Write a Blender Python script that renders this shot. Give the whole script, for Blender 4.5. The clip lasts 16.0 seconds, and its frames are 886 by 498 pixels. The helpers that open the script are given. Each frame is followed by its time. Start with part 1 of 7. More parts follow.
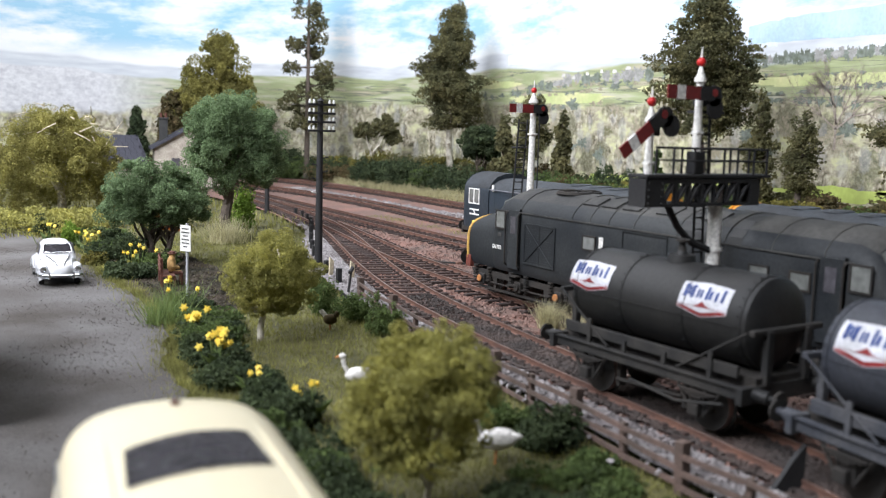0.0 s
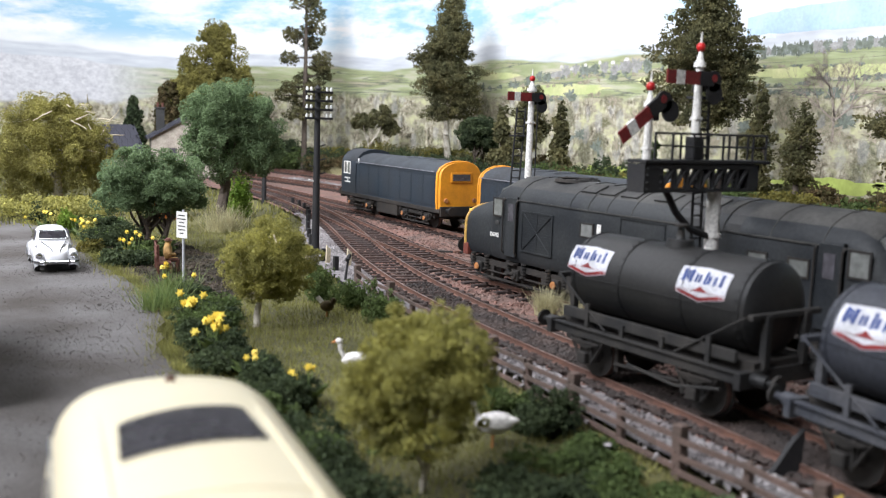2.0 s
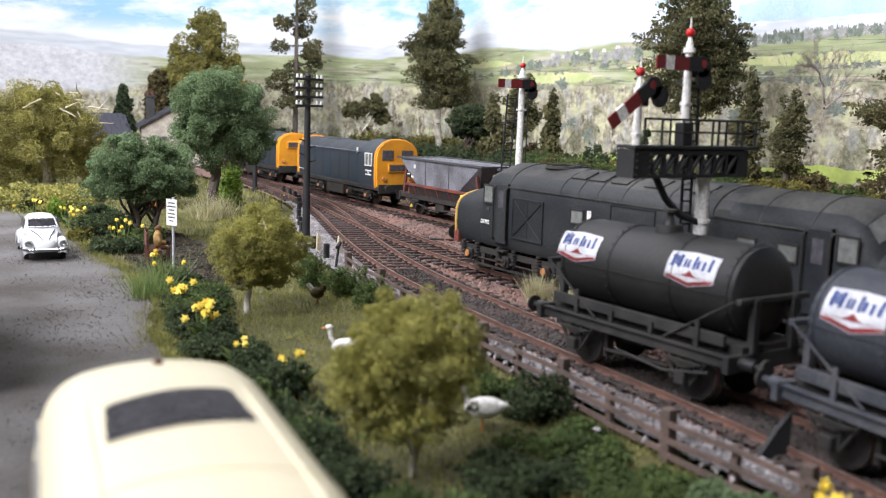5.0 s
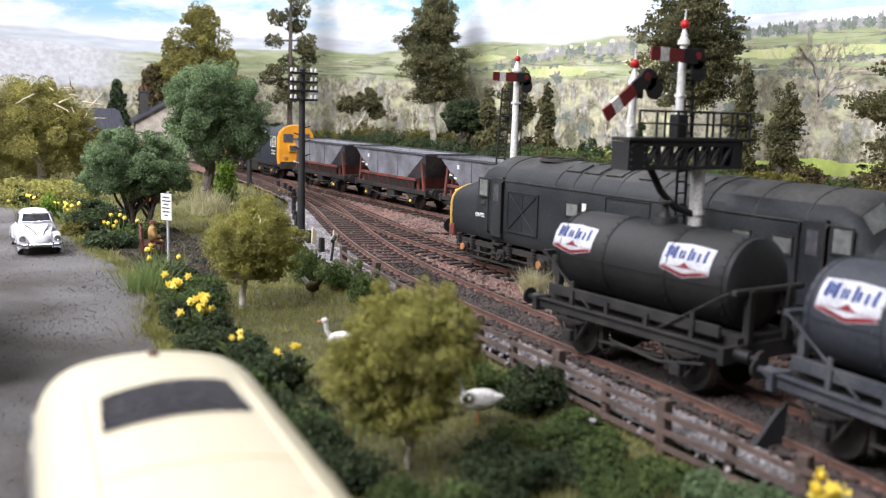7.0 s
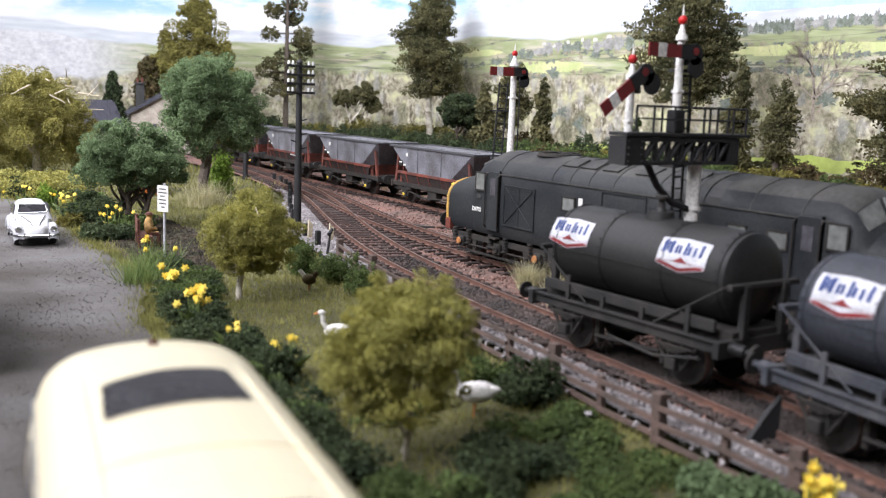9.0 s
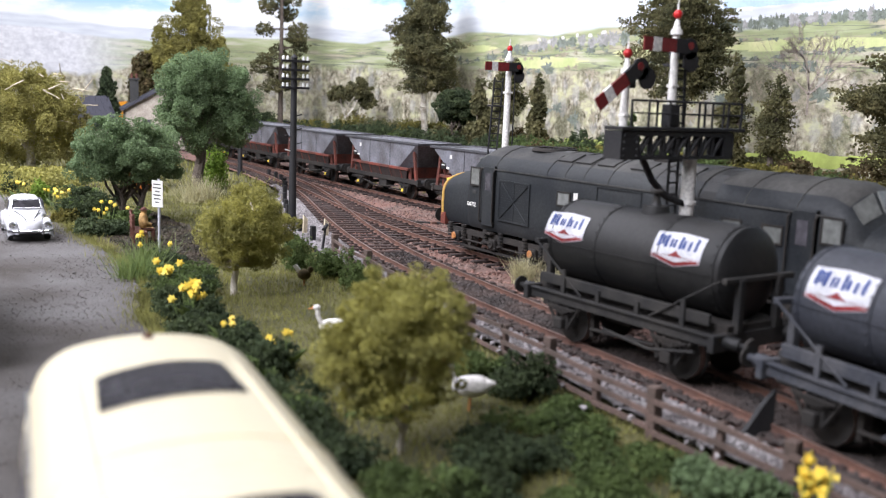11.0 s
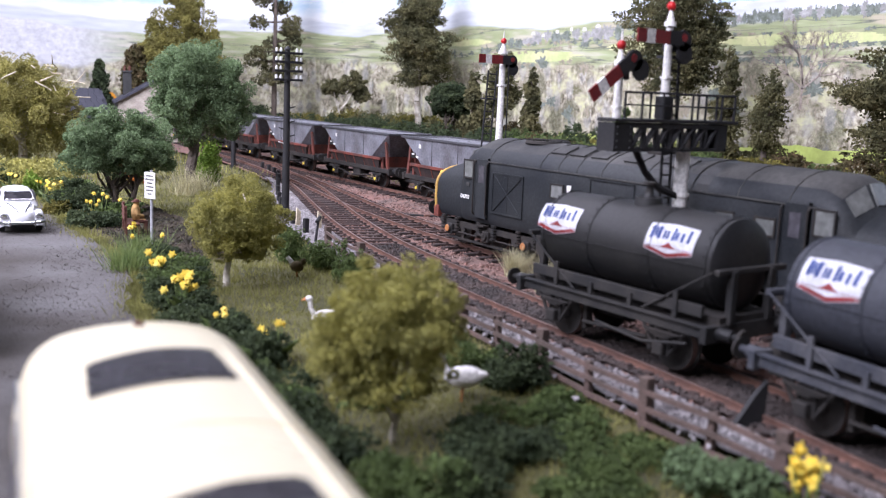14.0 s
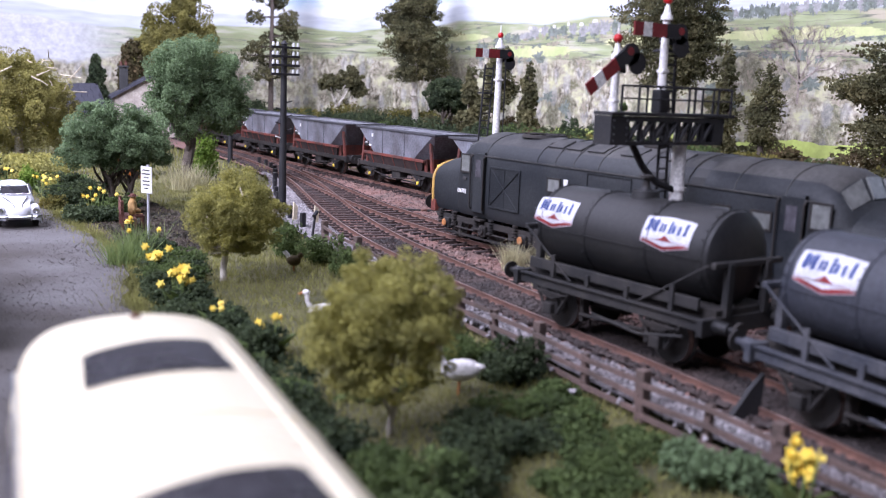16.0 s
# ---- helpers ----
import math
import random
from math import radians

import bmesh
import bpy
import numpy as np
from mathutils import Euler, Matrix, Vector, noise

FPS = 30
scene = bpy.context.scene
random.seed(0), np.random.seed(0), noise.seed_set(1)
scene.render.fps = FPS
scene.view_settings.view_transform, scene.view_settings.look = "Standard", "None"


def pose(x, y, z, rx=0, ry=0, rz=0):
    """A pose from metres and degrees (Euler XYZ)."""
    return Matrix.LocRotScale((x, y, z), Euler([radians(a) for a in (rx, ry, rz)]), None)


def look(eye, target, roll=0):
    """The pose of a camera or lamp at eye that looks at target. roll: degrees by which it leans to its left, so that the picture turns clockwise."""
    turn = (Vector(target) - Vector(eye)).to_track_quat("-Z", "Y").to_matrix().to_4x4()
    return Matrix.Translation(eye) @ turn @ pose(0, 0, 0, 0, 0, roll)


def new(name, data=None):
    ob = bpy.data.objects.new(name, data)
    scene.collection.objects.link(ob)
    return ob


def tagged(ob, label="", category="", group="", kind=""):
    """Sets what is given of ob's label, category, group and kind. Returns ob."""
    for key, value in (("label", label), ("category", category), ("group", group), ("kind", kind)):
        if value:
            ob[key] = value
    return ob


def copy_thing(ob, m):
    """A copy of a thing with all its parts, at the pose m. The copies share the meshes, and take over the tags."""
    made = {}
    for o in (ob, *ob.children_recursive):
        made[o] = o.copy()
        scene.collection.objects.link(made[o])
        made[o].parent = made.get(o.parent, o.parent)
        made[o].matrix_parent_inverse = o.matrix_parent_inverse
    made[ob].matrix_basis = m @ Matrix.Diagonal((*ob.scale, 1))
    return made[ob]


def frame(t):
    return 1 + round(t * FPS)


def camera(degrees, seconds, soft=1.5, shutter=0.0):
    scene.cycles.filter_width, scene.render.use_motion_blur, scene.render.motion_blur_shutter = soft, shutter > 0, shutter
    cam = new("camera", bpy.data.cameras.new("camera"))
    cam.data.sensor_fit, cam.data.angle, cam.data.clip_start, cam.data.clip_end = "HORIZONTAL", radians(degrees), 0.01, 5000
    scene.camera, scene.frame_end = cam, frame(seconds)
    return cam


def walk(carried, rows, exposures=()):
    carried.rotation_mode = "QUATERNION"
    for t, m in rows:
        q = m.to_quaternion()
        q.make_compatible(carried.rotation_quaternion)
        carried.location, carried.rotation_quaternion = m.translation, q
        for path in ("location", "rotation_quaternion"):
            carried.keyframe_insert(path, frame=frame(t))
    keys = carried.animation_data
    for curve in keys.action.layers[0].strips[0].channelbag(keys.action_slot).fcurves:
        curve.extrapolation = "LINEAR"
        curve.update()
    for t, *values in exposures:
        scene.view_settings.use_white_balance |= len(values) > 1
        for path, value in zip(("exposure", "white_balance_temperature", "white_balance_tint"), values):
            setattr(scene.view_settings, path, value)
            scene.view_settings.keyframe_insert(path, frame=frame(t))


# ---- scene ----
# A model railway at 1:76.2. All numbers below are scale metres; K turns them into real ones.
K = 1 / 76.2
cam = camera(49.897, 16.0, 1.2)
PATH = [  # seconds, x, y, z, yaw, pitch, roll
    (0, -17.797, -18.697, 5.512, -31.721, -7.211, 1.716),
    (0.5, -17.740, -18.667, 5.462, -31.772, -7.280, 1.622),
    (1, -17.745, -18.657, 5.424, -31.833, -7.392, 1.679),
    (1.5, -17.763, -18.656, 5.383, -31.868, -7.488, 1.902),
    (2, -17.760, -18.634, 5.315, -31.910, -7.610, 1.969),
    (2.5, -17.783, -18.657, 5.292, -31.983, -7.747, 2.064),
    (3, -17.766, -18.653, 5.276, -32.052, -7.837, 2.047),
    (3.5, -17.701, -18.668, 5.282, -32.100, -7.957, 1.771),
    (4, -17.705, -18.665, 5.269, -32.238, -8.045, 1.778),
    (6.5, -17.739, -18.679, 5.211, -32.614, -8.470, 1.948),
    (7, -17.726, -18.674, 5.195, -32.719, -8.532, 1.754),
    (7.5, -17.746, -18.690, 5.188, -32.790, -8.601, 1.813),
    (8, -17.748, -18.681, 5.171, -32.884, -8.694, 2.026),
    (8.5, -17.778, -18.685, 5.157, -32.959, -8.739, 2.118),
    (9, -17.801, -18.702, 5.168, -33.049, -8.833, 2.224),
    (11.5, -17.804, -18.699, 5.118, -33.436, -9.093, 2.231),
    (12, -17.818, -18.699, 5.111, -33.507, -9.155, 2.291),
    (12.5, -17.799, -18.716, 5.099, -33.552, -9.202, 2.312),
    (13, -17.752, -18.714, 5.081, -33.622, -9.243, 2.111),
    (13.5, -17.732, -18.704, 5.054, -33.705, -9.302, 2.186),
    (14, -17.774, -18.700, 5.055, -33.748, -9.352, 2.417),
    (14.5, -17.778, -18.694, 5.044, -33.789, -9.403, 2.369),
    (15, -17.793, -18.698, 5.041, -33.851, -9.499, 2.566),
    (15.5, -17.798, -18.704, 5.023, -33.866, -9.539, 2.487),
    (16, -17.776, -18.718, 5.014, -33.932, -9.611, 2.409),
]


EXPOSURES = [(0, 0.0, 6550, 14), (4, 0.06, 6650, 16), (8, 0.12, 6650, 18), (12, 0.15, 6450, 21), (14, 0.18, 6150, 28), (16, 0.18, 5900, 32)]


def eye_pose(x, y, z, yaw, pitch, roll):
    a, b = radians(yaw), radians(pitch)
    eye = Vector((x, y, z)) * K
    way = Vector((-math.sin(a) * math.cos(b), math.cos(a) * math.cos(b), math.sin(b)))
    return look(eye, eye + way * K, roll)


walk(cam, [(t, eye_pose(*p)) for t, *p in PATH], EXPOSURES)
# The lens is stopped down only so far: the nearest things are soft.
cam.data.dof.use_dof = True
cam.data.dof.focus_distance = 40 * K
cam.data.dof.aperture_fstop = 28

# ---- light: a bright room, daylight from a window behind and to one side, an added fill lamp over the layout ----
world = bpy.data.worlds.new("room_air")
scene.world = world
world.use_nodes = True
world.node_tree.nodes["Background"].inputs[0].default_value = (0.9, 0.95, 1.0, 1)
world.node_tree.nodes["Background"].inputs[1].default_value = 0.45


def area_lamp(name, eye, target, w, h, watts, colour):
    data = bpy.data.lights.new(name, "AREA")
    data.shape, data.size, data.size_y, data.energy, data.color = "RECTANGLE", w * K, h * K, watts, colour
    ob = new(name, data)
    ob.matrix_world = look(Vector(eye) * K, Vector(target) * K)
    return ob


area_lamp("window_light", (-62, -10, 62), (10, 25, 2), 44, 44, 21.0, (0.88, 0.94, 1.0))
# a long unseen fill lamp over the layout, added to brighten the backdrop behind
area_lamp("strip_light", (4, 40, 50), (32, 52, 6), 10, 110, 12.0, (0.88, 0.94, 1.0))

# ---- materials ----
def surf(name, base, second=None, size=1.0, grain=0.08, rough=0.7, metal=0.0, bump=0.15, mix=0.5, island=0.0, spread=0.15, spec=0.4, vary=1.0):
    """A surface of two colours: patches of the given size, finer grain, relief; island: how far loose pieces differ."""
    m = bpy.data.materials.new(name)
    m.use_nodes = True
    nt = m.node_tree
    n, ln = nt.nodes, nt.links
    bsdf = n["Principled BSDF"]
    second = second or tuple(c * 0.72 for c in base)
    co = n.new("ShaderNodeTexCoord")
    big, fine = n.new("ShaderNodeTexNoise"), n.new("ShaderNodeTexNoise")
    big.inputs["Scale"].default_value, big.inputs["Detail"].default_value = 1 / (size * K), 5
    fine.inputs["Scale"].default_value, fine.inputs["Detail"].default_value = 1 / (grain * K), 3
    for t in (big, fine):
        ln.new(co.outputs["Object"], t.inputs["Vector"])
    ramp = n.new("ShaderNodeValToRGB")
    ramp.color_ramp.elements[0].position, ramp.color_ramp.elements[1].position = 0.5 - spread, 0.5 + spread
    ramp.color_ramp.elements[0].color, ramp.color_ramp.elements[1].color = (0, 0, 0, 1), (mix * 2, mix * 2, mix * 2, 1)
    ln.new(big.outputs[0], ramp.inputs[0])
    two = n.new("ShaderNodeMix")
    two.data_type = "RGBA"
    two.inputs[6].default_value, two.inputs[7].default_value = (*base, 1), (*second, 1)
    ln.new(ramp.outputs[0], two.inputs[0])
    hsv = n.new("ShaderNodeHueSaturation")
    ln.new(two.outputs[2], hsv.inputs["Color"])
    scale = n.new("ShaderNodeMapRange")
    scale.inputs["From Min"].default_value, scale.inputs["From Max"].default_value = 0.3, 0.7
    scale.inputs["To Min"].default_value, scale.inputs["To Max"].default_value = 1 - 0.26 * vary, 1 + 0.24 * vary
    ln.new(fine.outputs[0], scale.inputs["Value"])
    if island:
        geo, add = n.new("ShaderNodeNewGeometry"), n.new("ShaderNodeMath")
        add.operation = "MULTIPLY_ADD"
        add.inputs[1].default_value = island
        ln.new(geo.outputs["Random Per Island"], add.inputs[0])
        sub = n.new("ShaderNodeMath")
        sub.operation = "SUBTRACT"
        sub.inputs[1].default_value = island / 2
        ln.new(scale.outputs[0], sub.inputs[0])
        ln.new(sub.outputs[0], add.inputs[2])
        ln.new(add.outputs[0], hsv.inputs["Value"])
    else:
        info, add = n.new("ShaderNodeObjectInfo"), n.new("ShaderNodeMath")
        add.operation = "MULTIPLY_ADD"
        add.inputs[1].default_value = 0.12
        ln.new(info.outputs["Random"], add.inputs[0])
        ln.new(scale.outputs[0], add.inputs[2])
        ln.new(add.outputs[0], hsv.inputs["Value"])
    ln.new(hsv.outputs[0], bsdf.inputs["Base Color"])
    rr = n.new("ShaderNodeMapRange")
    rr.inputs["To Min"].default_value, rr.inputs["To Max"].default_value = max(0.03, rough - 0.12), min(1, rough + 0.12)
    ln.new(big.outputs[0], rr.inputs["Value"])
    ln.new(rr.outputs[0], bsdf.inputs["Roughness"])
    bsdf.inputs["Metallic"].default_value = metal
    bsdf.inputs["Specular IOR Level"].default_value = spec
    if bump:
        b = n.new("ShaderNodeBump")
        b.inputs["Strength"].default_value, b.inputs["Distance"].default_value = bump, grain * K * 0.6
        ln.new(fine.outputs[0], b.inputs["Height"])
        ln.new(b.outputs[0], bsdf.inputs["Normal"])
    return m


def glass(name, tint, rough=0.08):
    m = surf(name, tint, size=0.6, grain=0.2, rough=rough, bump=0.03, spec=0.6)
    return m


M = {
    "ballast": surf("ballast_stone", (0.31, 0.29, 0.29), (0.17, 0.15, 0.15), 2.0, 0.07, 0.9, bump=0.9, island=0.8),
    "rusty_stone": surf("rusty_stone", (0.23, 0.125, 0.1), (0.15, 0.115, 0.1), 1.6, 0.07, 0.92, bump=0.6, island=0.9),
    "grit": surf("loose_grit", (0.13, 0.12, 0.112), (0.09, 0.078, 0.07), 0.8, 0.05, 0.95, bump=0.2, island=0.7),
    "grey_stone": surf("grey_ballast", (0.24, 0.225, 0.225), (0.13, 0.115, 0.115), 1.2, 0.08, 0.92, bump=1.0),
    "cess": surf("rusty_ballast", (0.125, 0.085, 0.072), (0.22, 0.115, 0.09), 2.2, 0.09, 0.92, bump=1.0),
    "dark_cess": surf("dark_ballast", (0.04, 0.034, 0.032), (0.075, 0.055, 0.048), 1.2, 0.09, 0.9, bump=1.0),
    "gravel": surf("yard_gravel", (0.115, 0.108, 0.106), (0.05, 0.042, 0.036), 3.2, 0.06, 0.92, bump=0.7, spread=0.16),
    "earth": surf("dark_earth", (0.06, 0.044, 0.03), (0.028, 0.026, 0.016), 1.2, 0.1, 0.95, bump=0.9),
    "turf": surf("scatter_turf", (0.105, 0.098, 0.034), (0.05, 0.048, 0.019), 1.5, 0.12, 0.95, bump=0.9),
    "grass": surf("static_grass", (0.32, 0.31, 0.1), (0.18, 0.178, 0.058), 1.3, 0.1, 0.9, bump=0, island=0.8),
    "straw": surf("straw_grass", (0.58, 0.54, 0.34), (0.44, 0.4, 0.22), 0.5, 0.1, 0.9, bump=0, island=0.4),
    "sleeper": surf("worn_sleeper", (0.028, 0.021, 0.019), (0.06, 0.036, 0.03), 0.7, 0.06, 0.9, bump=0.4),
    "rust": surf("rusty_rail", (0.15, 0.075, 0.053), (0.095, 0.05, 0.038), 0.8, 0.06, 0.75, bump=0.2),
    "railtop": surf("rail_head", (0.26, 0.19, 0.165), (0.17, 0.1, 0.078), 1.5, 0.1, 0.4, 0.7, bump=0.05),
    "black": surf("weathered_black", (0.0065, 0.007, 0.008), (0.02, 0.019, 0.018), 1.3, 0.08, 0.55, bump=0.08, spec=0.36, spread=0.22),
    # paler bluish copies for the second tank wagon: hazy light put into the colour
    "dusty_black": surf("light_hazed_black", (0.024, 0.027, 0.036), (0.045, 0.047, 0.055), 1.2, 0.08, 0.6, bump=0.08, spec=0.36, spread=0.22),
    "dusty_frame": surf("light_hazed_underframe", (0.034, 0.037, 0.046), (0.07, 0.07, 0.075), 0.7, 0.06, 0.85, bump=0.2),
    "chassis": surf("grimy_chassis", (0.013, 0.0125, 0.012), (0.03, 0.025, 0.021), 0.7, 0.06, 0.8, bump=0.2),
    "wagon_frame": surf("dusty_underframe", (0.012, 0.0118, 0.012), (0.032, 0.029, 0.026), 0.7, 0.06, 0.85, bump=0.2),
    "green_grey": surf("faded_dark_green", (0.014, 0.0165, 0.0195), (0.028, 0.03, 0.031), 1.6, 0.08, 0.58, bump=0.05, spec=0.28),
    "roof_grey": surf("sooty_roof", (0.055, 0.053, 0.049), (0.026, 0.026, 0.026), 1.3, 0.1, 0.7, bump=0.08),
    "blue": surf("faded_rail_blue", (0.016, 0.025, 0.036), (0.025, 0.03, 0.037), 1.6, 0.1, 0.6, bump=0.06),
    "blue_roof": surf("sooty_blue_roof", (0.04, 0.047, 0.055), (0.028, 0.03, 0.034), 1.3, 0.1, 0.7, bump=0.06),
    "yellow": surf("warning_yellow", (0.72, 0.3, 0.02), (0.55, 0.22, 0.02), 1.0, 0.1, 0.55, bump=0.02, vary=0.25),
    "panel_yellow": surf("headcode_yellow", (0.8, 0.56, 0.05), (0.7, 0.46, 0.04), 1.0, 0.1, 0.5, bump=0.02, vary=0.3),
    "straw_yellow": surf("worn_edging_yellow", (0.7, 0.42, 0.1), (0.5, 0.3, 0.08), 0.6, 0.1, 0.6, bump=0.02, vary=0.5),
    "pale_yellow": surf("warm_yellow", (0.8, 0.58, 0.06), None, 1.0, 0.1, 0.6, bump=0.05),
    "hopper": surf("galvanised_grey", (0.19, 0.195, 0.22), (0.085, 0.08, 0.085), 1.4, 0.1, 0.6, 0.1, bump=0.08),
    "hopper_cap": surf("dark_hopper_rim", (0.06, 0.06, 0.066), None, 1.3, 0.1, 0.7, bump=0.1),
    "hopper_red": surf("freight_red", (0.17, 0.04, 0.026), (0.07, 0.03, 0.024), 0.7, 0.08, 0.75, bump=0.1),
    "hopper_rust": surf("grimy_freight_red", (0.038, 0.02, 0.017), (0.02, 0.017, 0.016), 0.6, 0.08, 0.8, bump=0.15),
    "coal": surf("coal_load", (0.02, 0.02, 0.022), (0.05, 0.05, 0.052), 0.5, 0.12, 0.7, bump=0.8),
    "recess": surf("shadow_gap_black", (0.003, 0.003, 0.003), None, 0.5, 0.05, 0.9, bump=0, spec=0.05),
    "white": surf("white_paint", (0.8, 0.79, 0.76), (0.66, 0.64, 0.6), 1.0, 0.08, 0.45, bump=0.03),
    "sign_white": surf("sign_enamel", (0.52, 0.52, 0.56), (0.4, 0.4, 0.42), 0.4, 0.05, 0.4, bump=0.02),
    "red": surf("signal_red", (0.22, 0.014, 0.015), (0.15, 0.012, 0.013), 0.6, 0.06, 0.5, bump=0.03),
    "bright_red": surf("finial_red", (0.55, 0.02, 0.02), None, 0.6, 0.06, 0.4, bump=0.02),
    "ink_blue": surf("lettering_blue", (0.018, 0.045, 0.18), None, 0.5, 0.05, 0.5, bump=0),
    "cream": surf("cream_paint", (0.74, 0.66, 0.47), (0.73, 0.65, 0.46), 3.0, 0.3, 0.3, bump=0.0, vary=0.06, mix=0.3),
    "car_white": surf("car_white", (0.7, 0.7, 0.72), (0.66, 0.66, 0.68), 1.0, 0.2, 0.22, bump=0.0, vary=0.06),
    "dark_glass": glass("dark_glass", (0.085, 0.08, 0.09), 0.25),
    "window": glass("cab_window", (0.17, 0.175, 0.165), 0.1),
    "chrome": surf("chrome", (0.7, 0.7, 0.72), None, 0.5, 0.1, 0.2, 1.0, bump=0.0),
    "tyre": surf("tyre_rubber", (0.02, 0.02, 0.02), None, 0.3, 0.05, 0.85, bump=0.1),
    "fence": surf("creosoted_wood", (0.075, 0.055, 0.045), (0.13, 0.085, 0.07), 0.6, 0.05, 0.85, bump=0.4),
    "pole": surf("tarred_pole", (0.012, 0.012, 0.014), (0.022, 0.021, 0.021), 0.6, 0.05, 0.7, bump=0.2),
    "porcelain": surf("insulator_white", (0.8, 0.8, 0.78), None, 0.3, 0.1, 0.2, bump=0),
    "bark": surf("grey_bark", (0.12, 0.095, 0.075), (0.07, 0.055, 0.045), 0.4, 0.06, 0.9, bump=0.6),
    "pale_bark": surf("birch_bark", (0.6, 0.56, 0.48), (0.3, 0.26, 0.2), 0.5, 0.06, 0.9, bump=0.4),
    "twig": surf("bare_twig", (0.5, 0.43, 0.31), None, 0.5, 0.06, 0.9, bump=0.2),
    "leaf_olive": surf("olive_leaves", (0.43, 0.4, 0.11), (0.25, 0.24, 0.075), 0.9, 0.1, 0.85, bump=0, island=0.5),
    "leaf_green": surf("blue_green_leaves", (0.2, 0.28, 0.14), (0.12, 0.175, 0.082), 0.9, 0.1, 0.85, bump=0, island=0.6),
    "leaf_moss": surf("moss_olive_leaves", (0.34, 0.31, 0.09), (0.19, 0.175, 0.056), 1.3, 0.1, 0.85, bump=0, island=0.5),
    "leaf_dark": surf("dark_leaves", (0.078, 0.104, 0.0455), (0.039, 0.0585, 0.0286), 0.9, 0.1, 0.9, bump=0, island=0.8),
    "leaf_mid": surf("mid_green_leaves", (0.125, 0.175, 0.054), (0.062, 0.092, 0.03), 0.7, 0.1, 0.85, bump=0, island=0.8),
    "leaf_conifer": surf("conifer_leaves", (0.196, 0.178, 0.0805), (0.0862, 0.0897, 0.0437), 1.6, 0.1, 0.9, bump=0, island=0.8),
    "leaf_brown": surf("brown_scrub", (0.156, 0.108, 0.054), (0.096, 0.09, 0.036), 1.2, 0.1, 0.9, bump=0, island=0.8),
    "leaf_gorse": surf("gorse_scrub", (0.24, 0.204, 0.048), (0.12, 0.12, 0.036), 1.2, 0.1, 0.9, bump=0, island=0.8),
    "leaf_lime": surf("lime_leaves", (0.22, 0.33, 0.05), (0.12, 0.2, 0.03), 0.7, 0.1, 0.85, bump=0, island=0.5),
    "leaf_orange": surf("orange_leaves", (0.5, 0.16, 0.03), (0.35, 0.12, 0.02), 0.7, 0.1, 0.85, bump=0, island=0.5),
    "petal": surf("daffodil_yellow", (0.82, 0.66, 0.12), (0.8, 0.55, 0.05), 0.2, 0.05, 0.6, bump=0, island=0.3),
    "stem": surf("flower_leaf", (0.15, 0.22, 0.075), (0.24, 0.3, 0.1), 0.3, 0.05, 0.7, bump=0, island=0.5),
    "slate": surf("roof_slate", (0.05, 0.05, 0.064), (0.03, 0.03, 0.04), 0.8, 0.08, 0.8, bump=0.2),
    "stone": surf("house_stone", (0.42, 0.37, 0.31), (0.3, 0.26, 0.22), 0.6, 0.1, 0.9, bump=0.4),
    "feather": surf("white_feathers", (0.78, 0.75, 0.72), (0.6, 0.57, 0.53), 0.3, 0.06, 0.8, bump=0.2),
    "brown": surf("brown_paint", (0.13, 0.05, 0.035), None, 0.4, 0.05, 0.8, bump=0.1),
    "figure": surf("painted_figure", (0.5, 0.3, 0.1), (0.36, 0.22, 0.09), 0.35, 0.1, 0.8, bump=0.1),
    "oxide": surf("orange_grease", (0.5, 0.2, 0.06), (0.2, 0.09, 0.04), 0.3, 0.06, 0.7, bump=0.1),
    "print_hedge": surf("printed_hedge", (0.24, 0.27, 0.24), (0.14, 0.16, 0.12), 0.5, 0.12, 0.85, bump=0, spec=0.1),
    "print_mist": surf("printed_far_trees", (0.4, 0.39, 0.38), (0.27, 0.27, 0.25), 0.4, 0.1, 0.85, bump=0, spec=0.1),
    "print_field": surf("printed_field", (0.66, 0.64, 0.36), (0.5, 0.56, 0.26), 2.5, 0.3, 0.85, bump=0, spec=0.1, vary=0.3),
    "print_green": surf("printed_meadow", (0.5, 0.6, 0.16), (0.4, 0.46, 0.14), 2.0, 0.3, 0.85, bump=0, spec=0.1, vary=0.4),
    "print_twig": surf("printed_branches", (0.3, 0.25, 0.21), (0.4, 0.34, 0.3), 0.5, 0.1, 0.85, bump=0, spec=0.1),
    "print_scrub": surf("printed_scrub", (0.42, 0.36, 0.28), (0.25, 0.24, 0.16), 0.35, 0.08, 0.85, bump=0, spec=0.1),
    "print_hill": surf("printed_blue_hill", (0.4, 0.55, 0.72), (0.47, 0.6, 0.74), 1.6, 0.25, 0.85, bump=0, spec=0.1, vary=0.35),
    "print_far_hill": surf("printed_pale_hill", (0.66, 0.73, 0.8), (0.74, 0.79, 0.84), 1.8, 0.25, 0.85, bump=0, spec=0.1, vary=0.25),
    "print_house": surf("printed_house", (0.74, 0.72, 0.7), (0.6, 0.58, 0.56), 0.5, 0.1, 0.85, bump=0, spec=0.1),
    "wall": surf("room_plaster", (0.8, 0.8, 0.79), None, 20, 1.0, 0.9, bump=0.05),
    "floor": surf("room_carpet", (0.25, 0.22, 0.2), None, 20, 0.6, 0.95, bump=0.3),
}

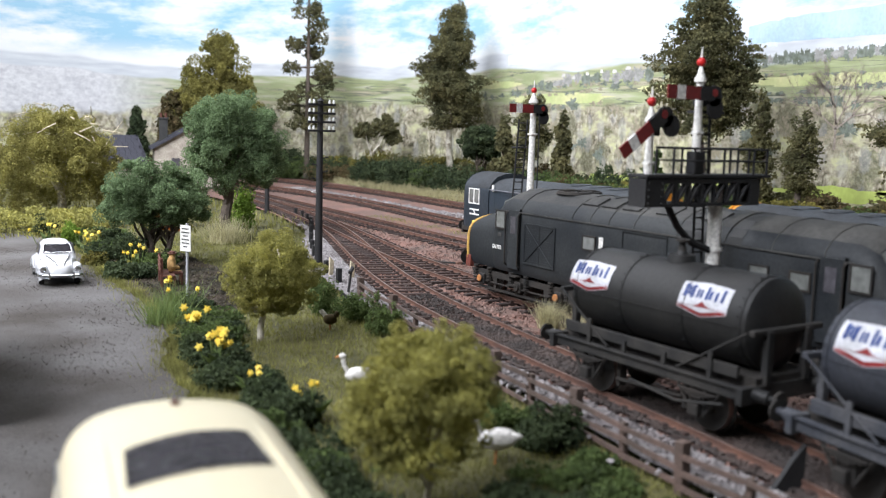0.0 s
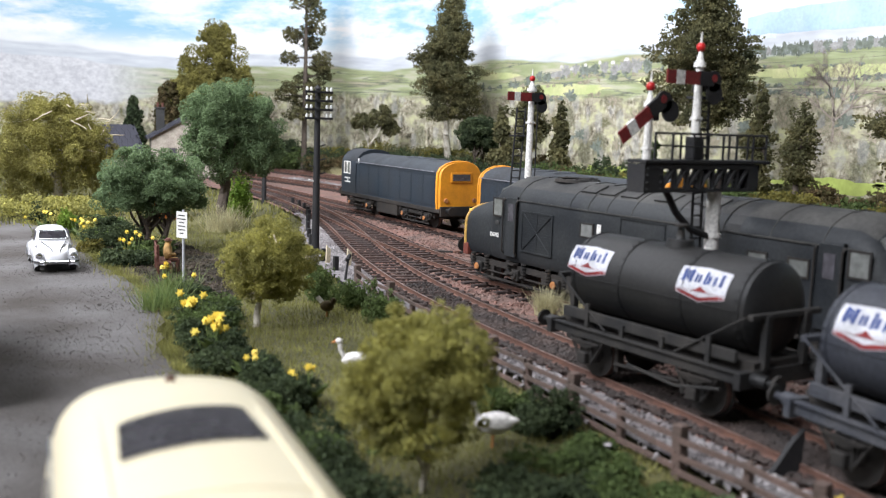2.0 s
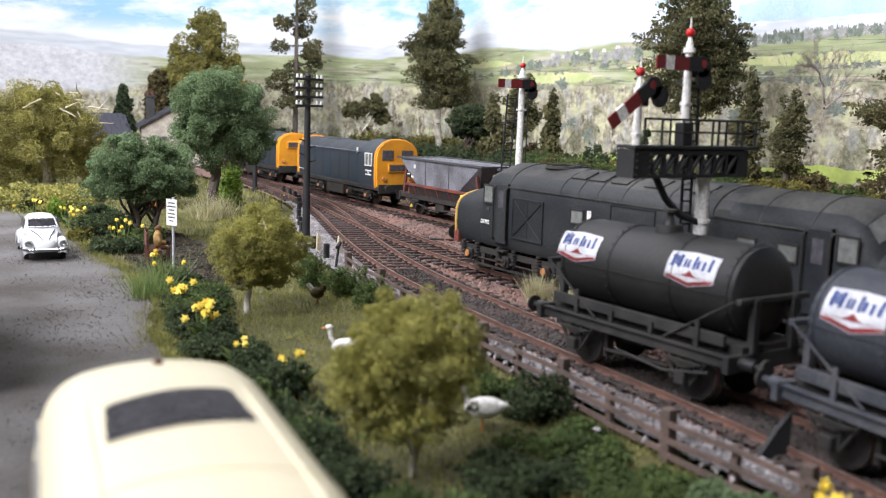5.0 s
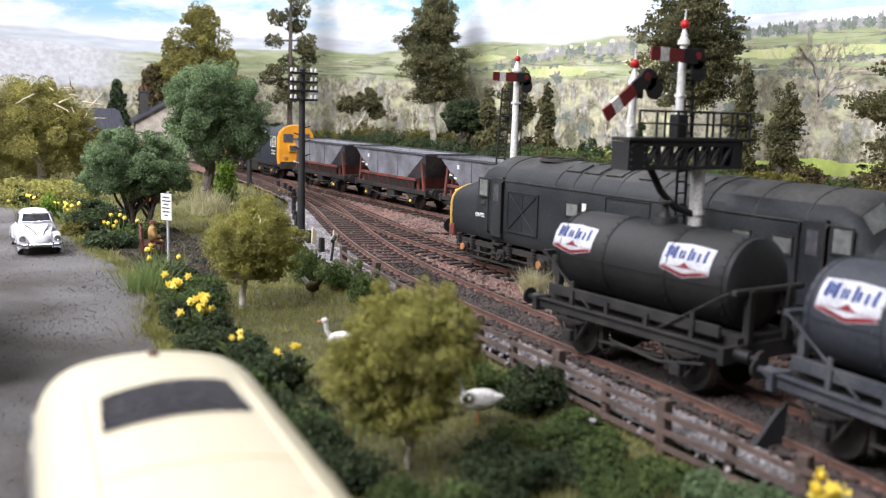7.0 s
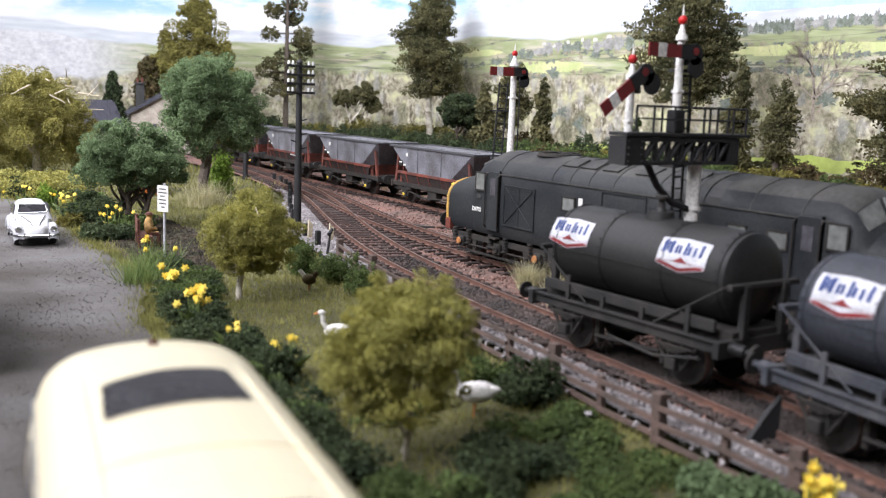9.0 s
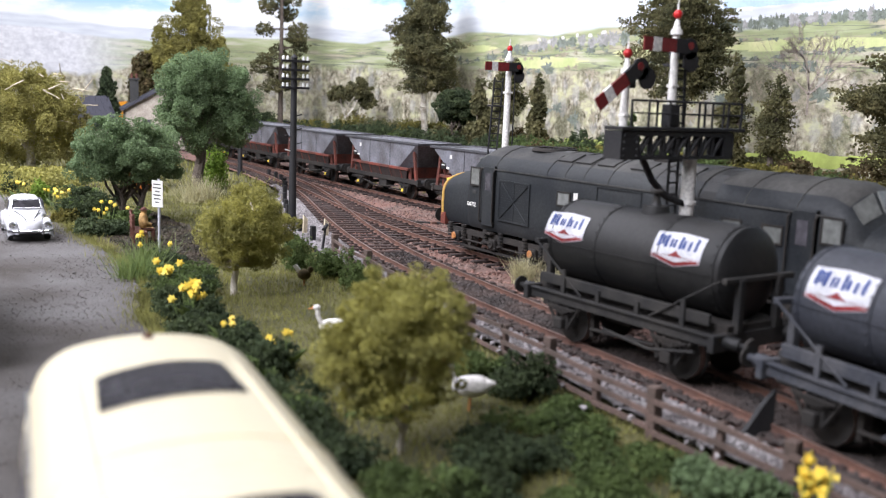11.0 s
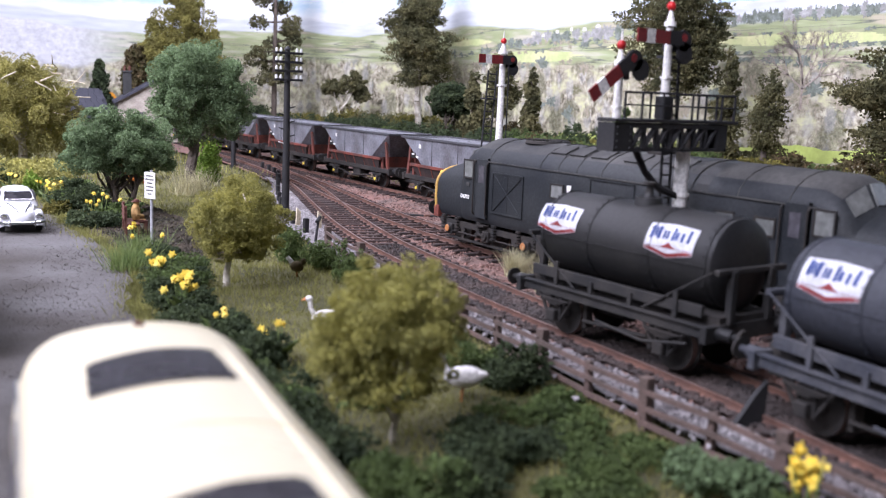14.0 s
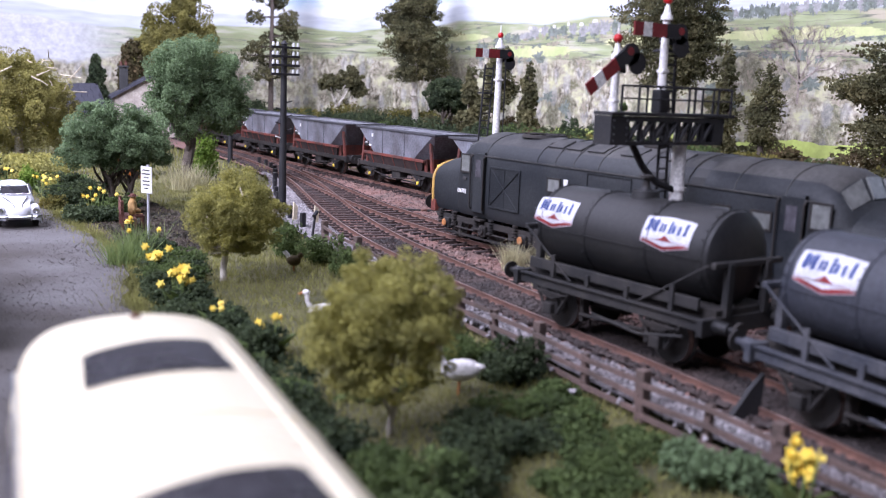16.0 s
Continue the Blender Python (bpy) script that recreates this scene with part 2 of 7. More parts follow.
# thin leaves let part of the light through
for key, m in M.items():
    if key.startswith("leaf_") or key in ("grass", "straw", "stem"):
        n, ln = m.node_tree.nodes, m.node_tree.links
        thin, both = n.new("ShaderNodeBsdfTranslucent"), n.new("ShaderNodeMixShader")
        both.inputs[0].default_value = 0.4
        ln.new(n["Principled BSDF"].inputs["Base Color"].links[0].from_socket, thin.inputs["Color"])
        ln.new(n["Principled BSDF"].outputs[0], both.inputs[1])
        ln.new(thin.outputs[0], both.inputs[2])
        ln.new(both.outputs[0], n["Material Output"].inputs["Surface"])


# ---- shapes ----
def part(name, bm, material, parent=None, label="", smooth=False):
    """Links a bmesh, drawn in scale metres, as one mesh object under a thing or a part."""
    bmesh.ops.scale(bm, vec=(K, K, K), verts=bm.verts)
    bmesh.ops.recalc_face_normals(bm, faces=bm.faces)
    me = bpy.data.meshes.new(name)
    bm.to_mesh(me)
    bm.free()
    for m in material if isinstance(material, (list, tuple)) else [material]:
        me.materials.append(M[m])
    if smooth:
        for p in me.polygons:
            p.use_smooth = True
        me.set_sharp_from_angle(angle=radians(38))
    ob = new(name, me)
    if parent:
        ob.parent = parent
    if label:
        tagged(ob, label)
    return ob


def soup(name, verts, faces, material, parent=None, label=""):
    me = bpy.data.meshes.new(name)
    me.from_pydata((np.asarray(verts) * K).tolist(), [], faces.tolist() if hasattr(faces, "tolist") else faces)
    me.materials.append(M[material])
    ob = new(name, me)
    if parent:
        ob.parent = parent
    if label:
        tagged(ob, label)
    return ob


def thing(name, label, category, at=(0, 0, 0), turn=0.0, group="", kind=""):
    ob = new(name)
    ob.empty_display_size = 0.005
    ob.matrix_basis = pose(at[0] * K, at[1] * K, at[2] * K, 0, 0, turn)
    return tagged(ob, label, category, group, kind)


def B():
    return bmesh.new()


def box(bm, x0, x1, y0, y1, z0, z1, bev=0.0, mat=0):
    r = bmesh.ops.create_cube(bm, size=1)["verts"]
    for v in r:
        v.co = Vector((x0 + (v.co.x + 0.5) * (x1 - x0), y0 + (v.co.y + 0.5) * (y1 - y0), z0 + (v.co.z + 0.5) * (z1 - z0)))
    faces = {f for v in r for f in v.link_faces}
    for f in faces:
        f.material_index = mat
    if bev:
        bmesh.ops.bevel(bm, geom=list({e for v in r for e in v.link_edges}), offset=bev, segments=2, affect="EDGES", profile=0.5)
    return bm


def rod(bm, a, b, r0, r1=None, seg=10, mat=0):
    a, b = Vector(a), Vector(b)
    r1 = r0 if r1 is None else r1
    q = (b - a).to_track_quat("Z", "Y").to_matrix().to_4x4()
    q.translation = (a + b) / 2
    r = bmesh.ops.create_cone(bm, cap_ends=True, segments=seg, radius1=r0, radius2=r1, depth=(b - a).length, matrix=q)
    for v in r["verts"]:
        for f in v.link_faces:
            f.material_index = mat
    return bm


def tube(bm, pts, r, seg=7):
    for a, b in zip(pts, pts[1:]):
        rod(bm, a, b, r, r, seg)
    return bm


def ball(bm, c, rx, ry=None, rz=None, seg=14):
    ry, rz = ry or rx, rz or rx
    r = bmesh.ops.create_uvsphere(bm, u_segments=seg, v_segments=max(6, seg // 2 + 2), radius=1)["verts"]
    for v in r:
        v.co = Vector((c[0] + v.co.x * rx, c[1] + v.co.y * ry, c[2] + v.co.z * rz))
    return bm


def loft(bm, rings, closed=True, caps=True, mat=0):
    vs = [[bm.verts.new(p) for p in ring] for ring in rings]
    n = len(rings[0])
    for a, b in zip(vs, vs[1:]):
        for i in range(n if closed else n - 1):
            j = (i + 1) % n
            f = bm.faces.new((a[i], a[j], b[j], b[i]))
            f.material_index = mat
    if caps:
        for ring in (vs[0], vs[-1]):
            bm.faces.new(ring).material_index = mat
    return bm


def slab(bm, pts, d):
    """A flat outline pts, in space, thickened by the vector d."""
    return loft(bm, [pts, [Vector(p) + Vector(d) for p in pts]])


def lerp_path(pts, y):
    """x on a smooth curve through (x, y) points sorted by y."""
    if y <= pts[0][1]:
        i = 0
    else:
        i = min(len(pts) - 2, max(k for k in range(len(pts)) if pts[k][1] <= y))
    (x1, y1), (x2, y2) = pts[i], pts[i + 1]
    x0, y0 = pts[i - 1] if i else (2 * x1 - x2, 2 * y1 - y2)
    x3, y3 = pts[i + 2] if i + 2 < len(pts) else (2 * x2 - x1, 2 * y2 - y1)
    m1, m2 = (x2 - x0) / (y2 - y0), (x3 - x1) / (y3 - y1)
    h = y2 - y1
    s = (y - y1) / h
    if s < 0 or s > 1:
        return x1 + m1 * (y - y1) if s < 0 else x2 + m2 * (y - y2)
    return (2 * s**3 - 3 * s**2 + 1) * x1 + (s**3 - 2 * s**2 + s) * h * m1 + (-2 * s**3 + 3 * s**2) * x2 + (s**3 - s**2) * h * m2


def fine(half, n=4):
    """A smoother outline through the same points."""
    out = []
    for i in range(len(half) - 1):
        p0, p1, p2 = half[max(0, i - 1)], half[i], half[i + 1]
        p3 = half[min(len(half) - 1, i + 2)]
        for k in range(n):
            u = k / n
            out.append(tuple(0.5 * (2 * b + (c - a) * u + (2 * a - 5 * b + 4 * c - d) * u * u + (3 * b - a - 3 * c + d) * u**3) for a, b, c, d in zip(p0, p1, p2, p3)))
    return out + [half[-1]]


def words(text, size, material, parent, m, label=""):
    """Built-in lettering as a thin mesh; m places it, in scale metres."""
    cu = bpy.data.curves.new("lettering", "FONT")
    cu.body, cu.size, cu.align_x, cu.align_y, cu.extrude = text, size, "CENTER", "CENTER", 0.004
    cu.offset = size * 0.02
    tmp = new("lettering", cu)
    me = bpy.data.meshes.new_from_object(tmp.evaluated_get(bpy.context.evaluated_depsgraph_get()))
    bpy.data.objects.remove(tmp)
    me.transform(Matrix.Diagonal((K, K, K, 1)) @ m)
    me.materials.clear()
    me.materials.append(M[material])
    ob = new("lettering", me)
    ob.parent = parent
    return ob


def leaves(blobs, count, size, seed, squash=0.85, inner=0.72, rough=0.22):
    """Loose leaf flakes filling the shells of ellipsoids (x, y, z, rx, ry, rz)."""
    rng = np.random.default_rng(seed)
    vol = np.array([b[3] * b[4] * b[5] for b in blobs]) ** (2 / 3)
    which = rng.choice(len(blobs), count, p=vol / vol.sum())
    bl = np.array(blobs)[which]
    d = rng.normal(size=(count, 3))
    d /= np.linalg.norm(d, axis=1)[:, None]
    # tufts on each ellipsoid, uneven in size and reach, with gaps between them
    many = 60
    hub = rng.normal(size=(len(blobs), many, 3))
    hub /= np.linalg.norm(hub, axis=2)[:, :, None]
    reach = rng.uniform(0.7, 0.98, (len(blobs), many)) + rough * 0.25 * rng.normal(size=(len(blobs), many))
    girth = rng.uniform(0.13, 0.27, (len(blobs), many))
    pick = rng.integers(0, many, count)
    r = (1 - (1 - inner) * 0.6 * rng.random(count) ** 1.5) * girth[which, pick]
    stray = rng.random(count) < 0.08
    r[stray] *= rng.uniform(1.0, 1.35, stray.sum())
    c = bl[:, :3] + (hub[which, pick] * reach[which, pick][:, None] + d * r[:, None]) * bl[:, 3:]
    loose = rng.random(count) < 0.12
    fill = 0.3 + 0.5 * rng.random(loose.sum())
    c[loose] = bl[loose, :3] + d[loose] * bl[loose, 3:] * fill[:, None]
    a = rng.normal(size=(count, 3))
    a /= np.linalg.norm(a, axis=1)[:, None]
    b = np.cross(a, rng.normal(size=(count, 3)))
    b /= np.linalg.norm(b, axis=1)[:, None]
    s = size * rng.uniform(0.55, 1.25, count)[:, None]
    quad = np.stack([c - a * s - b * s * 0.2, c + b * s * squash - a * s * 0.1, c + a * s, c - b * s * squash + a * s * 0.15], 1)
    return quad.reshape(-1, 3), np.arange(count * 4).reshape(-1, 4)


def blades(x, y, z, h, seed, width=0.03, lean=0.35):
    """Grass: one thin triangle for each root."""
    rng = np.random.default_rng(seed)
    n = len(x)
    a = rng.uniform(0, 6.28, n)
    hh = h * rng.uniform(0.5, 1.2, n)
    w = width * rng.uniform(0.6, 1.3, n)
    dx, dy = np.cos(a) * w, np.sin(a) * w
    tx, ty = rng.normal(0, lean, n) * hh, rng.normal(0, lean, n) * hh
    v = np.stack([np.stack([x - dx, y - dy, z], 1), np.stack([x + dx, y + dy, z], 1), np.stack([x + tx, y + ty, z + hh], 1)], 1)
    return v.reshape(-1, 3), np.arange(n * 3).reshape(-1, 3)


# ---- the setting ----
YARD_EDGE = [(-13.4, -24), (-12.7, -6), (-11.8, 2.8), (-11.5, 4.5), (-10.5, 8), (-10.1, 13), (-10.2, 17.5), (-9.7, 24), (-10.2, 30), (-13, 36)]
FENCE_LINE = [(-6.75, -16), (-6.4, -10.6), (-6.3, -7.9), (-6.1, -6.2), (-5.87, -4.5), (-5.6, -2.7), (-5.4, -1.0), (-5.0, 1.2), (-4.6, 3.6), (-4.2, 6.1), (-3.9, 7.9), (-3.4, 10.2), (-2.6, 14), (-1.2, 18.5), (1.0, 24), (4.4, 32), (6.3, 40), (7, 60)]
TRACK_1 = [(-5.6, -18), (-4.75, -12.5), (-4.15, -9.2), (-3.75, -6), (-3.5, -3), (-3.2, 0), (-2.65, 4), (-1.95, 8), (-0.95, 12), (0.25, 16), (1.75, 20.5), (3.4, 25.5), (4.9, 31), (6.1, 37), (7.1, 44), (7.8, 52)]
TRACK_2 = [(1.35, -24), (1.35, 0), (1.35, 8), (1.6, 12), (2.3, 17), (3.1, 21), (4.2, 26), (5.4, 32)]
TRACK_3 = [(7.4, -40), (7.4, 0), (7.45, 14), (7.78, 22), (8.05, 29), (8.35, 36), (8.8, 46), (9.3, 58), (9.6, 72), (9.6, 92)]
TRACK_4 = [(12.6, -40), (13.0, 10), (13.4, 30), (14.2, 40), (14.4, 50), (12.6, 64), (10.6, 80)]
TRACK_5 = [(20.3, -40), (20.3, 40), (20.6, 52), (19.6, 64), (17.4, 78), (16, 90)]


def rise(x, y):
    """Height of the scenic ground."""
    z = -0.42
    if x > 22.5:
        z += min(1.0, (x - 22.5) / 5) * 1.6
    if y > 30 and x < 5:
        z += min(1.0, (y - 30) / 30) * 1.2 * min(1.0, (5 - x) / 6)
    return z + 0.07 * noise.noise((x * 0.6, y * 0.6, 0)) + 0.03 * noise.noise((x * 2.3, y * 2.3, 5))


def sheet(name, xa, xb, ys, step, lift, material, rough=0.0):
    """A ground sheet between two edges xa(y), xb(y), lying lift above the ground at the given height function."""
    bm = B()
    rows = []
    for y in ys:
        a, b = xa(y), xb(y)
        n = step
        rows.append([bm.verts.new((a + (b - a) * i / n, y, lift(a + (b - a) * i / n, y) + rough * noise.noise(((a + (b - a) * i / n) * 3, y * 3, 2)))) for i in range(n + 1)])
    for p, q in zip(rows, rows[1:]):
        for i in range(len(p) - 1):
            bm.faces.new((p[i], p[i + 1], q[i + 1], q[i]))
    return part(name, bm, material, smooth=True)


def span(a, b, d):
    return [a + (b - a) * i / max(1, round((b - a) / d)) for i in range(max(1, round((b - a) / d)) + 1)]


ground = sheet("ground", lambda y: -48, lambda y: 36, span(-125, 99, 0.9), 100, rise, "turf", 0.02)
tagged(ground, "rough olive turf of the railway layout", "ground", kind="structure")
road = sheet("road", lambda y: -46, lambda y: lerp_path(YARD_EDGE, y) + 0.25 * noise.noise((0, y * 1.1, 0)), span(-40, 36, 0.6), 60, lambda x, y: -0.31 + 0.03 * noise.noise((x * 0.4, y * 0.4, 8)), "gravel", 0.012)
tagged(road, "grey gravel station yard with worn dark patches", "yard", kind="structure")
bed = sheet("track_bed", lambda y: lerp_path(TRACK_1, y) - 1.5 + 0.2 * noise.noise((3, y * 0.9, 0)) if y < 45 else 5.5, lambda y: 23.4 + 0.5 * noise.noise((9, y * 0.4, 0)), span(-124, 94, 0.7), 80, lambda x, y: -0.25 + 0.02 * noise.noise((x * 1.5, y * 1.5, 1)), "cess", 0.05)
tagged(bed, "rust-stained brown ballast under the tracks", "track bed", kind="structure")


# pale stone ballast shoulder beside the near track, loose stones
def stones(name, label, area, count, size, material, seed, z):
    rng = np.random.default_rng(seed)
    base = np.array([(1, 1, -1), (-1, 1, 1), (1, -1, 1), (-1, -1, -1), (0.9, 0.1, 1.1), (-0.2, 1.2, -0.6)]) * 0.6
    hull = [(0, 2, 4), (0, 4, 1), (1, 4, 2), (0, 5, 3), (0, 3, 2), (1, 3, 5), (1, 2, 3), (0, 1, 5)]
    vs, fs = [], []
    for k in range(count):
        x, y = area(rng)
        s = size * rng.uniform(0.5, 1.4)
        e = Euler(rng.uniform(0, 6.28, 3)).to_matrix()
        o = len(vs)
        vs += [(np.array(e @ Vector(p)) * s + (x, y, z(x, y) + s * 0.2)).tolist() for p in base]
        fs += [[i + o for i in f] for f in hull]
    return tagged(soup(name, vs, fs, material), label, "ballast", kind="stuff")


def shoulder(rng):
    y = rng.uniform(-14, 32) if rng.random() < 0.5 else rng.uniform(6, 24)
    c = lerp_path(TRACK_1, y)
    f = lerp_path(FENCE_LINE, y)
    return c - 1.15 - abs(rng.normal(0, 0.5)) * max(0.2, (c - 1.1 - f) * 0.75), y


stones("ballast_shoulder", "pale grey loose stone ballast beside the near track", shoulder, 13000, 0.065, "ballast", 3, lambda x, y: -0.2)


def between(rng):
    y = rng.uniform(-13, 40) if rng.random() < 0.5 else rng.uniform(-10, 18)
    a, b = lerp_path(TRACK_1, y) - 1.2, 9
    return rng.uniform(a, b), y


stones("yard_grit", "loose grey grit scattered over the yard", lambda r: (lambda y: (lerp_path(YARD_EDGE, y) - abs(r.normal(0, 2.6)), y))(r.uniform(-8, 27)), 5000, 0.02, "grit", 6, lambda x, y: -0.31)
stones("ballast_bed", "rusty brown ballast stones between the rails", between, 20000, 0.06, "rusty_stone", 4, lambda x, y: -0.25)



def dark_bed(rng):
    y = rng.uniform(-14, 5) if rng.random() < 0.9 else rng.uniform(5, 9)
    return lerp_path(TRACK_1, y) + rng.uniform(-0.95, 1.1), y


stones("oily_stones", "black ballast stones between the near rails", dark_bed, 9000, 0.05, "dark_cess", 8, lambda x, y: -0.165)
slope = sheet("ballast_slope", lambda y: lerp_path(FENCE_LINE, y) + (0.1 if y < 8 else -0.35 + 0.2 * noise.noise((7, y, 0))), lambda y: lerp_path(TRACK_1, y) - 1.25 + 0.15 * noise.noise((4, y * 1.7, 0)), span(-16, 33, 0.4), 10, lambda x, y: -0.19, "grey_stone", 0.03)
tagged(slope, "grey stone ballast shoulder beside the near track", "ballast", kind="structure")
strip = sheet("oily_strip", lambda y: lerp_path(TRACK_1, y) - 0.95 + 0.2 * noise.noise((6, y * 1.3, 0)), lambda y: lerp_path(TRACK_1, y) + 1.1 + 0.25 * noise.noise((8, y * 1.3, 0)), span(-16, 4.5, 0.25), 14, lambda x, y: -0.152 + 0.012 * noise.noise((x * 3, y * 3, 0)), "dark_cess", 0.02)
tagged(strip, "dark ballast between the near rails", "ballast", kind="structure")
soil = sheet("soil_patch", lambda y: -9.7 + 0.5 * noise.noise((1, y * 0.8, 0)), lambda y: -5.0 + 0.8 * noise.noise((2, y * 0.7, 0)) - 0.12 * abs(y - 15), span(9.5, 24, 0.5), 14, lambda x, y: rise(x, y) + 0.05, "earth", 0.05)
tagged(soil, "bare dark garden soil under the trees", "soil", kind="structure")

stones("soil_clods", "crumbly dark soil under the garden trees", lambda r: (r.uniform(-9.3, -5.6), r.uniform(9.8, 23.5)), 7000, 0.05, "earth", 9, lambda x, y: rise(x, y) + 0.05)
# a plain pale strip of clean ballast beside the back line
stones("ballast_strip", "pale ballast stones along the back line", lambda r: (lerp_path(TRACK_4, 30) + 2.6 + r.normal(0, 0.45), r.uniform(22, 62)), 1500, 0.12, "ballast", 5, lambda x, y: -0.24)


# ---- the backdrop: a printed landscape sheet behind the layout ----
def backdrop_material():
    m = bpy.data.materials.new("printed_landscape")
    m.use_nodes = True
    nt = m.node_tree
    n, ln = nt.nodes, nt.links
    co = n.new("ShaderNodeTexCoord")
    unit = n.new("ShaderNodeMapping")
    unit.inputs["Scale"].default_value = (1 / K, 1 / K, 1 / K)
    ln.new(co.outputs["Object"], unit.inputs[0])
    xyz = n.new("ShaderNodeSeparateXYZ")
    ln.new(unit.outputs[0], xyz.inputs[0])

    def stretched(sx, sz, scale, detail=4.0):
        mp, t = n.new("ShaderNodeMapping"), n.new("ShaderNodeTexNoise")
        mp.inputs["Scale"].default_value = (sx, sx, sz)
        ln.new(unit.outputs[0], mp.inputs[0])
        ln.new(mp.outputs[0], t.inputs["Vector"])
        t.inputs["Scale"].default_value, t.inputs["Detail"].default_value, t.inputs["Roughness"].default_value = scale, detail, 0.66 if detail > 5 else 0.5
        return t.outputs[0]

    def ramp(value, *stops):
        r = n.new("ShaderNodeValToRGB")
        e = r.color_ramp.elements
        while len(e) < len(stops):
            e.new(0.5)
        for s, (p, c) in zip(e, stops):
            s.position, s.color = p, (*c, 1)
        ln.new(value, r.inputs[0])
        return r.outputs[0]

    def op(kind, a, b, c=None):
        o = n.new("ShaderNodeMath")
        o.operation = kind
        for i, v in enumerate((a, b, c)):
            if v is None:
                continue
            if isinstance(v, (int, float)):
                o.inputs[i].default_value = v
            else:
                ln.new(v, o.inputs[i])
        return o.outputs[0]

    def blend(f, a, b):
        o = n.new("ShaderNodeMix")
        o.data_type = "RGBA"
        ln.new(f, o.inputs[0])
        ln.new(a, o.inputs[6])
        ln.new(b, o.inputs[7])
        return o.outputs[2]

    def step(value, lo, hi):
        o = n.new("ShaderNodeMapRange")
        o.interpolation_type = "SMOOTHSTEP"
        o.inputs["From Min"].default_value, o.inputs["From Max"].default_value = lo, hi
        ln.new(value, o.inputs["Value"])
        return o.outputs[0]

    z = xyz.outputs[2]
    # low scrub and bare woods
    woods = ramp(stretched(1, 0.75, 2.4, 12), (0.38, (0.07, 0.065, 0.04)), (0.45, (0.22, 0.195, 0.14)), (0.52, (0.42, 0.37, 0.29)), (0.61, (0.66, 0.63, 0.48)))
    clumps = ramp(stretched(1, 2.0, 0.5, 10), (0.36, (0.16, 0.16, 0.085)), (0.46, (0.42, 0.38, 0.29)), (0.58, (0.62, 0.62, 0.36)), (0.7, (0.48, 0.44, 0.38)))
    low = blend(step(stretched(1, 1, 0.6, 3), 0.35, 0.65), woods, clumps)
    fields = ramp(stretched(0.22, 1.8, 0.8, 3), (0.34, (0.5, 0.45, 0.33)), (0.46, (0.33, 0.37, 0.2)), (0.56, (0.42, 0.46, 0.27)), (0.68, (0.58, 0.55, 0.43)))
    hedge = stretched(0.12, 3.2, 0.55, 2)
    line = op("SUBTRACT", 1.0, step(op("ABSOLUTE", op("SUBTRACT", hedge, 0.5), 0.0), 0.004, 0.02))
    fields = blend(op("MULTIPLY", line, 0.95), fields, ramp(stretched(1, 1, 2, 3), (0.3, (0.12, 0.14, 0.1)), (0.7, (0.25, 0.26, 0.2))))
    # printed bushes and hedgerow trees: scattered rounded clumps
    def clump_mask(sx, sz, scale, lo, hi):
        mp, v = n.new("ShaderNodeMapping"), n.new("ShaderNodeTexVoronoi")
        mp.inputs["Scale"].default_value = (sx, sx, sz)
        ln.new(unit.outputs[0], mp.inputs[0])
        ln.new(mp.outputs[0], v.inputs["Vector"])
        v.inputs["Scale"].default_value = scale
        d = op("MULTIPLY_ADD", op("SUBTRACT", stretched(1, 1, 3.0, 6), 0.5), 0.55, v.outputs["Distance"])
        return op("SUBTRACT", 1.0, step(d, lo, hi))

    dark = ramp(stretched(1, 1, 4.5, 8), (0.35, (0.07, 0.075, 0.05)), (0.5, (0.19, 0.185, 0.12)), (0.65, (0.36, 0.33, 0.25)))
    misty = ramp(stretched(1, 1, 4.0, 8), (0.35, (0.3, 0.31, 0.33)), (0.65, (0.55, 0.54, 0.55)))
    low = blend(op("MULTIPLY", clump_mask(1, 0.8, 0.42, 0.3, 0.46), 0.85), low, dark)
    low = blend(op("MULTIPLY", clump_mask(1, 0.5, 0.75, 0.26, 0.42), 0.35), low, misty)
    # bare grey woodland on the hill at the far end
    grey = ramp(stretched(1, 1.4, 1.6, 10), (0.35, (0.55, 0.55, 0.58)), (0.65, (0.8, 0.8, 0.82)))
    far_end = op("SUBTRACT", 1.0, step(xyz.outputs[0], 6, 16))
    fields = blend(op("MULTIPLY", far_end, step(z, 5.2, 6.2)), fields, grey)
    hills = ramp(stretched(0.25, 1.6, 1.2, 5), (0.3, (0.55, 0.58, 0.63)), (0.7, (0.74, 0.77, 0.8)))
    cloud = ramp(stretched(0.3, 1.1, 0.28, 6), (0.42, (0.36, 0.6, 0.76)), (0.52, (0.7, 0.8, 0.86)), (0.6, (0.9, 0.9, 0.9)))
    haze = blend(step(z, 11.8, 15.0), ramp(z, (0.0, (0.9, 0.9, 0.9)), (1.0, (0.9, 0.9, 0.9))), cloud)
    wob = op("MULTIPLY_ADD", op("SUBTRACT", stretched(1, 1, 0.22, 8), 0.5), 3.4, z)
    wob2 = op("MULTIPLY_ADD", op("SUBTRACT", stretched(1, 0.1, 0.06, 3), 0.5), 3.6, z)
    c = blend(step(op("MULTIPLY_ADD", far_end, 2.0, wob), 7.6, 8.3), low, fields)
    c = blend(step(wob2, 10.7, 11.0), c, hills)
    c = blend(step(wob2, 12.0, 12.5), c, haze)
    ln.new(c, n["Principled BSDF"].inputs["Base Color"])
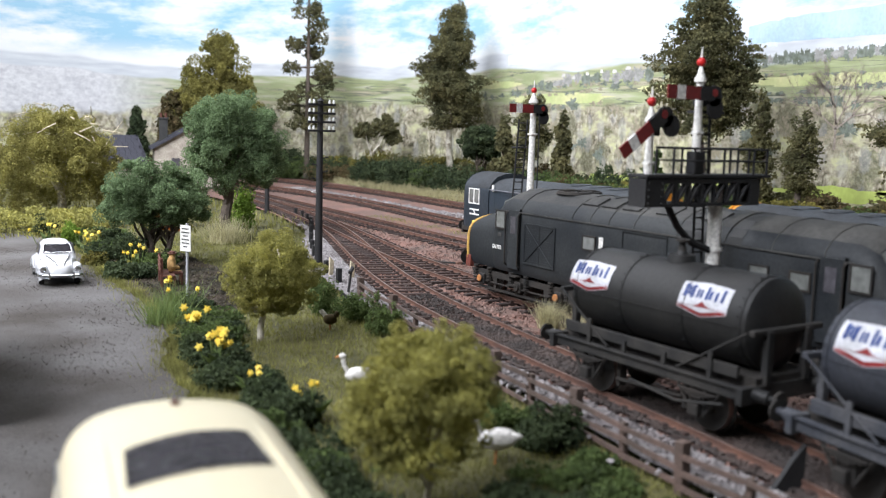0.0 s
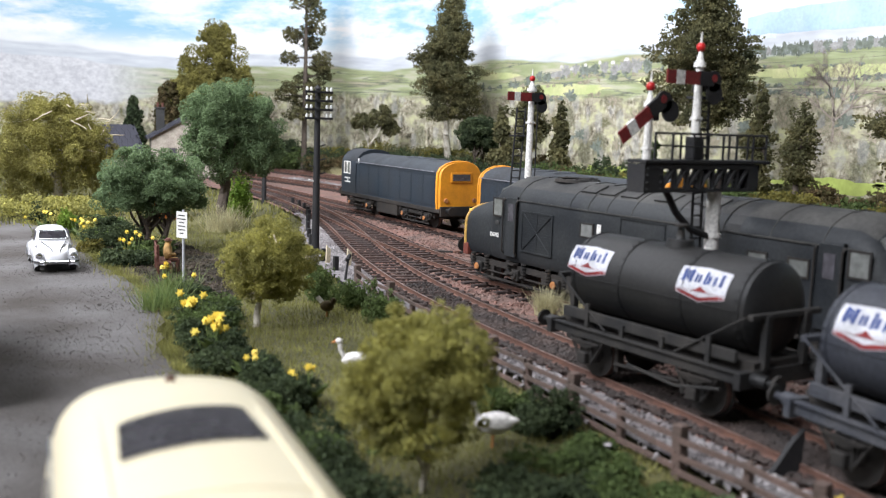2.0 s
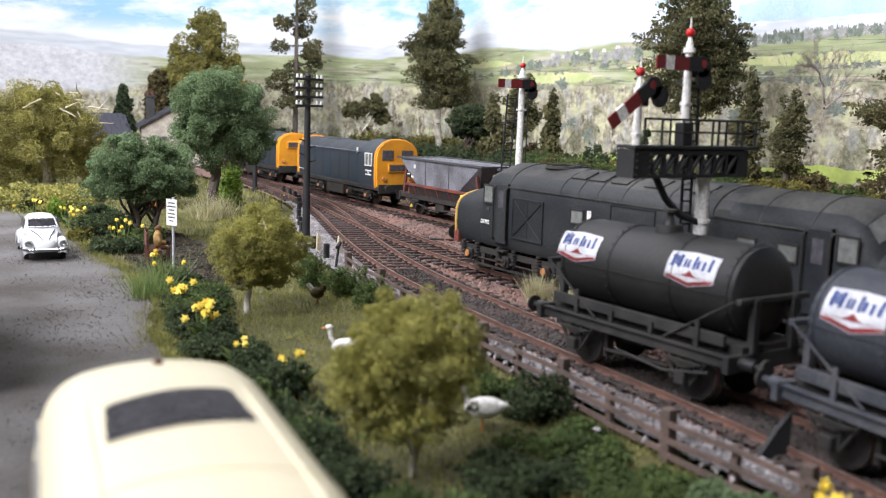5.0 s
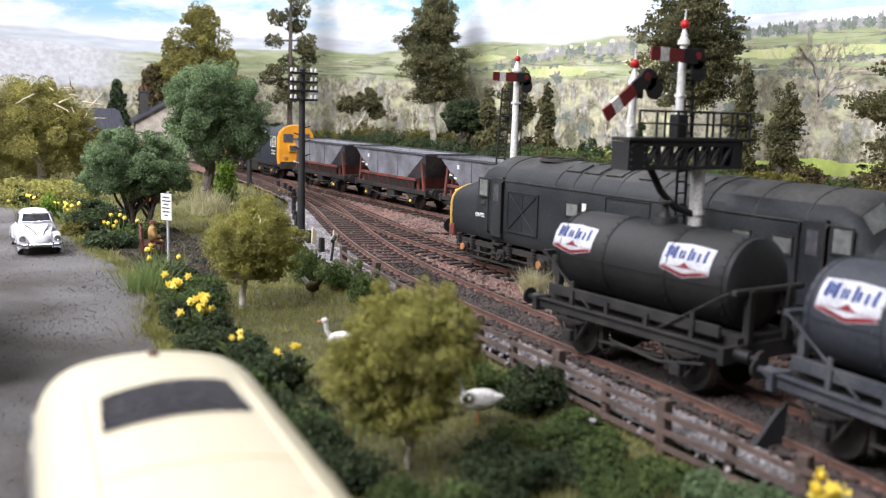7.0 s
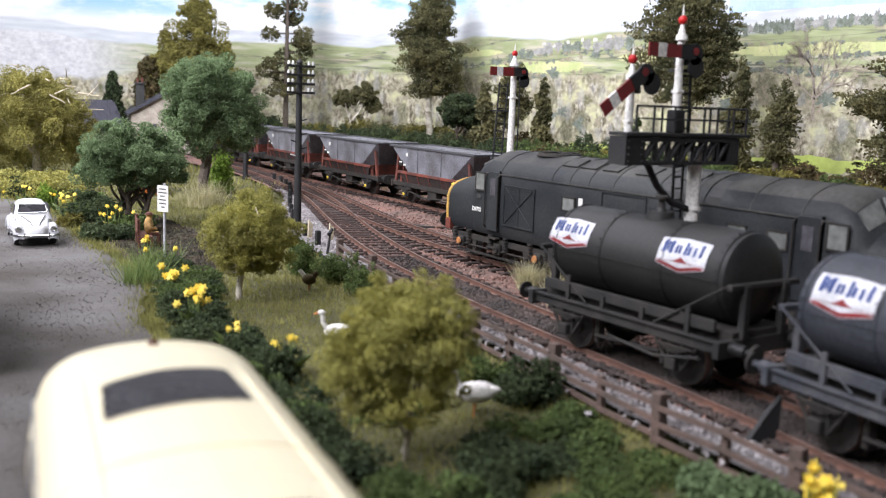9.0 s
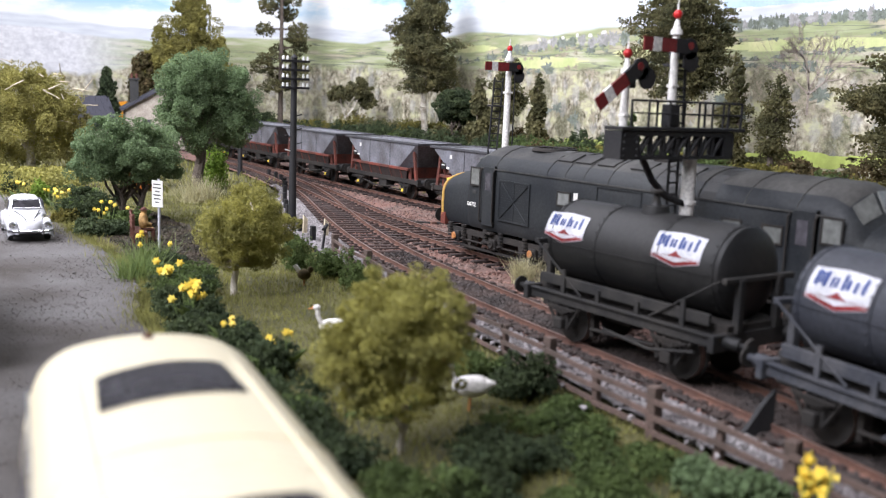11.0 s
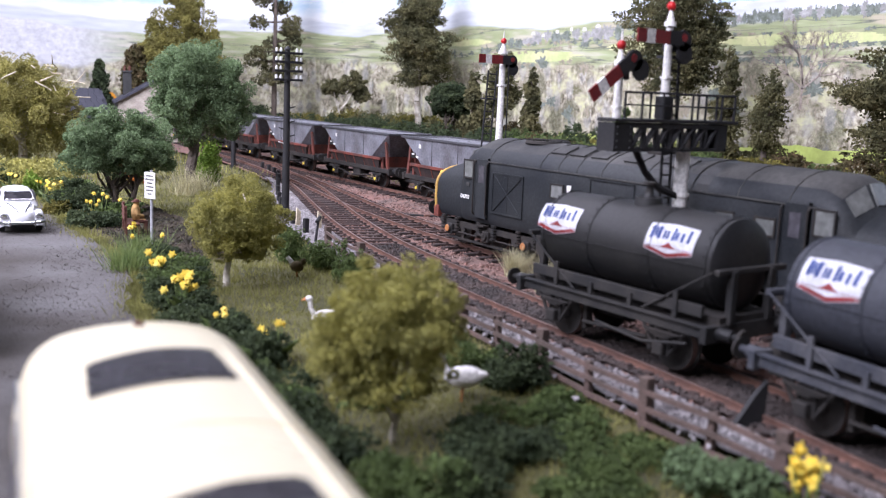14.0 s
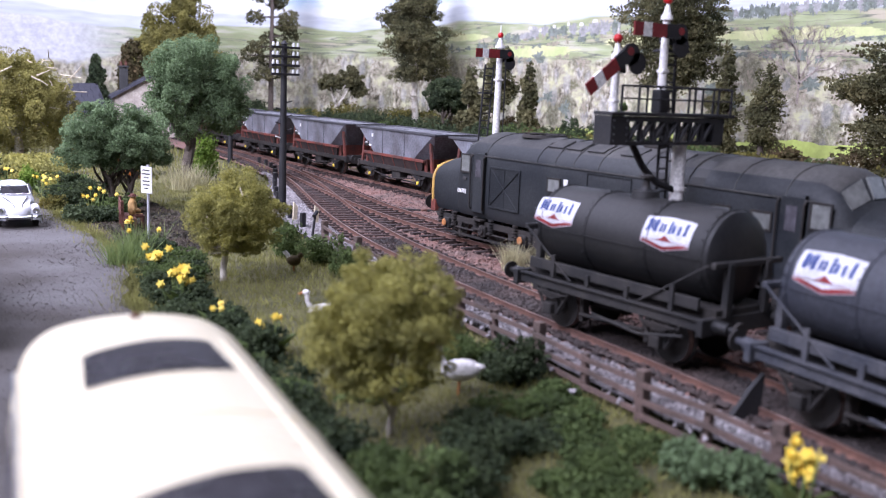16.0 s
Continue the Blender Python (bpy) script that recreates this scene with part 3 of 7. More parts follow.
    n["Principled BSDF"].inputs["Roughness"].default_value = 0.85
    n["Principled BSDF"].inputs["Specular IOR Level"].default_value = 0.1
    return m


M["print"] = backdrop_material()
line = [(35.0, -44.0 + 4 * i) for i in range(27)]
line += [(35 - 32 + 32 * math.cos(radians(a)), 62 + 34 * math.sin(radians(a))) for a in range(6, 91, 6)]
line += [(3 - 4.0 * i, 96.0) for i in range(1, 14)]
bm = B()
rings = []
for i, (x, y) in enumerate(line):
    a, b = Vector((*line[max(0, i - 1)], 0)), Vector((*line[min(len(line) - 1, i + 1)], 0))
    side = Vector(((b - a).y, -(b - a).x, 0)).normalized() * 0.25
    low = 3.9 if y > 80 and 6.5 < x < 12.5 else -0.6  # an opening for the running line
    rings.append([(x, y, low), (x, y, 20.6), (x + side.x, y + side.y, 20.6), (x + side.x, y + side.y, low)])
loft(bm, rings)
backdrop = tagged(part("backdrop", bm, "print", smooth=True), "printed backdrop of fields, bare woods, hills and cloudy sky", "backdrop", kind="structure")

# what can be told apart in the print: lies flat on the sheet
rp = random.Random(9)


def print_blob(name, y, z, w, h, material, lift=0.02, ragged=0.3, n=44):
    """A flat, ragged patch on the straight run of the sheet."""
    ph = [rp.uniform(0, 6.28) for _ in range(4)]
    bm = B()
    vs = []
    for i in range(n):
        a = 2 * math.pi * i / n
        r = 1 + ragged * (0.4 * math.sin(3 * a + ph[0]) + 0.35 * math.sin(7 * a + ph[1]) + 0.3 * math.sin(11 * a + ph[2]) + 0.8 * rp.uniform(-1, 1))
        vs.append(bm.verts.new((35 - lift, y + math.cos(a) * w * r, z + math.sin(a) * h * r)))
    bm.faces.new(vs)
    return part(name, bm, material, backdrop)


# wooded hills under the printed sky: a blue one, and a paler one behind the village
for nm, y0, y1, z0, top in (("print_far_hill", 56.0, 25.0, 11.6, lambda u: 12.5 + 0.9 * u + 0.12 * math.sin(u * 14)), ("print_hill", 27.5, -10.0, 11.9, lambda u: 13.1 + 2.6 * u + 0.12 * math.sin(u * 17))):
    bm = B()
    lift = 0.006 if nm == "print_far_hill" else 0.009
    for k in range(60):
        q = []
        for u in (k / 60, (k + 1) / 60):
            y = y0 + (y1 - y0) * u
            q += [(35 - lift, y, z0 + 0.1 * noise.noise((y, 0, 4))), (35 - lift, y, top(u) + 0.12 * noise.noise((y * 1.7, 0, 0)))]
        bm.faces.new([bm.verts.new(p) for p in (q[0], q[2], q[3], q[1])])
    bmesh.ops.remove_doubles(bm, verts=bm.verts, dist=0.001)
    part("printed_hill", bm, nm, backdrop, "hazy blue wooded hill in the print")
for y, z, w, h in ((20.5, 9.3, 6.5, 0.42), (48.5, 8.4, 7.0, 0.5), (33.0, 9.0, 5.0, 0.4), (58, 9.8, 4.0, 0.35)):
    print_blob("printed_field", y, z, w, h, "print_field", 0.012, 0.12)
for y, z, w, h in ((54, 1.3, 3.5, 0.7), (29, 1.9, 3.0, 0.55), (20, 2.1, 4.5, 0.5), (13, 2.4, 3.5, 0.5), (40, 1.6, 4.5, 0.6)):
    print_blob("printed_meadow", y, z, w, h, "print_green", 0.014, 0.15)
for k in range(44):  # a row of trees on the far field edge, and one across the valley
    y = 28 - k * 0.42
    print_blob("printed_tree", y, 10.72 + 0.008 * k + rp.uniform(-0.05, 0.1), rp.uniform(0.2, 0.38), rp.uniform(0.22, 0.5), rp.choice(["print_hedge", "print_mist", "print_hedge"]), 0.016 + 0.0004 * k)
for k in range(14):
    y = 52 - k * 1.25
    print_blob("printed_tree", y, 9.6 + 0.07 * k + rp.uniform(-0.3, 0.3), rp.uniform(0.4, 0.8), rp.uniform(0.25, 0.6), rp.choice(["print_mist", "print_hedge", "print_mist"]), 0.016 + 0.001 * k)
for k in range(34):
    print_blob("printed_scrub", 62 - k * 1.6 + rp.uniform(-0.6, 0.6), rp.uniform(3.2, 7.6), rp.uniform(0.3, 0.9), rp.uniform(0.25, 0.7), rp.choice(["print_scrub", "print_hedge", "print_scrub"]), 0.022 + 0.0004 * k, 0.5)
# hedgerows that run over the printed fields
hedges = 0
for y0, z0, y1, z1, size in ((60, 8.6, 38, 9.2, 0.2), (50, 9.3, 30, 9.9, 0.15), (36, 8.3, 14, 8.9, 0.2), (30, 9.5, 8, 10.1, 0.14), (26, 8.0, 10, 7.6, 0.24), (56, 7.7, 40, 7.9, 0.26)):
    count = int((y0 - y1) / 0.8)
    for k in range(count):
        u = k / count
        if rp.random() < 0.22:
            continue
        big = 2.0 if rp.random() < 0.16 else 1.0
        hedges += 1
        print_blob("printed_hedge", y0 + (y1 - y0) * u + rp.uniform(-0.3, 0.3), z0 + (z1 - z0) * u + 0.12 * math.sin(u * 9) + size * (big - 1) * 0.8, size * rp.uniform(1.2, 2.6), size * rp.uniform(0.6, 1.0) * big, rp.choice(["print_hedge", "print_scrub", "print_hedge"]), 0.018 + 0.0002 * hedges, 0.55, 26)
for y, z in ((47.6, 10.25), (46.2, 10.05), (44.4, 10.3), (42.6, 10.45), (41.0, 10.4), (39.4, 10.6)):
    w = rp.uniform(0.16, 0.3)
    bm = B()
    vs = [bm.verts.new((34.965, y + a * w, z + b)) for a, b in ((-1, 0), (1, 0), (1, 0.16), (0.6, 0.28), (-0.6, 0.28), (-1, 0.16))]
    bm.faces.new(vs)
    part("printed_house", bm, "print_house", backdrop)


def print_branch(bm, y, z, a, length, width, depth):
    """Flat forking twigs of the printed bare tree."""
    y2, z2 = y + math.cos(a) * length, z + math.sin(a) * length
    py, pz = -math.sin(a) * width, math.cos(a) * width
    bm.faces.new([bm.verts.new((34.955, p, q)) for p, q in ((y - py, z - pz), (y2 - py * 0.6, z2 - pz * 0.6), (y2 + py * 0.6, z2 + pz * 0.6), (y + py, z + pz))])
    if depth:
        for k in range(3 if depth > 3 else 2):
            print_branch(bm, y2, z2, a + rp.uniform(-0.75, 0.75), length * rp.uniform(0.6, 0.85), width * 0.62, depth - 1)


bm = B()
print_branch(bm, 20.0, 4.9, 1.57, 1.6, 0.1, 7)
print_branch(bm, 20.0, 6.2, 2.5, 1.4, 0.07, 6)
print_branch(bm, 20.0, 6.2, 0.65, 1.4, 0.07, 6)
part("printed_bare_tree", bm, "print_twig", backdrop, "bare spreading tree in the print")

# ---- the room round the layout ----
bm = B()
box(bm, -150, 170, -150, 200, -74, -70)
tagged(part("floor", bm, "floor"), "carpeted room floor below the layout", "floor", kind="structure")
bm = B()
box(bm, -150, 170, -150, 200, 112, 116)
tagged(part("ceiling", bm, "wall"), "plain white room ceiling", "ceiling", kind="structure")
for nm, b in (("wall_north", (-150, 170, 200, 206)), ("wall_south", (-150, 170, -156, -150)), ("wall_west", (-156, -150, -150, 200)), ("wall_east", (170, 176, -150, 200))):
    bm = B()
    box(bm, *b, -70, 112)
    tagged(part(nm, bm, "wall"), "plain pale plaster room wall", "wall", kind="structure")
bm = B()
box(bm, -50, 38, -126, 150, -8, -0.75)
tagged(part("baseboard", bm, "wall"), "timber baseboard that carries the layout", "baseboard", kind="structure")


# ---- railway tracks ----
def track(label, path, y0, y1, ends=None, gauge=1.257, step=0.66, tone="sleeper"):
    t = thing("railway_track", label, "railway track", group="tracks of the layout")
    for side in (-1, 1):
        ys = span(*(ends or (y0, y1)), 0.8)
        rings, tops = [], []
        for y in ys:
            x = lerp_path(path, y)
            d = Vector((lerp_path(path, y + 0.1) - lerp_path(path, y - 0.1), 0.2, 0)).normalized()
            nrm = Vector((d.y, -d.x, 0))
            c = Vector((x, y, 0)) + nrm * side * (gauge / 2 + 0.035)
            pr = [(-0.06, -0.15), (0.06, -0.15), (0.018, -0.122), (0.018, -0.05), (0.034, -0.03), (0.034, -0.004), (-0.034, -0.004), (-0.034, -0.03), (-0.018, -0.05), (-0.018, -0.122)]
            rings.append([c + nrm * a + Vector((0, 0, b)) for a, b in pr])
            tops.append([c + nrm * -0.026 + Vector((0, 0, -0.004)), c + nrm * 0.026 + Vector((0, 0, -0.004)), c + nrm * 0.022, c - nrm * 0.022])
        r = part("rail", loft(B(), rings), "rust", t)
        part("rail_head", loft(B(), tops), "railtop", r, "worn brighter running surface")
    bm = box(B(), -1.3, 1.3, -0.12, 0.12, -0.29, -0.15, 0.02)
    for side in (-1, 1):
        box(bm, side * 0.665 - 0.15, side * 0.665 + 0.15, -0.07, 0.07, -0.151, -0.1)
    first, rng = None, random.Random(len(label))
    y = y0 + 0.3
    while y < y1 - 0.2:
        x = lerp_path(path, y)
        d = Vector((lerp_path(path, y + 0.1) - lerp_path(path, y - 0.1), 0.2, 0)).normalized()
        if first is None:
            first = part("sleeper", bm, tone, t)
            ob = first
        else:
            ob = new("sleeper", first.data)
            ob.parent = t
        ob.matrix_basis = pose(x * K, y * K, -rng.uniform(0, 0.02) * K, 0, 0, math.degrees(math.atan2(-d.x, d.y)) + rng.uniform(-1, 1))
        y += step * d.y * rng.uniform(0.94, 1.06)
    return t


track("rusty near track with dark sleepers in brown ballast", TRACK_1, -17, 50)
track("rusty siding track under the green diesel", TRACK_2, -22, 31.5)
track("running line of the blue diesels and hoppers", TRACK_3, -38, 90, (-124, 140))
track("disused weedy track between the running lines", TRACK_4, 4, 78)
track("rusty back line along the scrub bank", TRACK_5, 8, 88)


# ---- diesel locomotives and wagons ----
def mirror(half):
    return [(-x, z) for x, z in half] + [(x, z) for x, z in reversed(half)]


def hull(sections):
    """Rings for loft from (y, half outline from the bottom up) sections."""
    return [[(x, y, z) for x, z in mirror(half)] for y, half in sections]


def wheelset(parent, y, r, label=""):
    for s in (-1, 1):
        bm = rod(B(), (s * 0.57, y, r), (s * 0.72, y, r), r, r, 24)
        rod(bm, (s * 0.53, y, r), (s * 0.57, y, r), r + 0.05, r + 0.05, 24)
        rod(bm, (s * 0.72, y, r), (s * 0.76, y, r), r * 0.35, r * 0.3, 12)
        w = part("wheel", bm, "chassis", parent, label, smooth=True)
        part("tread", rod(B(), (s * 0.575, y, r), (s * 0.715, y, r), r + 0.004, r + 0.004, 24), "railtop", w, "bright worn tread")
    part("axle", rod(B(), (-0.6, y, r), (0.6, y, r), 0.08), "chassis", parent)


def buffers(parent, y, out, z=1.05, tint="black", head=0.25):
    for s in (-1, 1):
        b = part("buffer", rod(rod(B(), (s * 0.86, y, z), (s * 0.86, y + out * 0.32, z), 0.13, 0.12, 14), (s * 0.86, y + out * 0.3, z), (s * 0.86, y + out * 0.5, z), 0.07, 0.07, 10), tint, parent, smooth=True)
        part("buffer_head", rod(B(), (s * 0.86, y + out * 0.5, z), (s * 0.86, y + out * 0.56, z), head, head * 0.93, 18), "chassis", b, smooth=True)


def bogie(parent, yc, axles, r, half, label, grease=True):
    bg = part("bogie", bogie_frame(yc, half, r), "chassis", parent, label)
    for dy in axles:
        wheelset(bg, yc + dy, r)
        for s in (-1, 1):
            part("axle_box", rod(box(B(), s * 1.2 - 0.1, s * 1.2 + 0.1, yc + dy - 0.17, yc + dy + 0.17, r - 0.2, r + 0.16, 0.04), (s * 1.28, yc + dy, r), (s * 1.36, yc + dy, r), 0.15, 0.13, 12), "chassis", bg)
            if grease and dy:
                part("roller_cover", rod(B(), (s * 1.36, yc + dy, r), (s * 1.39, yc + dy, r), 0.12, 0.1, 14), "oxide", bg, "orange painted roller bearing cover")
            for q in (-0.4, 0.4):
                bm = B()
                for k in range(5):
                    rod(bm, (s * 1.22, yc + dy + q, r - 0.05 + k * 0.1), (s * 1.22, yc + dy + q, r + 0.01 + k * 0.1), 0.1, 0.1, 8)
                part("coil_spring", bm, "chassis", bg)
    return bg


def bogie_frame(yc, half, r):
    bm = B()
    for s in (-1, 1):
        slab(bm, [(s * 1.1, yc - half, r + 0.16), (s * 1.1, yc - half + 0.25, r + 0.1), (s * 1.1, yc + half - 0.25, r + 0.1), (s * 1.1, yc + half, r + 0.16), (s * 1.1, yc + half, r + 0.28), (s * 1.1, yc - half, r + 0.28)], (s * 0.1, 0, 0))
        for q in (-0.5, 0.5):
            slab(bm, [(s * 1.12, yc + q * half - 0.12, r + 0.12), (s * 1.12, yc + q * half + 0.12, r + 0.12), (s * 1.12, yc + q * half + 0.05, r - 0.3), (s * 1.12, yc + q * half - 0.05, r - 0.3)], (s * 0.07, 0, 0))
        box(bm, min(s * 1.14, s * 1.2), max(s * 1.14, s * 1.2), yc - half * 0.85, yc + half * 0.85, r - 0.33, r - 0.26)
        tube(bm, [(s * 1.22, yc - half * 0.8, r - 0.08), (s * 1.22, yc + half * 0.8, r - 0.08)], 0.028, 6)
    box(bm, -1.1, 1.1, yc - 0.3, yc + 0.3, r, r + 0.28, 0.03)
    for e in (-1, 1):
        box(bm, -1.1, 1.1, yc + e * half - 0.08, yc + e * half + 0.08, r + 0.02, r + 0.26, 0.02)
    return bm


def frame_ring(bm, x, y0, y1, z0, z1, w, d):
    """A raised rectangular frame on a side at x, standing d proud."""
    for a in ((y0 - w, y1 + w, z1, z1 + w), (y0 - w, y1 + w, z0 - w, z0), (y0 - w, y0, z0, z1), (y1, y1 + w, z0, z1)):
        box(bm, min(x, x + d), max(x, x + d), a[0], a[1], a[2], a[3])
    return bm


BODY = [(1.22, 0.95), (1.34, 1.15), (1.355, 1.6), (1.355, 2.6), (1.335, 2.95), (1.27, 3.13), (1.08, 3.34), (0.8, 3.51), (0.42, 3.63), (0.02, 3.67)]
NOSE = [(1.1, 0.95), (1.2, 1.15), (1.225, 1.6), (1.21, 2.1), (1.16, 2.3), (1.07, 2.46), (0.88, 2.61), (0.62, 2.71), (0.33, 2.77), (0.02, 2.79)]


def scaled(half, fx, fz, dz=0.0):
    return [(x * fx, 0.95 + (z - 0.95) * fz + dz) for x, z in half]


def nosed_diesel():
    t = thing("diesel_locomotive", "weathered dark green nosed diesel locomotive on a siding", "locomotive", (1.355, 0, 0))
    sec = [(8.76, scaled(NOSE, 0.92, 0.82)), (8.71, scaled(NOSE, 0.97, 0.865)), (8.3, scaled(NOSE, 1.0, 0.95)), (7.2, scaled(NOSE, 1.0, 1.05))]
    cabs = [(7.15, scaled(NOSE, 1.0, 1.055)), (7.02, [(a[0] * 0.5 + b[0] * 0.5, a[1] * 0.72 + b[1] * 0.28) for a, b in zip(NOSE, BODY)]), (6.72, [(a[0] * 0.1 + b[0] * 0.9, a[1] * 0.22 + b[1] * 0.78) for a, b in zip(NOSE, BODY)]), (6.5, scaled(BODY, 0.99, 0.97)), (6.3, BODY)]
    front = sec + cabs
    rings = hull(front + [(-y, h) for y, h in reversed(front)])
    bm = loft(B(), rings)
    for f in bm.faces:
        c = f.calc_center_median()
        if c.z > 3.0 and abs(c.y) < 6.6 and abs(f.normal.z) > 0:
            f.material_index = 1
        if c.z > 3.25:
            f.material_index = 1
    body = part("body", bm, ["green_grey", "roof_grey"], t, smooth=True)
    for e in (1, -1):
        part("nose_panel", box(B(), -0.95, 0.95, min(e * 8.7, e * 8.93), max(e * 8.7, e * 8.93), 1.84, 2.38, 0.05), "panel_yellow", body, "yellow headcode box on the nose")
        # a worn yellow edge round the nose front
        edge = [(x, e * 8.7, z) for x, z in mirror(scaled(NOSE, 0.972, 0.872))]
        part("nose_edging", tube(B(), edge, 0.055, 8), "straw_yellow", body, "thin yellow nose edging")
        for s in (-1, 1):
            part("lamp", rod(B(), (s * 0.8, e * 8.7, 1.55), (s * 0.8, e * 8.8, 1.55), 0.1, 0.09, 12), "pale_yellow", body)
        # windscreens
        for s in (-1, 0, 1):
            a, b = cabs[1][1], cabs[2][1]
            lo, hi = (8, 6) if s else (9, 9)

            def pane(ring, y, k, f):
                x, z = ring[k]
                return Vector(((s or f) * (x if s else 0.24), e * y, z))
            pts = [pane(a, 7.0, lo, -1), pane(a, 7.0, hi, 1), pane(b, 6.76, hi, 1), pane(b, 6.76, lo, -1)]
            bm = slab(B(), pts, (s * 0.012, e * 0.03, 0.03))
            part("windscreen", bm, "window", body)
        bm = rod(B(), (-1.1, e * 8.7, 1.05), (1.1, e * 8.7, 1.05), 0.05)
        box(bm, -1.22, 1.22, min(e * 8.5, e * 8.78), max(e * 8.5, e * 8.78), 0.82, 1.22, 0.02)
        part("buffer_beam", bm, "hopper_red" if e > 0 else "chassis", t, "faded red buffer beam")
        buffers(t, e * 8.78, e)
        bm = tube(B(), [(-0.55, e * 8.8, 1.0), (-0.6, e * 8.98, 0.75), (-0.6, e * 8.95, 0.45), (-0.5, e * 8.85, 0.35)], 0.04)
        part("brake_pipe", bm, "chassis", t)
        part("coupling_hook", tube(B(), [(0, e * 8.78, 1.02), (0, e * 9.05, 1.0), (0, e * 9.08, 0.7)], 0.05), "chassis", t)
    for s in (-1, 1):
        x = s * 1.36
        d = s * 0.025
        for e in (1, -1):
            # cab side window, door with handrails, steps
            bm = box(B(), min(x, x + d), max(x, x + d), min(e * 6.33, e * 6.78), max(e * 6.33, e * 6.78), 2.38, 2.9, 0.01)
            w = part("cab_window", bm, "window", body)
            part("window_frame", frame_ring(B(), x, min(e * 6.33, e * 6.78), max(e * 6.33, e * 6.78), 2.38, 2.9, 0.05, s * 0.035), "chassis", w)
            d0, d1 = sorted((e * 5.55, e * 6.12))
            bm = box(B(), min(x, x + d), max(x, x + d), d0, d1, 1.12, 3.0, 0.01)
            door = part("cab_door", bm, "green_grey", body)
            part("door_window", box(B(), min(x, x + s * 0.035), max(x, x + s * 0.035), d0 + 0.14, d1 - 0.14, 2.25, 2.8), "dark_glass", door)
            for yy in (d0 - 0.06, d1 + 0.06):
                part("handrail", tube(B(), [(x, yy, 1.2), (x + s * 0.09, yy, 1.28), (x + s * 0.09, yy, 2.85), (x, yy, 2.95)], 0.028), "chassis", door)
            # flat black strip that paints the shade of the door gap
            part("door_shade", box(B(), min(x, x + s * 0.012), max(x, x + s * 0.012), d0 - 0.1, d0 - 0.02, 1.1, 3.05), "recess", door)
            bm = B()
            for zz in (0.55, 0.85):
                box(bm, min(x - s * 0.2, x + s * 0.03), max(x - s * 0.2, x + s * 0.03), d0 + 0.05, d1 - 0.05, zz, zz + 0.05)
            part("step", bm, "chassis", t)
            words("D6702", 0.18, "white", body, Matrix.Translation((s * 1.372, e * 6.72, 1.72)) @ Matrix.Rotation(radians(90 * s), 4, "Z") @ Matrix.Rotation(radians(90), 4, "X"))
            part("crest", box(B(), min(x, x + s * 0.012), max(x, x + s * 0.012), e * 6.6 - 0.1, e * 6.6 + 0.1, 2.08, 2.2, 0.005), "roof_grey", body)
        # grille with a bracing cross, body-side windows, panels
        bm = B()
        frame_ring(bm, x, 3.75, 5.2, 1.42, 2.6, 0.05, s * 0.035)
        box(bm, min(x, x + s * 0.012), max(x, x + s * 0.012), 3.75, 5.2, 1.42, 2.6)
        for k in range(15):
            zz = 1.46 + k * 0.077
            box(bm, min(x, x + s * 0.024), max(x, x + s * 0.024), 3.76, 5.19, zz, zz + 0.03)
        for za, zb in ((1.45, 2.57), (2.57, 1.45)):
            tube(bm, [(x + s * 0.03, 3.8, za), (x + s * 0.03, 5.15, zb)], 0.02, 6)
        for k in (0.5,):
            box(bm, min(x, x + s * 0.032), max(x, x + s * 0.032), 3.75 + 1.45 * k - 0.02, 3.75 + 1.45 * k + 0.02, 1.42, 2.6)
        part("radiator_grille", bm, "green_grey", body, "dark louvred grille")
        for ya in (2.15, -3.9, -5.05):
            wn = part("side_window", box(B(), min(x, x + s * 0.02), max(x, x + s * 0.02), ya - 0.25, ya + 0.25, 2.2, 2.55, 0.01), "window", body)
            part("window_frame", frame_ring(B(), x, ya - 0.25, ya + 0.25, 2.2, 2.55, 0.045, s * 0.035), "chassis", wn)
        part("panel", box(B(), min(x, x + s * 0.012), max(x, x + s * 0.012), 1.55, 1.72, 2.2, 2.6), "white", body, "small white notice")
        bm = B()
        frame_ring(bm, x, -0.9, 0.75, 2.32, 2.86, 0.03, s * 0.02)
        frame_ring(bm, x, -0.9, 0.75, 1.4, 2.2, 0.02, s * 0.015)
        part("access_panel", bm, "green_grey", body)
        part("waist_strip", box(B(), min(x, x + s * 0.02), max(x, x + s * 0.02), -6.4, 6.3, 2.93, 2.97), "roof_grey", body, "raised cantrail strip")
        part("skirt", box(B(), min(s * 1.3, s * 1.335), max(s * 1.3, s * 1.335), -3.0, 3.0, 0.42, 1.0, 0.03), "chassis", t)
        part("fuel_tank", box(B(), min(s * 0.4, s * 1.25), max(s * 0.4, s * 1.25), -2.2, 2.2, 0.22, 0.9, 0.12), "chassis", t)
    # roof: fan, hatches, ribs, horns
    fan = part("roof_fan", rod(B(), (0, 4.3, 3.61), (0, 4.3, 3.7), 0.72, 0.68, 28), "chassis", body, smooth=True)
    bm = B()
    for k in range(8):
        a = radians(k * 45)
        rod(bm, (0, 4.3, 3.72), (math.cos(a) * 0.62, 4.3 + math.sin(a) * 0.62, 3.72), 0.025)
    part("fan_grille", bm, "chassis", fan)
    for ya in (5.5, 3.0, 2.2, 1.4, 0.4, -1.2, -2.8, -4.2, -5.6):
        arc = [(x, ya, z + 0.012) for x, z in mirror(BODY[4:])]
        part("roof_rib", tube(B(), arc, 0.013, 5), "roof_grey", body)
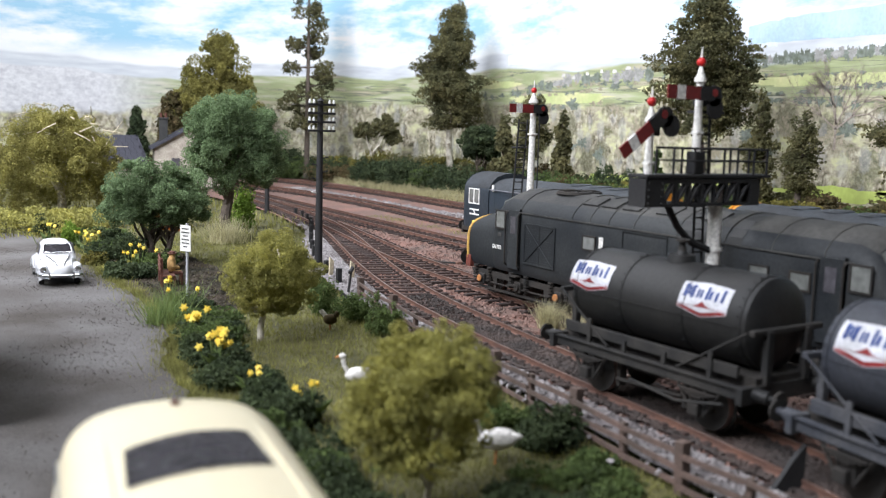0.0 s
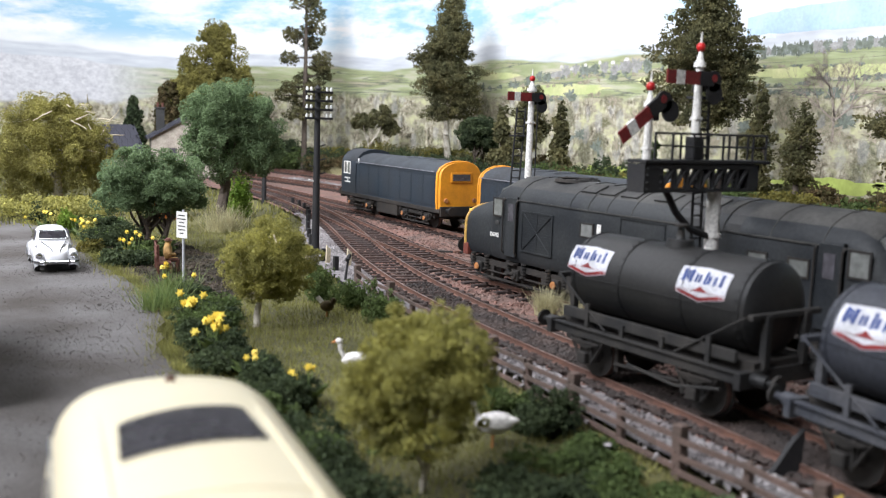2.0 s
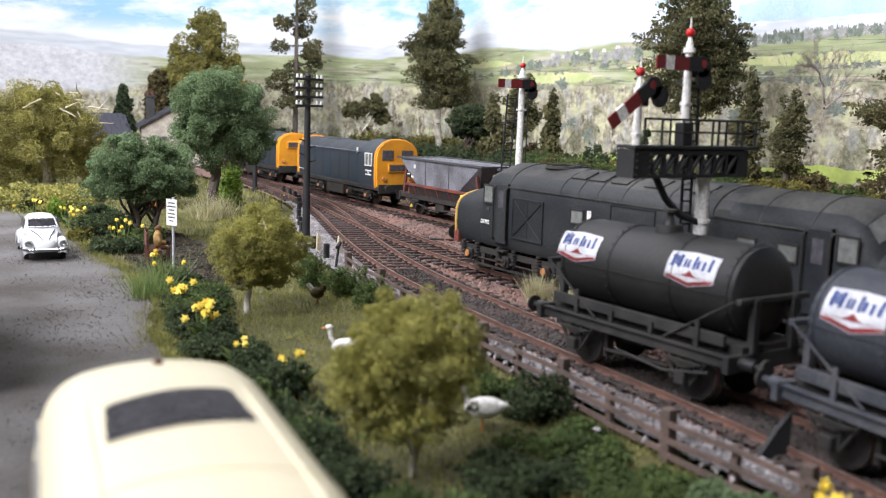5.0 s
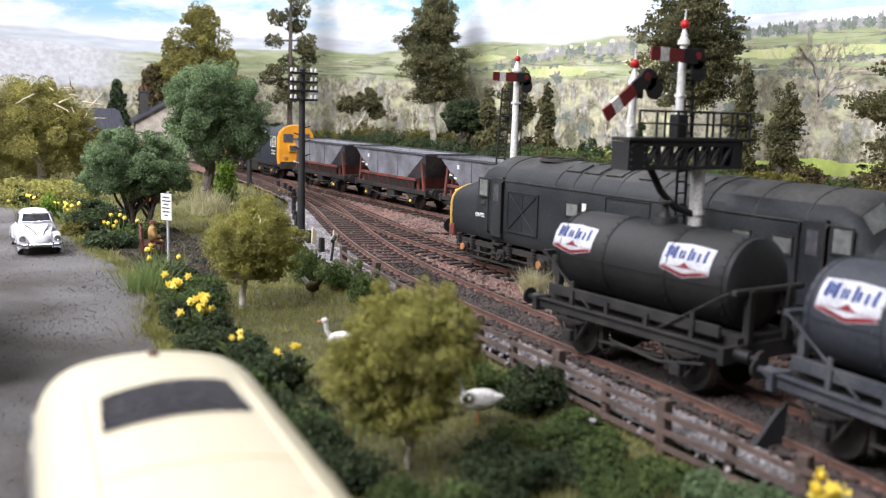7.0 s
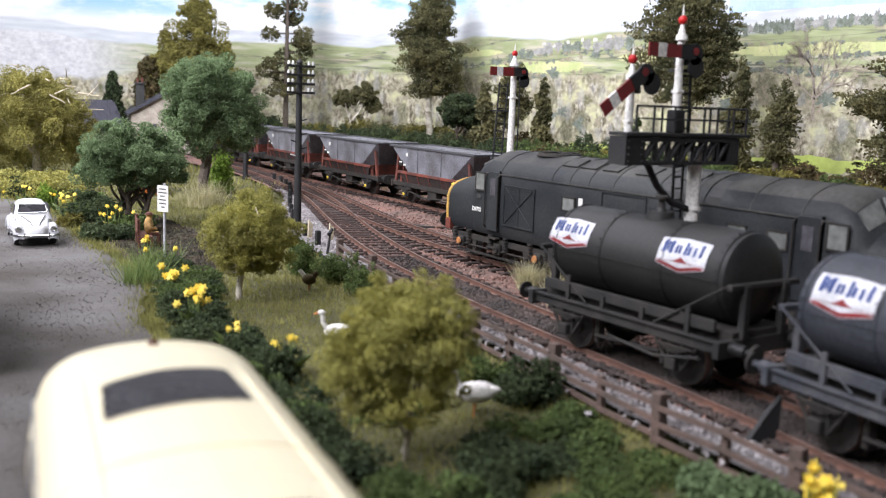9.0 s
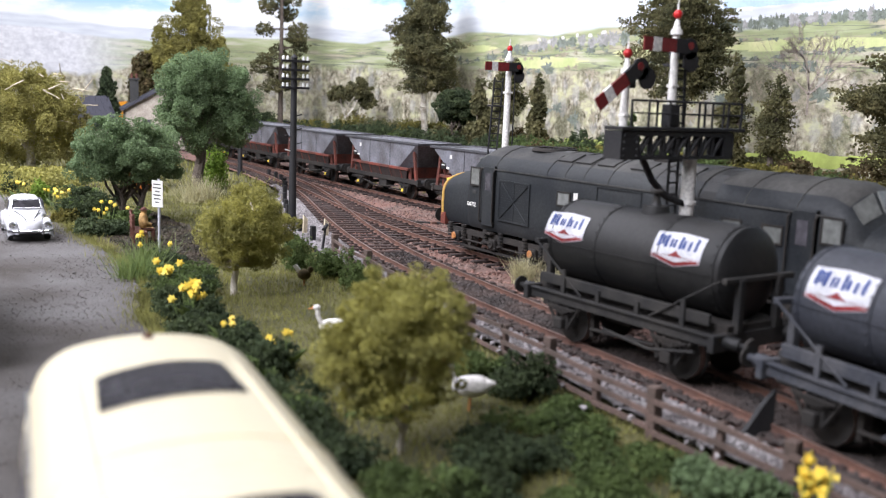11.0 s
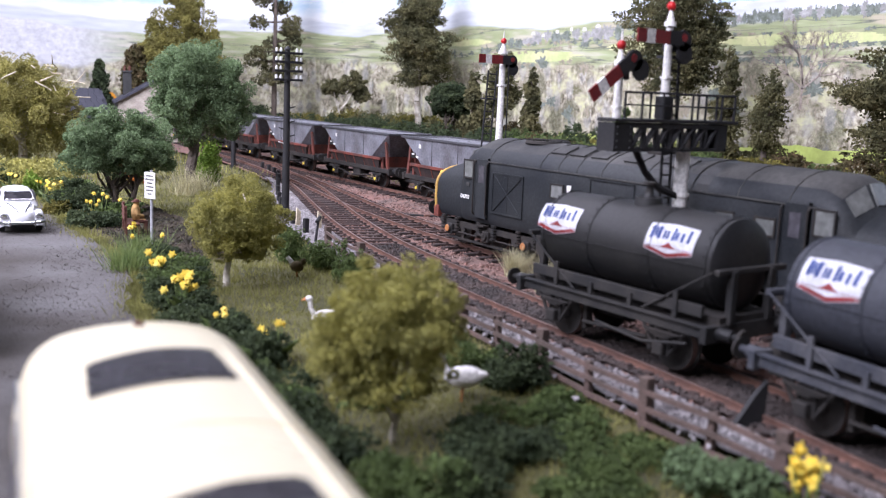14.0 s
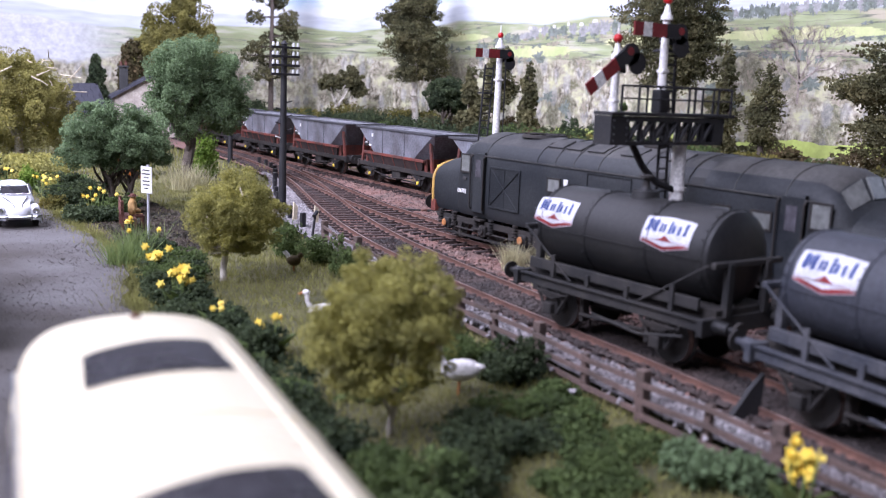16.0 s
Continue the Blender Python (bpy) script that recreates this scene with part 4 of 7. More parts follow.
    for k, ya in enumerate((2.6, 1.8, 0.9, -0.4, -2.0)):
        for s in (-1, 1):
            bm = slab(B(), [(s * 0.5, ya - 0.32, 3.605), (s * 0.5, ya + 0.32, 3.605), (s * 0.98, ya + 0.32, 3.4), (s * 0.98, ya - 0.32, 3.4)], (s * 0.025, 0, 0.05))
            part("roof_hatch", bm, "roof_grey", body)
    for ya, yb in ((-1.3, -2.5), (-2.9, -3.3)):
        part("soot_patch", loft(B(), [[(x * 1.004, y, z + 0.008) for x, z in mirror(BODY[4:])] for y in (ya, yb)], closed=False, caps=False), "black", body, "sooty roof panel")
    part("exhaust", box(B(), -0.3, 0.3, -0.8, -0.2, 3.62, 3.75, 0.04), "chassis", body)
    for e in (1, -1):
        bogie(t, e * 5.64, (-2.06, 0, 2.06), 0.55, 2.75, "six-wheel bogie with coil springs")
    # stowage boxes and air tanks between the bogies
    part("air_tank", rod(B(), (-1.05, 2.4, 0.6), (-1.05, 2.9, 0.6), 0.2, 0.2, 14), "chassis", t, smooth=True)
    return t


nosed_diesel()


def bonnet_diesel(label, cab):
    """A single-cab diesel; its cab end points along cab * y."""
    t = thing("diesel_locomotive", label, "locomotive", group="pair of blue diesels")
    e = cab
    bon = [(1.1, 1.0), (1.25, 1.1), (1.28, 1.6), (1.28, 2.7), (1.24, 3.0), (1.1, 3.22), (0.8, 3.42), (0.42, 3.53), (0.02, 3.56)]
    cabh = [(1.15, 1.0), (1.3, 1.1), (1.34, 1.6), (1.34, 2.75), (1.3, 3.05), (1.16, 3.32), (0.86, 3.6), (0.46, 3.74), (0.02, 3.78)]
    bm = loft(B(), hull([(-e * 6.35, scaled(bon, 0.93, 0.97)), (-e * 6.2, bon), (-e * 6.0, bon), (e * 4.1, bon)]))
    for f in bm.faces:
        c = f.calc_center_median()
        f.material_index = 2 if -e * c.y > 6.0 and c.z > 1.1 else 1 if c.z > 3.05 else 0
    body = part("bonnet", bm, ["blue", "blue_roof", "yellow"], t, smooth=True)
    bm = loft(B(), hull([(e * 4.1, cabh), (e * 6.05, cabh), (e * 6.2, cabh), (e * 6.35, scaled(cabh, 0.97, 0.99))]))
    for f in bm.faces:
        c = f.calc_center_median()
        f.material_index = 2 if e < 0 and e * c.y > 6.05 and c.z > 1.1 else 1 if c.z > 3.1 else 0
    cb = part("cab", bm, ["blue", "blue_roof", "yellow"], t, smooth=True)
    # ends
    def face(half, y, dy, parent, tint, lab):
        ring = [(x * 0.985, y, 1.15 + (z - 1.0) * 0.955) for x, z in mirror(half)]
        part("end_panel", slab(B(), ring, (0, dy, 0)), tint, parent, lab)
    face(scaled(bon, 0.93, 0.97), -e * 6.35, -e * 0.03, body, "yellow", "full yellow end")
    face(scaled(cabh, 0.97, 0.99), e * 6.35, e * 0.03, cb, "yellow" if e < 0 else "blue", "cab end")
    part("end_edging", tube(B(), [(x, -e * 6.2, z) for x, z in mirror(bon)], 0.06, 6), "yellow", body, "yellow wrap round the bonnet end")
    if e < 0:
        part("end_edging", tube(B(), [(x, e * 6.22, z) for x, z in mirror(cabh)], 0.07, 6), "yellow", cb, "yellow wrap round the cab end")
    # headcode boxes, lamps
    for yb, par, zz in ((-e * 6.38, body, 2.75), (e * 6.38, cb, 2.2)):
        d = 0.09 if yb > 0 else -0.09
        hb = part("headcode_box", box(B(), -0.62, 0.62, min(yb, yb + d), max(yb, yb + d), zz - 0.26, zz + 0.26, 0.03), "yellow", par)
        part("headcode_glass", box(B(), -0.52, 0.52, min(yb + d, yb + d * 1.2), max(yb + d, yb + d * 1.2), zz - 0.17, zz + 0.17), "dark_glass", hb)
        for s in (-1, 1):
            part("tail_lamp", rod(B(), (s * 0.85, yb, 1.55), (s * 0.85, yb + d, 1.55), 0.13, 0.11, 12), "oxide", par)
    for s in (-1, 1):
        part("cab_end_window", box(B(), s * 0.62 - 0.36, s * 0.62 + 0.36, min(e * 6.36, e * 6.41), max(e * 6.36, e * 6.41), 2.62, 3.2, 0.02), "dark_glass", cb)
        x = s * 1.34
        w = part("cab_window", box(B(), min(x, x + s * 0.02), max(x, x + s * 0.02), min(e * 4.9, e * 5.75), max(e * 4.9, e * 5.75), 2.3, 2.95, 0.01), "window", cb)
        part("window_frame", frame_ring(B(), x, min(e * 4.9, e * 5.75), max(e * 4.9, e * 5.75), 2.3, 2.95, 0.05, s * 0.04), "white", w, "white-lined window frame")
        part("window_bar", box(B(), min(x, x + s * 0.04), max(x, x + s * 0.04), e * 5.33 - 0.03, e * 5.33 + 0.03, 2.3, 2.95), "white", w)
        # two-arrow emblem as plain bars
        bm = B()
        for zz in (1.72, 1.95):
            box(bm, min(x, x + s * 0.012), max(x, x + s * 0.012), e * 5.3 - 0.42, e * 5.3 + 0.42, zz, zz + 0.07)
        slab(bm, [(x, e * 5.3 - 0.16, 1.72), (x, e * 5.3 - 0.06, 1.72), (x, e * 5.3 + 0.16, 2.02), (x, e * 5.3 + 0.06, 2.02)], (s * 0.012, 0, 0))
        part("emblem", bm, "white", cb, "white emblem bars")
        # bonnet doors and handrail
        xb = s * 1.28
        for k in range(7):
            ya = -e * 5.9 + e * k * 1.38
            part("bonnet_door", frame_ring(B(), xb, min(ya, ya + e * 1.25), max(ya, ya + e * 1.25), 1.3, 2.85, 0.014, s * 0.008), "blue", body)
        rail = tube(B(), [(s * 1.36, -e * 5.9, 3.02), (s * 1.36, e * 4.0, 3.02)], 0.025)
        for k in range(6):
            rod(rail, (s * 1.24, -e * 5.8 + e * k * 1.9, 3.02), (s * 1.37, -e * 5.8 + e * k * 1.9, 3.02), 0.035)
        part("handrail", rail, "hopper", body, "thin dull metal handrail")
        part("lamp_bracket", box(B(), min(xb, xb + s * 0.05), max(xb, xb + s * 0.05), e * 3.7, e * 3.7 + 0.12, 2.95, 3.25), "white", body)
        part("side_tank", box(B(), min(s * 0.5, s * 1.26), max(s * 0.5, s * 1.26), -1.5, 1.2, 0.3, 1.02, 0.04), "chassis", t)
    part("frame", box(B(), -1.3, 1.3, -6.5, 6.5, 0.9, 1.12, 0.03), "chassis", t)
    for q in (1, -1):
        part("buffer_beam", box(B(), -1.25, 1.25, min(q * 6.45, q * 6.6), max(q * 6.45, q * 6.6), 0.75, 1.25, 0.02), "chassis", t)
        buffers(t, q * 6.6, q)
        bogie(t, q * 3.66, (-1.3, 1.3), 0.54, 1.9, "four-wheel bogie", grease=True)
        part("coupling", box(B(), -0.2, 0.2, min(q * 6.6, q * 7.15), max(q * 6.6, q * 7.15), 0.45, 0.6, 0.02), "chassis", t)
    for k in range(3):
        part("roof_grille", rod(B(), (0, -e * (1.2 + 1.3 * k), 3.54), (0, -e * (1.2 + 1.3 * k), 3.6), 0.5, 0.46, 20), "blue_roof", body)
    return t


def hopper_wagon():
    t = thing("coal_hopper_wagon", "grey coal hopper wagon with a rusty red underframe", "wagon", group="coal hopper train")
    wa, top = 1.2, 2.86

    def ring(x, y, z, c):
        """A rectangle with cut corners, at height z."""
        d = c * 0.75
        return [(-x, -y + c, z), (-x + d, -y, z), (x - d, -y, z), (x, -y + c, z), (x, y - c, z), (x - d, y, z), (-x + d, y, z), (-x, y - c, z)]
    bm = loft(B(), [ring(0.55, 1.1, 0.85, 0.1), ring(1.0, 2.5, 1.42, 0.5), ring(wa - 0.02, 2.95, 1.58, 0.85), ring(wa, 3.85, 2.66, 0.16), ring(wa, 3.95, top - 0.04, 0.1)], caps=False)
    bmesh.ops.holes_fill(bm, edges=bm.edges)
    hop = part("hopper", bm, "hopper", t)
    bm = B()
    for s in (-1, 1):
        box(bm, s * wa - 0.06, s * wa + 0.06, -4.12, 4.12, top - 0.09, top + 0.02, 0.015)
        box(bm, -wa, wa, s * 4.1 - 0.06, s * 4.1 + 0.06, top - 0.08, top + 0.01, 0.01)
        slab(bm, [(-wa, s * 3.5, top - 0.06), (wa, s * 3.5, top - 0.06), (wa, s * 4.12, top - 0.04), (-wa, s * 4.12, top - 0.04)], (0, 0, 0.03))
    part("rim", bm, "hopper_cap", hop, "dark overhanging hopper rim")
    bm = B()
    n = 18
    rows = [[bm.verts.new((-wa + 0.07 + (2 * wa - 0.14) * i / 6, -3.6 + 7.2 * k / n, top - 0.13 + 0.09 * math.sin(math.pi * i / 6) + 0.04 * noise.noise((i * 0.9, k * 0.8, 3)))) for i in range(7)] for k in range(n + 1)]
    for p, q in zip(rows, rows[1:]):
        for i in range(6):
            bm.faces.new((p[i], p[i + 1], q[i + 1], q[i]))
    part("load", bm, "coal", hop, "black coal load")
    for s in (-1, 1):
        def plate(name, y0, y1, z0, z1, tint, proud=0.014, label=""):
            part(name, box(B(), min(s * (wa - 0.02), s * (wa + proud)), max(s * (wa - 0.02), s * (wa + proud)), y0, y1, z0, z1), tint, hop, label)
        for yy in (-1.15, 1.15):
            plate("seam", yy - 0.018, yy + 0.018, 1.62, 2.78, "hopper_cap", 0.012)
        plate("label", 2.2, 2.36, 2.36, 2.54, "white", 0.016, "white label plate")
        plate("data_panel", 2.7, 3.1, 1.86, 2.12, "black", 0.012)
        plate("data_line", 2.76, 3.04, 2.02, 2.07, "white", 0.018)
        plate("data_line", 2.4, 2.62, 1.88, 1.97, "white", 0.014)
        part("waist_rail", box(B(), min(s * 1.12, s * 1.26), max(s * 1.12, s * 1.26), -3.15, 3.15, 1.46, 1.6, 0.02), "hopper_red", t, "rusty red waist rail")
        part("cradle_plate", slab(B(), [(s * 1.18, -3.0, 1.48), (s * 1.18, 3.0, 1.48), (s * 1.02, 2.7, 1.0), (s * 1.02, -2.7, 1.0)], (s * 0.03, 0, 0)), "hopper_rust", t, "grimy red cradle plate")
        for yy in (-2.3, -1.15, 0, 1.15, 2.3):
            part("gusset", slab(B(), [(s * 1.2, yy - 0.03, 1.5), (s * 1.26, yy - 0.03, 1.5), (s * 1.08, yy - 0.03, 1.02), (s * 1.02, yy - 0.03, 1.02)], (0, 0.06, 0)), "hopper_red", t)
        part("solebar", box(B(), min(s * 1.0, s * 1.12), max(s * 1.0, s * 1.12), -3.95, 3.95, 0.82, 1.03, 0.015), "chassis", t)
        for e in (-1, 1):
            part("end_strut", slab(B(), [(s * 1.08, e * 3.78, 1.0), (s * 1.08, e * 3.58, 1.0), (s * 1.1, e * 3.3, 2.62), (s * 1.1, e * 3.46, 2.62)], (-s * 0.1, 0, 0)), "hopper_red", t, "leaning red end strut")
            part("brace", slab(B(), [(s * 1.06, e * 3.2, 1.0), (s * 1.06, e * 3.02, 1.0), (s * 1.1, e * 2.95, 1.6), (s * 1.1, e * 3.12, 1.6)], (-s * 0.08, 0, 0)), "hopper_red", t)
            yc = e * 2.55
            ax = box(B(), min(s * 1.0, s * 1.17), max(s * 1.0, s * 1.17), yc - 0.17, yc + 0.17, 0.3, 0.6, 0.03)
            for q in (-1, 1):
                slab(ax, [(s * 1.03, yc + q * 0.17, 0.34), (s * 1.03, yc + q * 0.25, 0.34), (s * 1.03, yc + q * 0.5, 0.84), (s * 1.03, yc + q * 0.3, 0.84)], (s * 0.05, 0, 0))
            ab = part("axle_guard", ax, "chassis", t)
            part("axle_cap", rod(B(), (s * 1.17, yc, 0.45), (s * 1.22, yc, 0.45), 0.085, 0.07, 12), "pale_yellow", ab, "yellow axle-box cover")
            sp = B()
            for k in range(3):
                w = 0.62 - k * 0.14
                box(sp, min(s * 1.04, s * 1.14), max(s * 1.04, s * 1.14), yc - w, yc + w, 0.72 - k * 0.045, 0.755 - k * 0.045)
            part("leaf_spring", sp, "chassis", t)
            part("brake_block", box(B(), min(s * 0.55, s * 0.75), max(s * 0.55, s * 0.75), e * 1.98 - 0.06, e * 1.98 + 0.06, 0.2, 0.75, 0.02), "chassis", t)
        part("brake_lever", tube(B(), [(s * 1.15, -2.0, 0.62), (s * 1.15, 0.2, 0.42), (s * 1.15, 2.0, 0.62)], 0.03), "chassis", t)
        part("brake_rod", tube(B(), [(s * 0.85, -2.0, 0.38), (s * 0.85, 2.0, 0.38)], 0.035), "chassis", t)
        part("door_gear", box(B(), min(s * 0.7, s * 1.05), max(s * 0.7, s * 1.05), -0.5, 0.35, 0.42, 0.84, 0.04), "chassis", t)
    for e in (-1, 1):
        part("end_plate", slab(B(), [(-1.0, e * 2.75, 1.0), (1.0, e * 2.75, 1.0), (1.0, e * 2.95, 1.62), (-1.0, e * 2.95, 1.62)], (0, e * 0.05, 0)), "hopper_red", t)
        part("headstock", box(B(), -1.16, 1.16, e * 3.95 - 0.08, e * 3.95 + 0.08, 0.74, 1.08, 0.02), "chassis", t)
        part("end_deck", box(B(), -1.05, 1.05, min(e * 2.8, e * 3.9), max(e * 2.8, e * 3.9), 1.0, 1.06), "hopper_rust", t)
        part("end_ladder", tube(B(), [(0.5, e * 3.85, 1.05), (0.5, e * 3.5, 2.7)], 0.03), "hopper_red", t)
        buffers(t, e * 4.02, e, 0.95)
        part("coupling", box(B(), -0.18, 0.18, min(e * 4.0, e * 4.72), max(e * 4.0, e * 4.72), 0.42, 0.55, 0.02), "chassis", t)
        wheelset(t, e * 2.55, 0.45)
    part("underframe", box(B(), -0.8, 0.8, -3.9, 3.9, 0.84, 0.98), "chassis", t)
    return t


def tank_wagon(at, turn, label, coat="black", under="wagon_frame", panels=(-1.3, 1.84)):
    t = thing("tank_wagon", label, "tank wagon", at, turn, group="black oil tank wagons")
    zc, r, half = 2.12, 0.88, 2.36
    prof = [(half + 0.16, 0.0), (half + 0.15, 0.35 * r), (half + 0.1, 0.68 * r), (half + 0.03, 0.9 * r), (half - 0.03, 0.985 * r), (half - 0.12, r)]
    seq = [(y, rr) for y, rr in prof] + [(-y, rr) for y, rr in reversed(prof)]
    seg = 40
    bm = loft(B(), [[(max(rr, 0.001) * math.cos(2 * math.pi * i / seg), y, zc + max(rr, 0.001) * math.sin(2 * math.pi * i / seg)) for i in range(seg)] for y, rr in seq], caps=False)
    tank = part("tank", bm, coat, t, smooth=True)
    for yy in (-half + 0.14, -0.85, 0.85, half - 0.14):
        bm = B()
        tube(bm, [((r + 0.006) * math.cos(a), yy, zc + (r + 0.006) * math.sin(a)) for a in [2 * math.pi * i / 36 for i in range(37)]], 0.016, 5)
        for k in range(30):
            a = 2 * math.pi * k / 30
            ball(bm, ((r + 0.012) * math.cos(a), yy + 0.07, zc + (r + 0.012) * math.sin(a)), 0.018, seg=6)
        part("riveted_seam", bm, coat, tank)
    bm = box(B(), -r - 0.015, r + 0.015, -half + 0.2, half - 0.2, zc - 0.03, zc - 0.005)
    part("side_seam", bm, coat, tank)
    # filler on the top
    f = part("filler", rod(rod(B(), (0, 0.05, zc + r - 0.05), (0, 0.05, zc + r + 0.12), 0.3, 0.27, 20), (0, 0.05, zc + r + 0.12), (0, 0.05, zc + r + 0.2), 0.12, 0.09, 14), coat, tank, smooth=True)
    part("valve", rod(rod(B(), (0, 0.05, zc + r + 0.2), (0, 0.05, zc + r + 0.38), 0.09, 0.06, 10), (0, 0.05, zc + r + 0.38), (0, 0.05, zc + r + 0.43), 0.15, 0.15, 12), "chassis", f)
    # curved white trade panels
    for s in (-1, 1):
        for yc in panels:
            def on(y, a, lift):
                ang = radians(a)
                return (s * (r + lift) * math.cos(ang), y, zc + (r + lift) * math.sin(ang))
            def patch(outline, lift, n=12):
                """Panel on the barrel: outline gives lower and upper angle at each place along it."""
                bm = B()
                g = []
                for i in range(n + 1):
                    u = -1 + 2 * i / n
                    lo, hi = outline(u)
                    g.append([bm.verts.new(on(yc + u * 0.6, lo + (hi - lo) * k / 8, lift)) for k in range(9)])
                for p, q in zip(g, g[1:]):
                    for k in range(8):
                        bm.faces.new((p[k], p[k + 1], q[k + 1], q[k]))
                return bm
            p = part("trade_panel", patch(lambda u: (9 - 8 * (1 - abs(u)), 43 + 3 * (1 - abs(u))), 0.012), "sign_white", tank, "white five-sided trade panel")
            part("red_chevron", patch(lambda u: (10 - 8 * (1 - abs(u)), 14 - 7.5 * (1 - abs(u)) - 3 * max(0.0, abs(u) - 0.75) * 4), 0.02), "red", p, "faded red chevron")
            part("emblem", patch(lambda u: (13, 13.5 + 7 * max(0.0, 1 - abs(u) * 4)), 0.022), "red", p, "small red emblem")
            # plain blue bars stand for the trade lettering
            for a, b, lo, hi in ((-0.84, -0.7, 23, 40), (-0.68, -0.58, 26, 38), (-0.56, -0.42, 23, 40), (-0.32, -0.22, 24, 35), (-0.18, -0.08, 24, 35), (0.04, 0.15, 23, 40), (0.18, 0.3, 24, 35), (0.42, 0.53, 23, 35), (0.66, 0.78, 23, 40)):
                bm = B()
                g = [[bm.verts.new(on(yc + s * u * 0.6, lo + (hi - lo) * k / 3, 0.02)) for k in range(4)] for u in (a, b)]
                for k in range(3):
                    bm.faces.new((g[0][k], g[0][k + 1], g[1][k + 1], g[1][k]))
                part("lettering", bm, "ink_blue", p)
        # tank cradle beam, solebar, footboard
        x = s
        part("cradle_beam", box(B(), min(x * 0.94, x * 1.02), max(x * 0.94, x * 1.02), -2.35, 2.35, 1.22, 1.44, 0.015), under, t)
        part("solebar", box(B(), min(x * 0.98, x * 1.1), max(x * 0.98, x * 1.1), -2.62, 2.62, 0.86, 1.07, 0.012), under, t)
        part("solebar_flange", box(B(), min(x * 1.0, x * 1.16), max(x * 1.0, x * 1.16), -2.62, 2.62, 1.06, 1.09), under, t)
        for yy in (-1.75, -0.6, 0.5, 1.55):
            part("cradle_bracket", slab(B(), [(x * 1.02, yy - 0.05, 1.08), (x * 1.02, yy + 0.05, 1.08), (x * 1.02, yy + 0.05, 1.34 + 0.26 * (abs(yy) > 1.0)), (x * 1.02, yy - 0.05, 1.34 + 0.26 * (abs(yy) > 1.0))], (x * 0.05, 0, 0)), under, t)
        for e in (-1, 1):
            # stays from the end up to the barrel and from the end cross-beam down to the solebar
            part("stay_rod", rod(B(), (x * 1.0, e * 2.52, 2.08), (x * 1.08, e * 0.95, 1.12), 0.022, 0.022, 6), under, t, "thin diagonal tie rod")
            ax = B()
            for q in (-1, 1):
                rod(ax, (x * 1.04, e * 1.52 + q * 0.6, 1.0), (x * 1.04, e * 1.52 + q * 0.16, 0.34), 0.04, 0.04, 6)
                rod(ax, (x * 1.04, e * 1.52 + q * 0.16, 1.0), (x * 1.04, e * 1.52 + q * 0.16, 0.34), 0.04, 0.04, 6)
            box(ax, min(x * 1.0, x * 1.2), max(x * 1.0, x * 1.2), e * 1.52 - 0.13, e * 1.52 + 0.13, 0.34, 0.58, 0.03)
            part("axle_guard", ax, "chassis", t)
            sp = B()
            for k in range(4):
                w = 0.44 - k * 0.1
                box(sp, min(x * 1.06, x * 1.15), max(x * 1.06, x * 1.15), e * 1.52 - w, e * 1.52 + w, 0.78 - k * 0.035, 0.8 - k * 0.035)
            part("leaf_spring", sp, "chassis", t)
            part("brake_shoe", box(B(), min(x * 0.55, x * 0.75), max(x * 0.55, x * 0.75), e * 0.92 - 0.06, e * 0.92 + 0.06, 0.25, 0.75, 0.02), "chassis", t)
        part("brake_lever", tube(B(), [(x * 1.14, 0.2, 0.62), (x * 1.17, -1.1, 0.52), (x * 1.18, -2.2, 0.72)], 0.03), under, t)
        part("brake_rigging", tube(B(), [(x * 0.8, -0.9, 0.5), (x * 0.8, 0.9, 0.42)], 0.04), "chassis", t)
    for e in (-1, 1):
        part("headstock", box(B(), -1.22, 1.22, e * 2.58 - 0.07, e * 2.58 + 0.07, 0.8, 1.12, 0.015), under, t)
        end = part("end_stanchion", box(B(), -0.62, -0.46, e * 2.58 - 0.1, e * 2.58 + 0.04, 1.1, 2.1, 0.02), under, t)
        part("end_stanchion", box(B(), 0.46, 0.62, e * 2.58 - 0.1, e * 2.58 + 0.04, 1.1, 2.1, 0.02), under, t)
        part("end_beam", box(B(), -0.98, 0.98, e * 2.58 - 0.06, e * 2.58 + 0.06, 2.02, 2.13, 0.02), under, t)
        buffers(t, e * 2.65, e, 0.98, coat, 0.19)
        part("coupling", box(B(), -0.16, 0.16, min(e * 2.6, e * 3.2), max(e * 2.6, e * 3.2), 0.45, 0.6, 0.02), "chassis", t)
        wheelset(t, e * 1.52, 0.47)
    part("underframe", box(B(), -0.8, 0.8, -2.6, 2.6, 0.9, 1.24), "chassis", t)
    part("brake_cylinder", rod(B(), (-0.4, 0.0, 0.8), (-0.4, 0.7, 0.8), 0.22, 0.22, 14), "chassis", t, smooth=True)
    return t


tank_wagon((-3.55, -4.95, 0), 1.5, "weathered black oil tank wagon with white trade panels")
tank_wagon((-4.3, -11.72, 0), -7, "black oil tank wagon with painted bluish haze, behind another tank wagon", "dusty_black", "dusty_frame", (-1.7, 1.5))


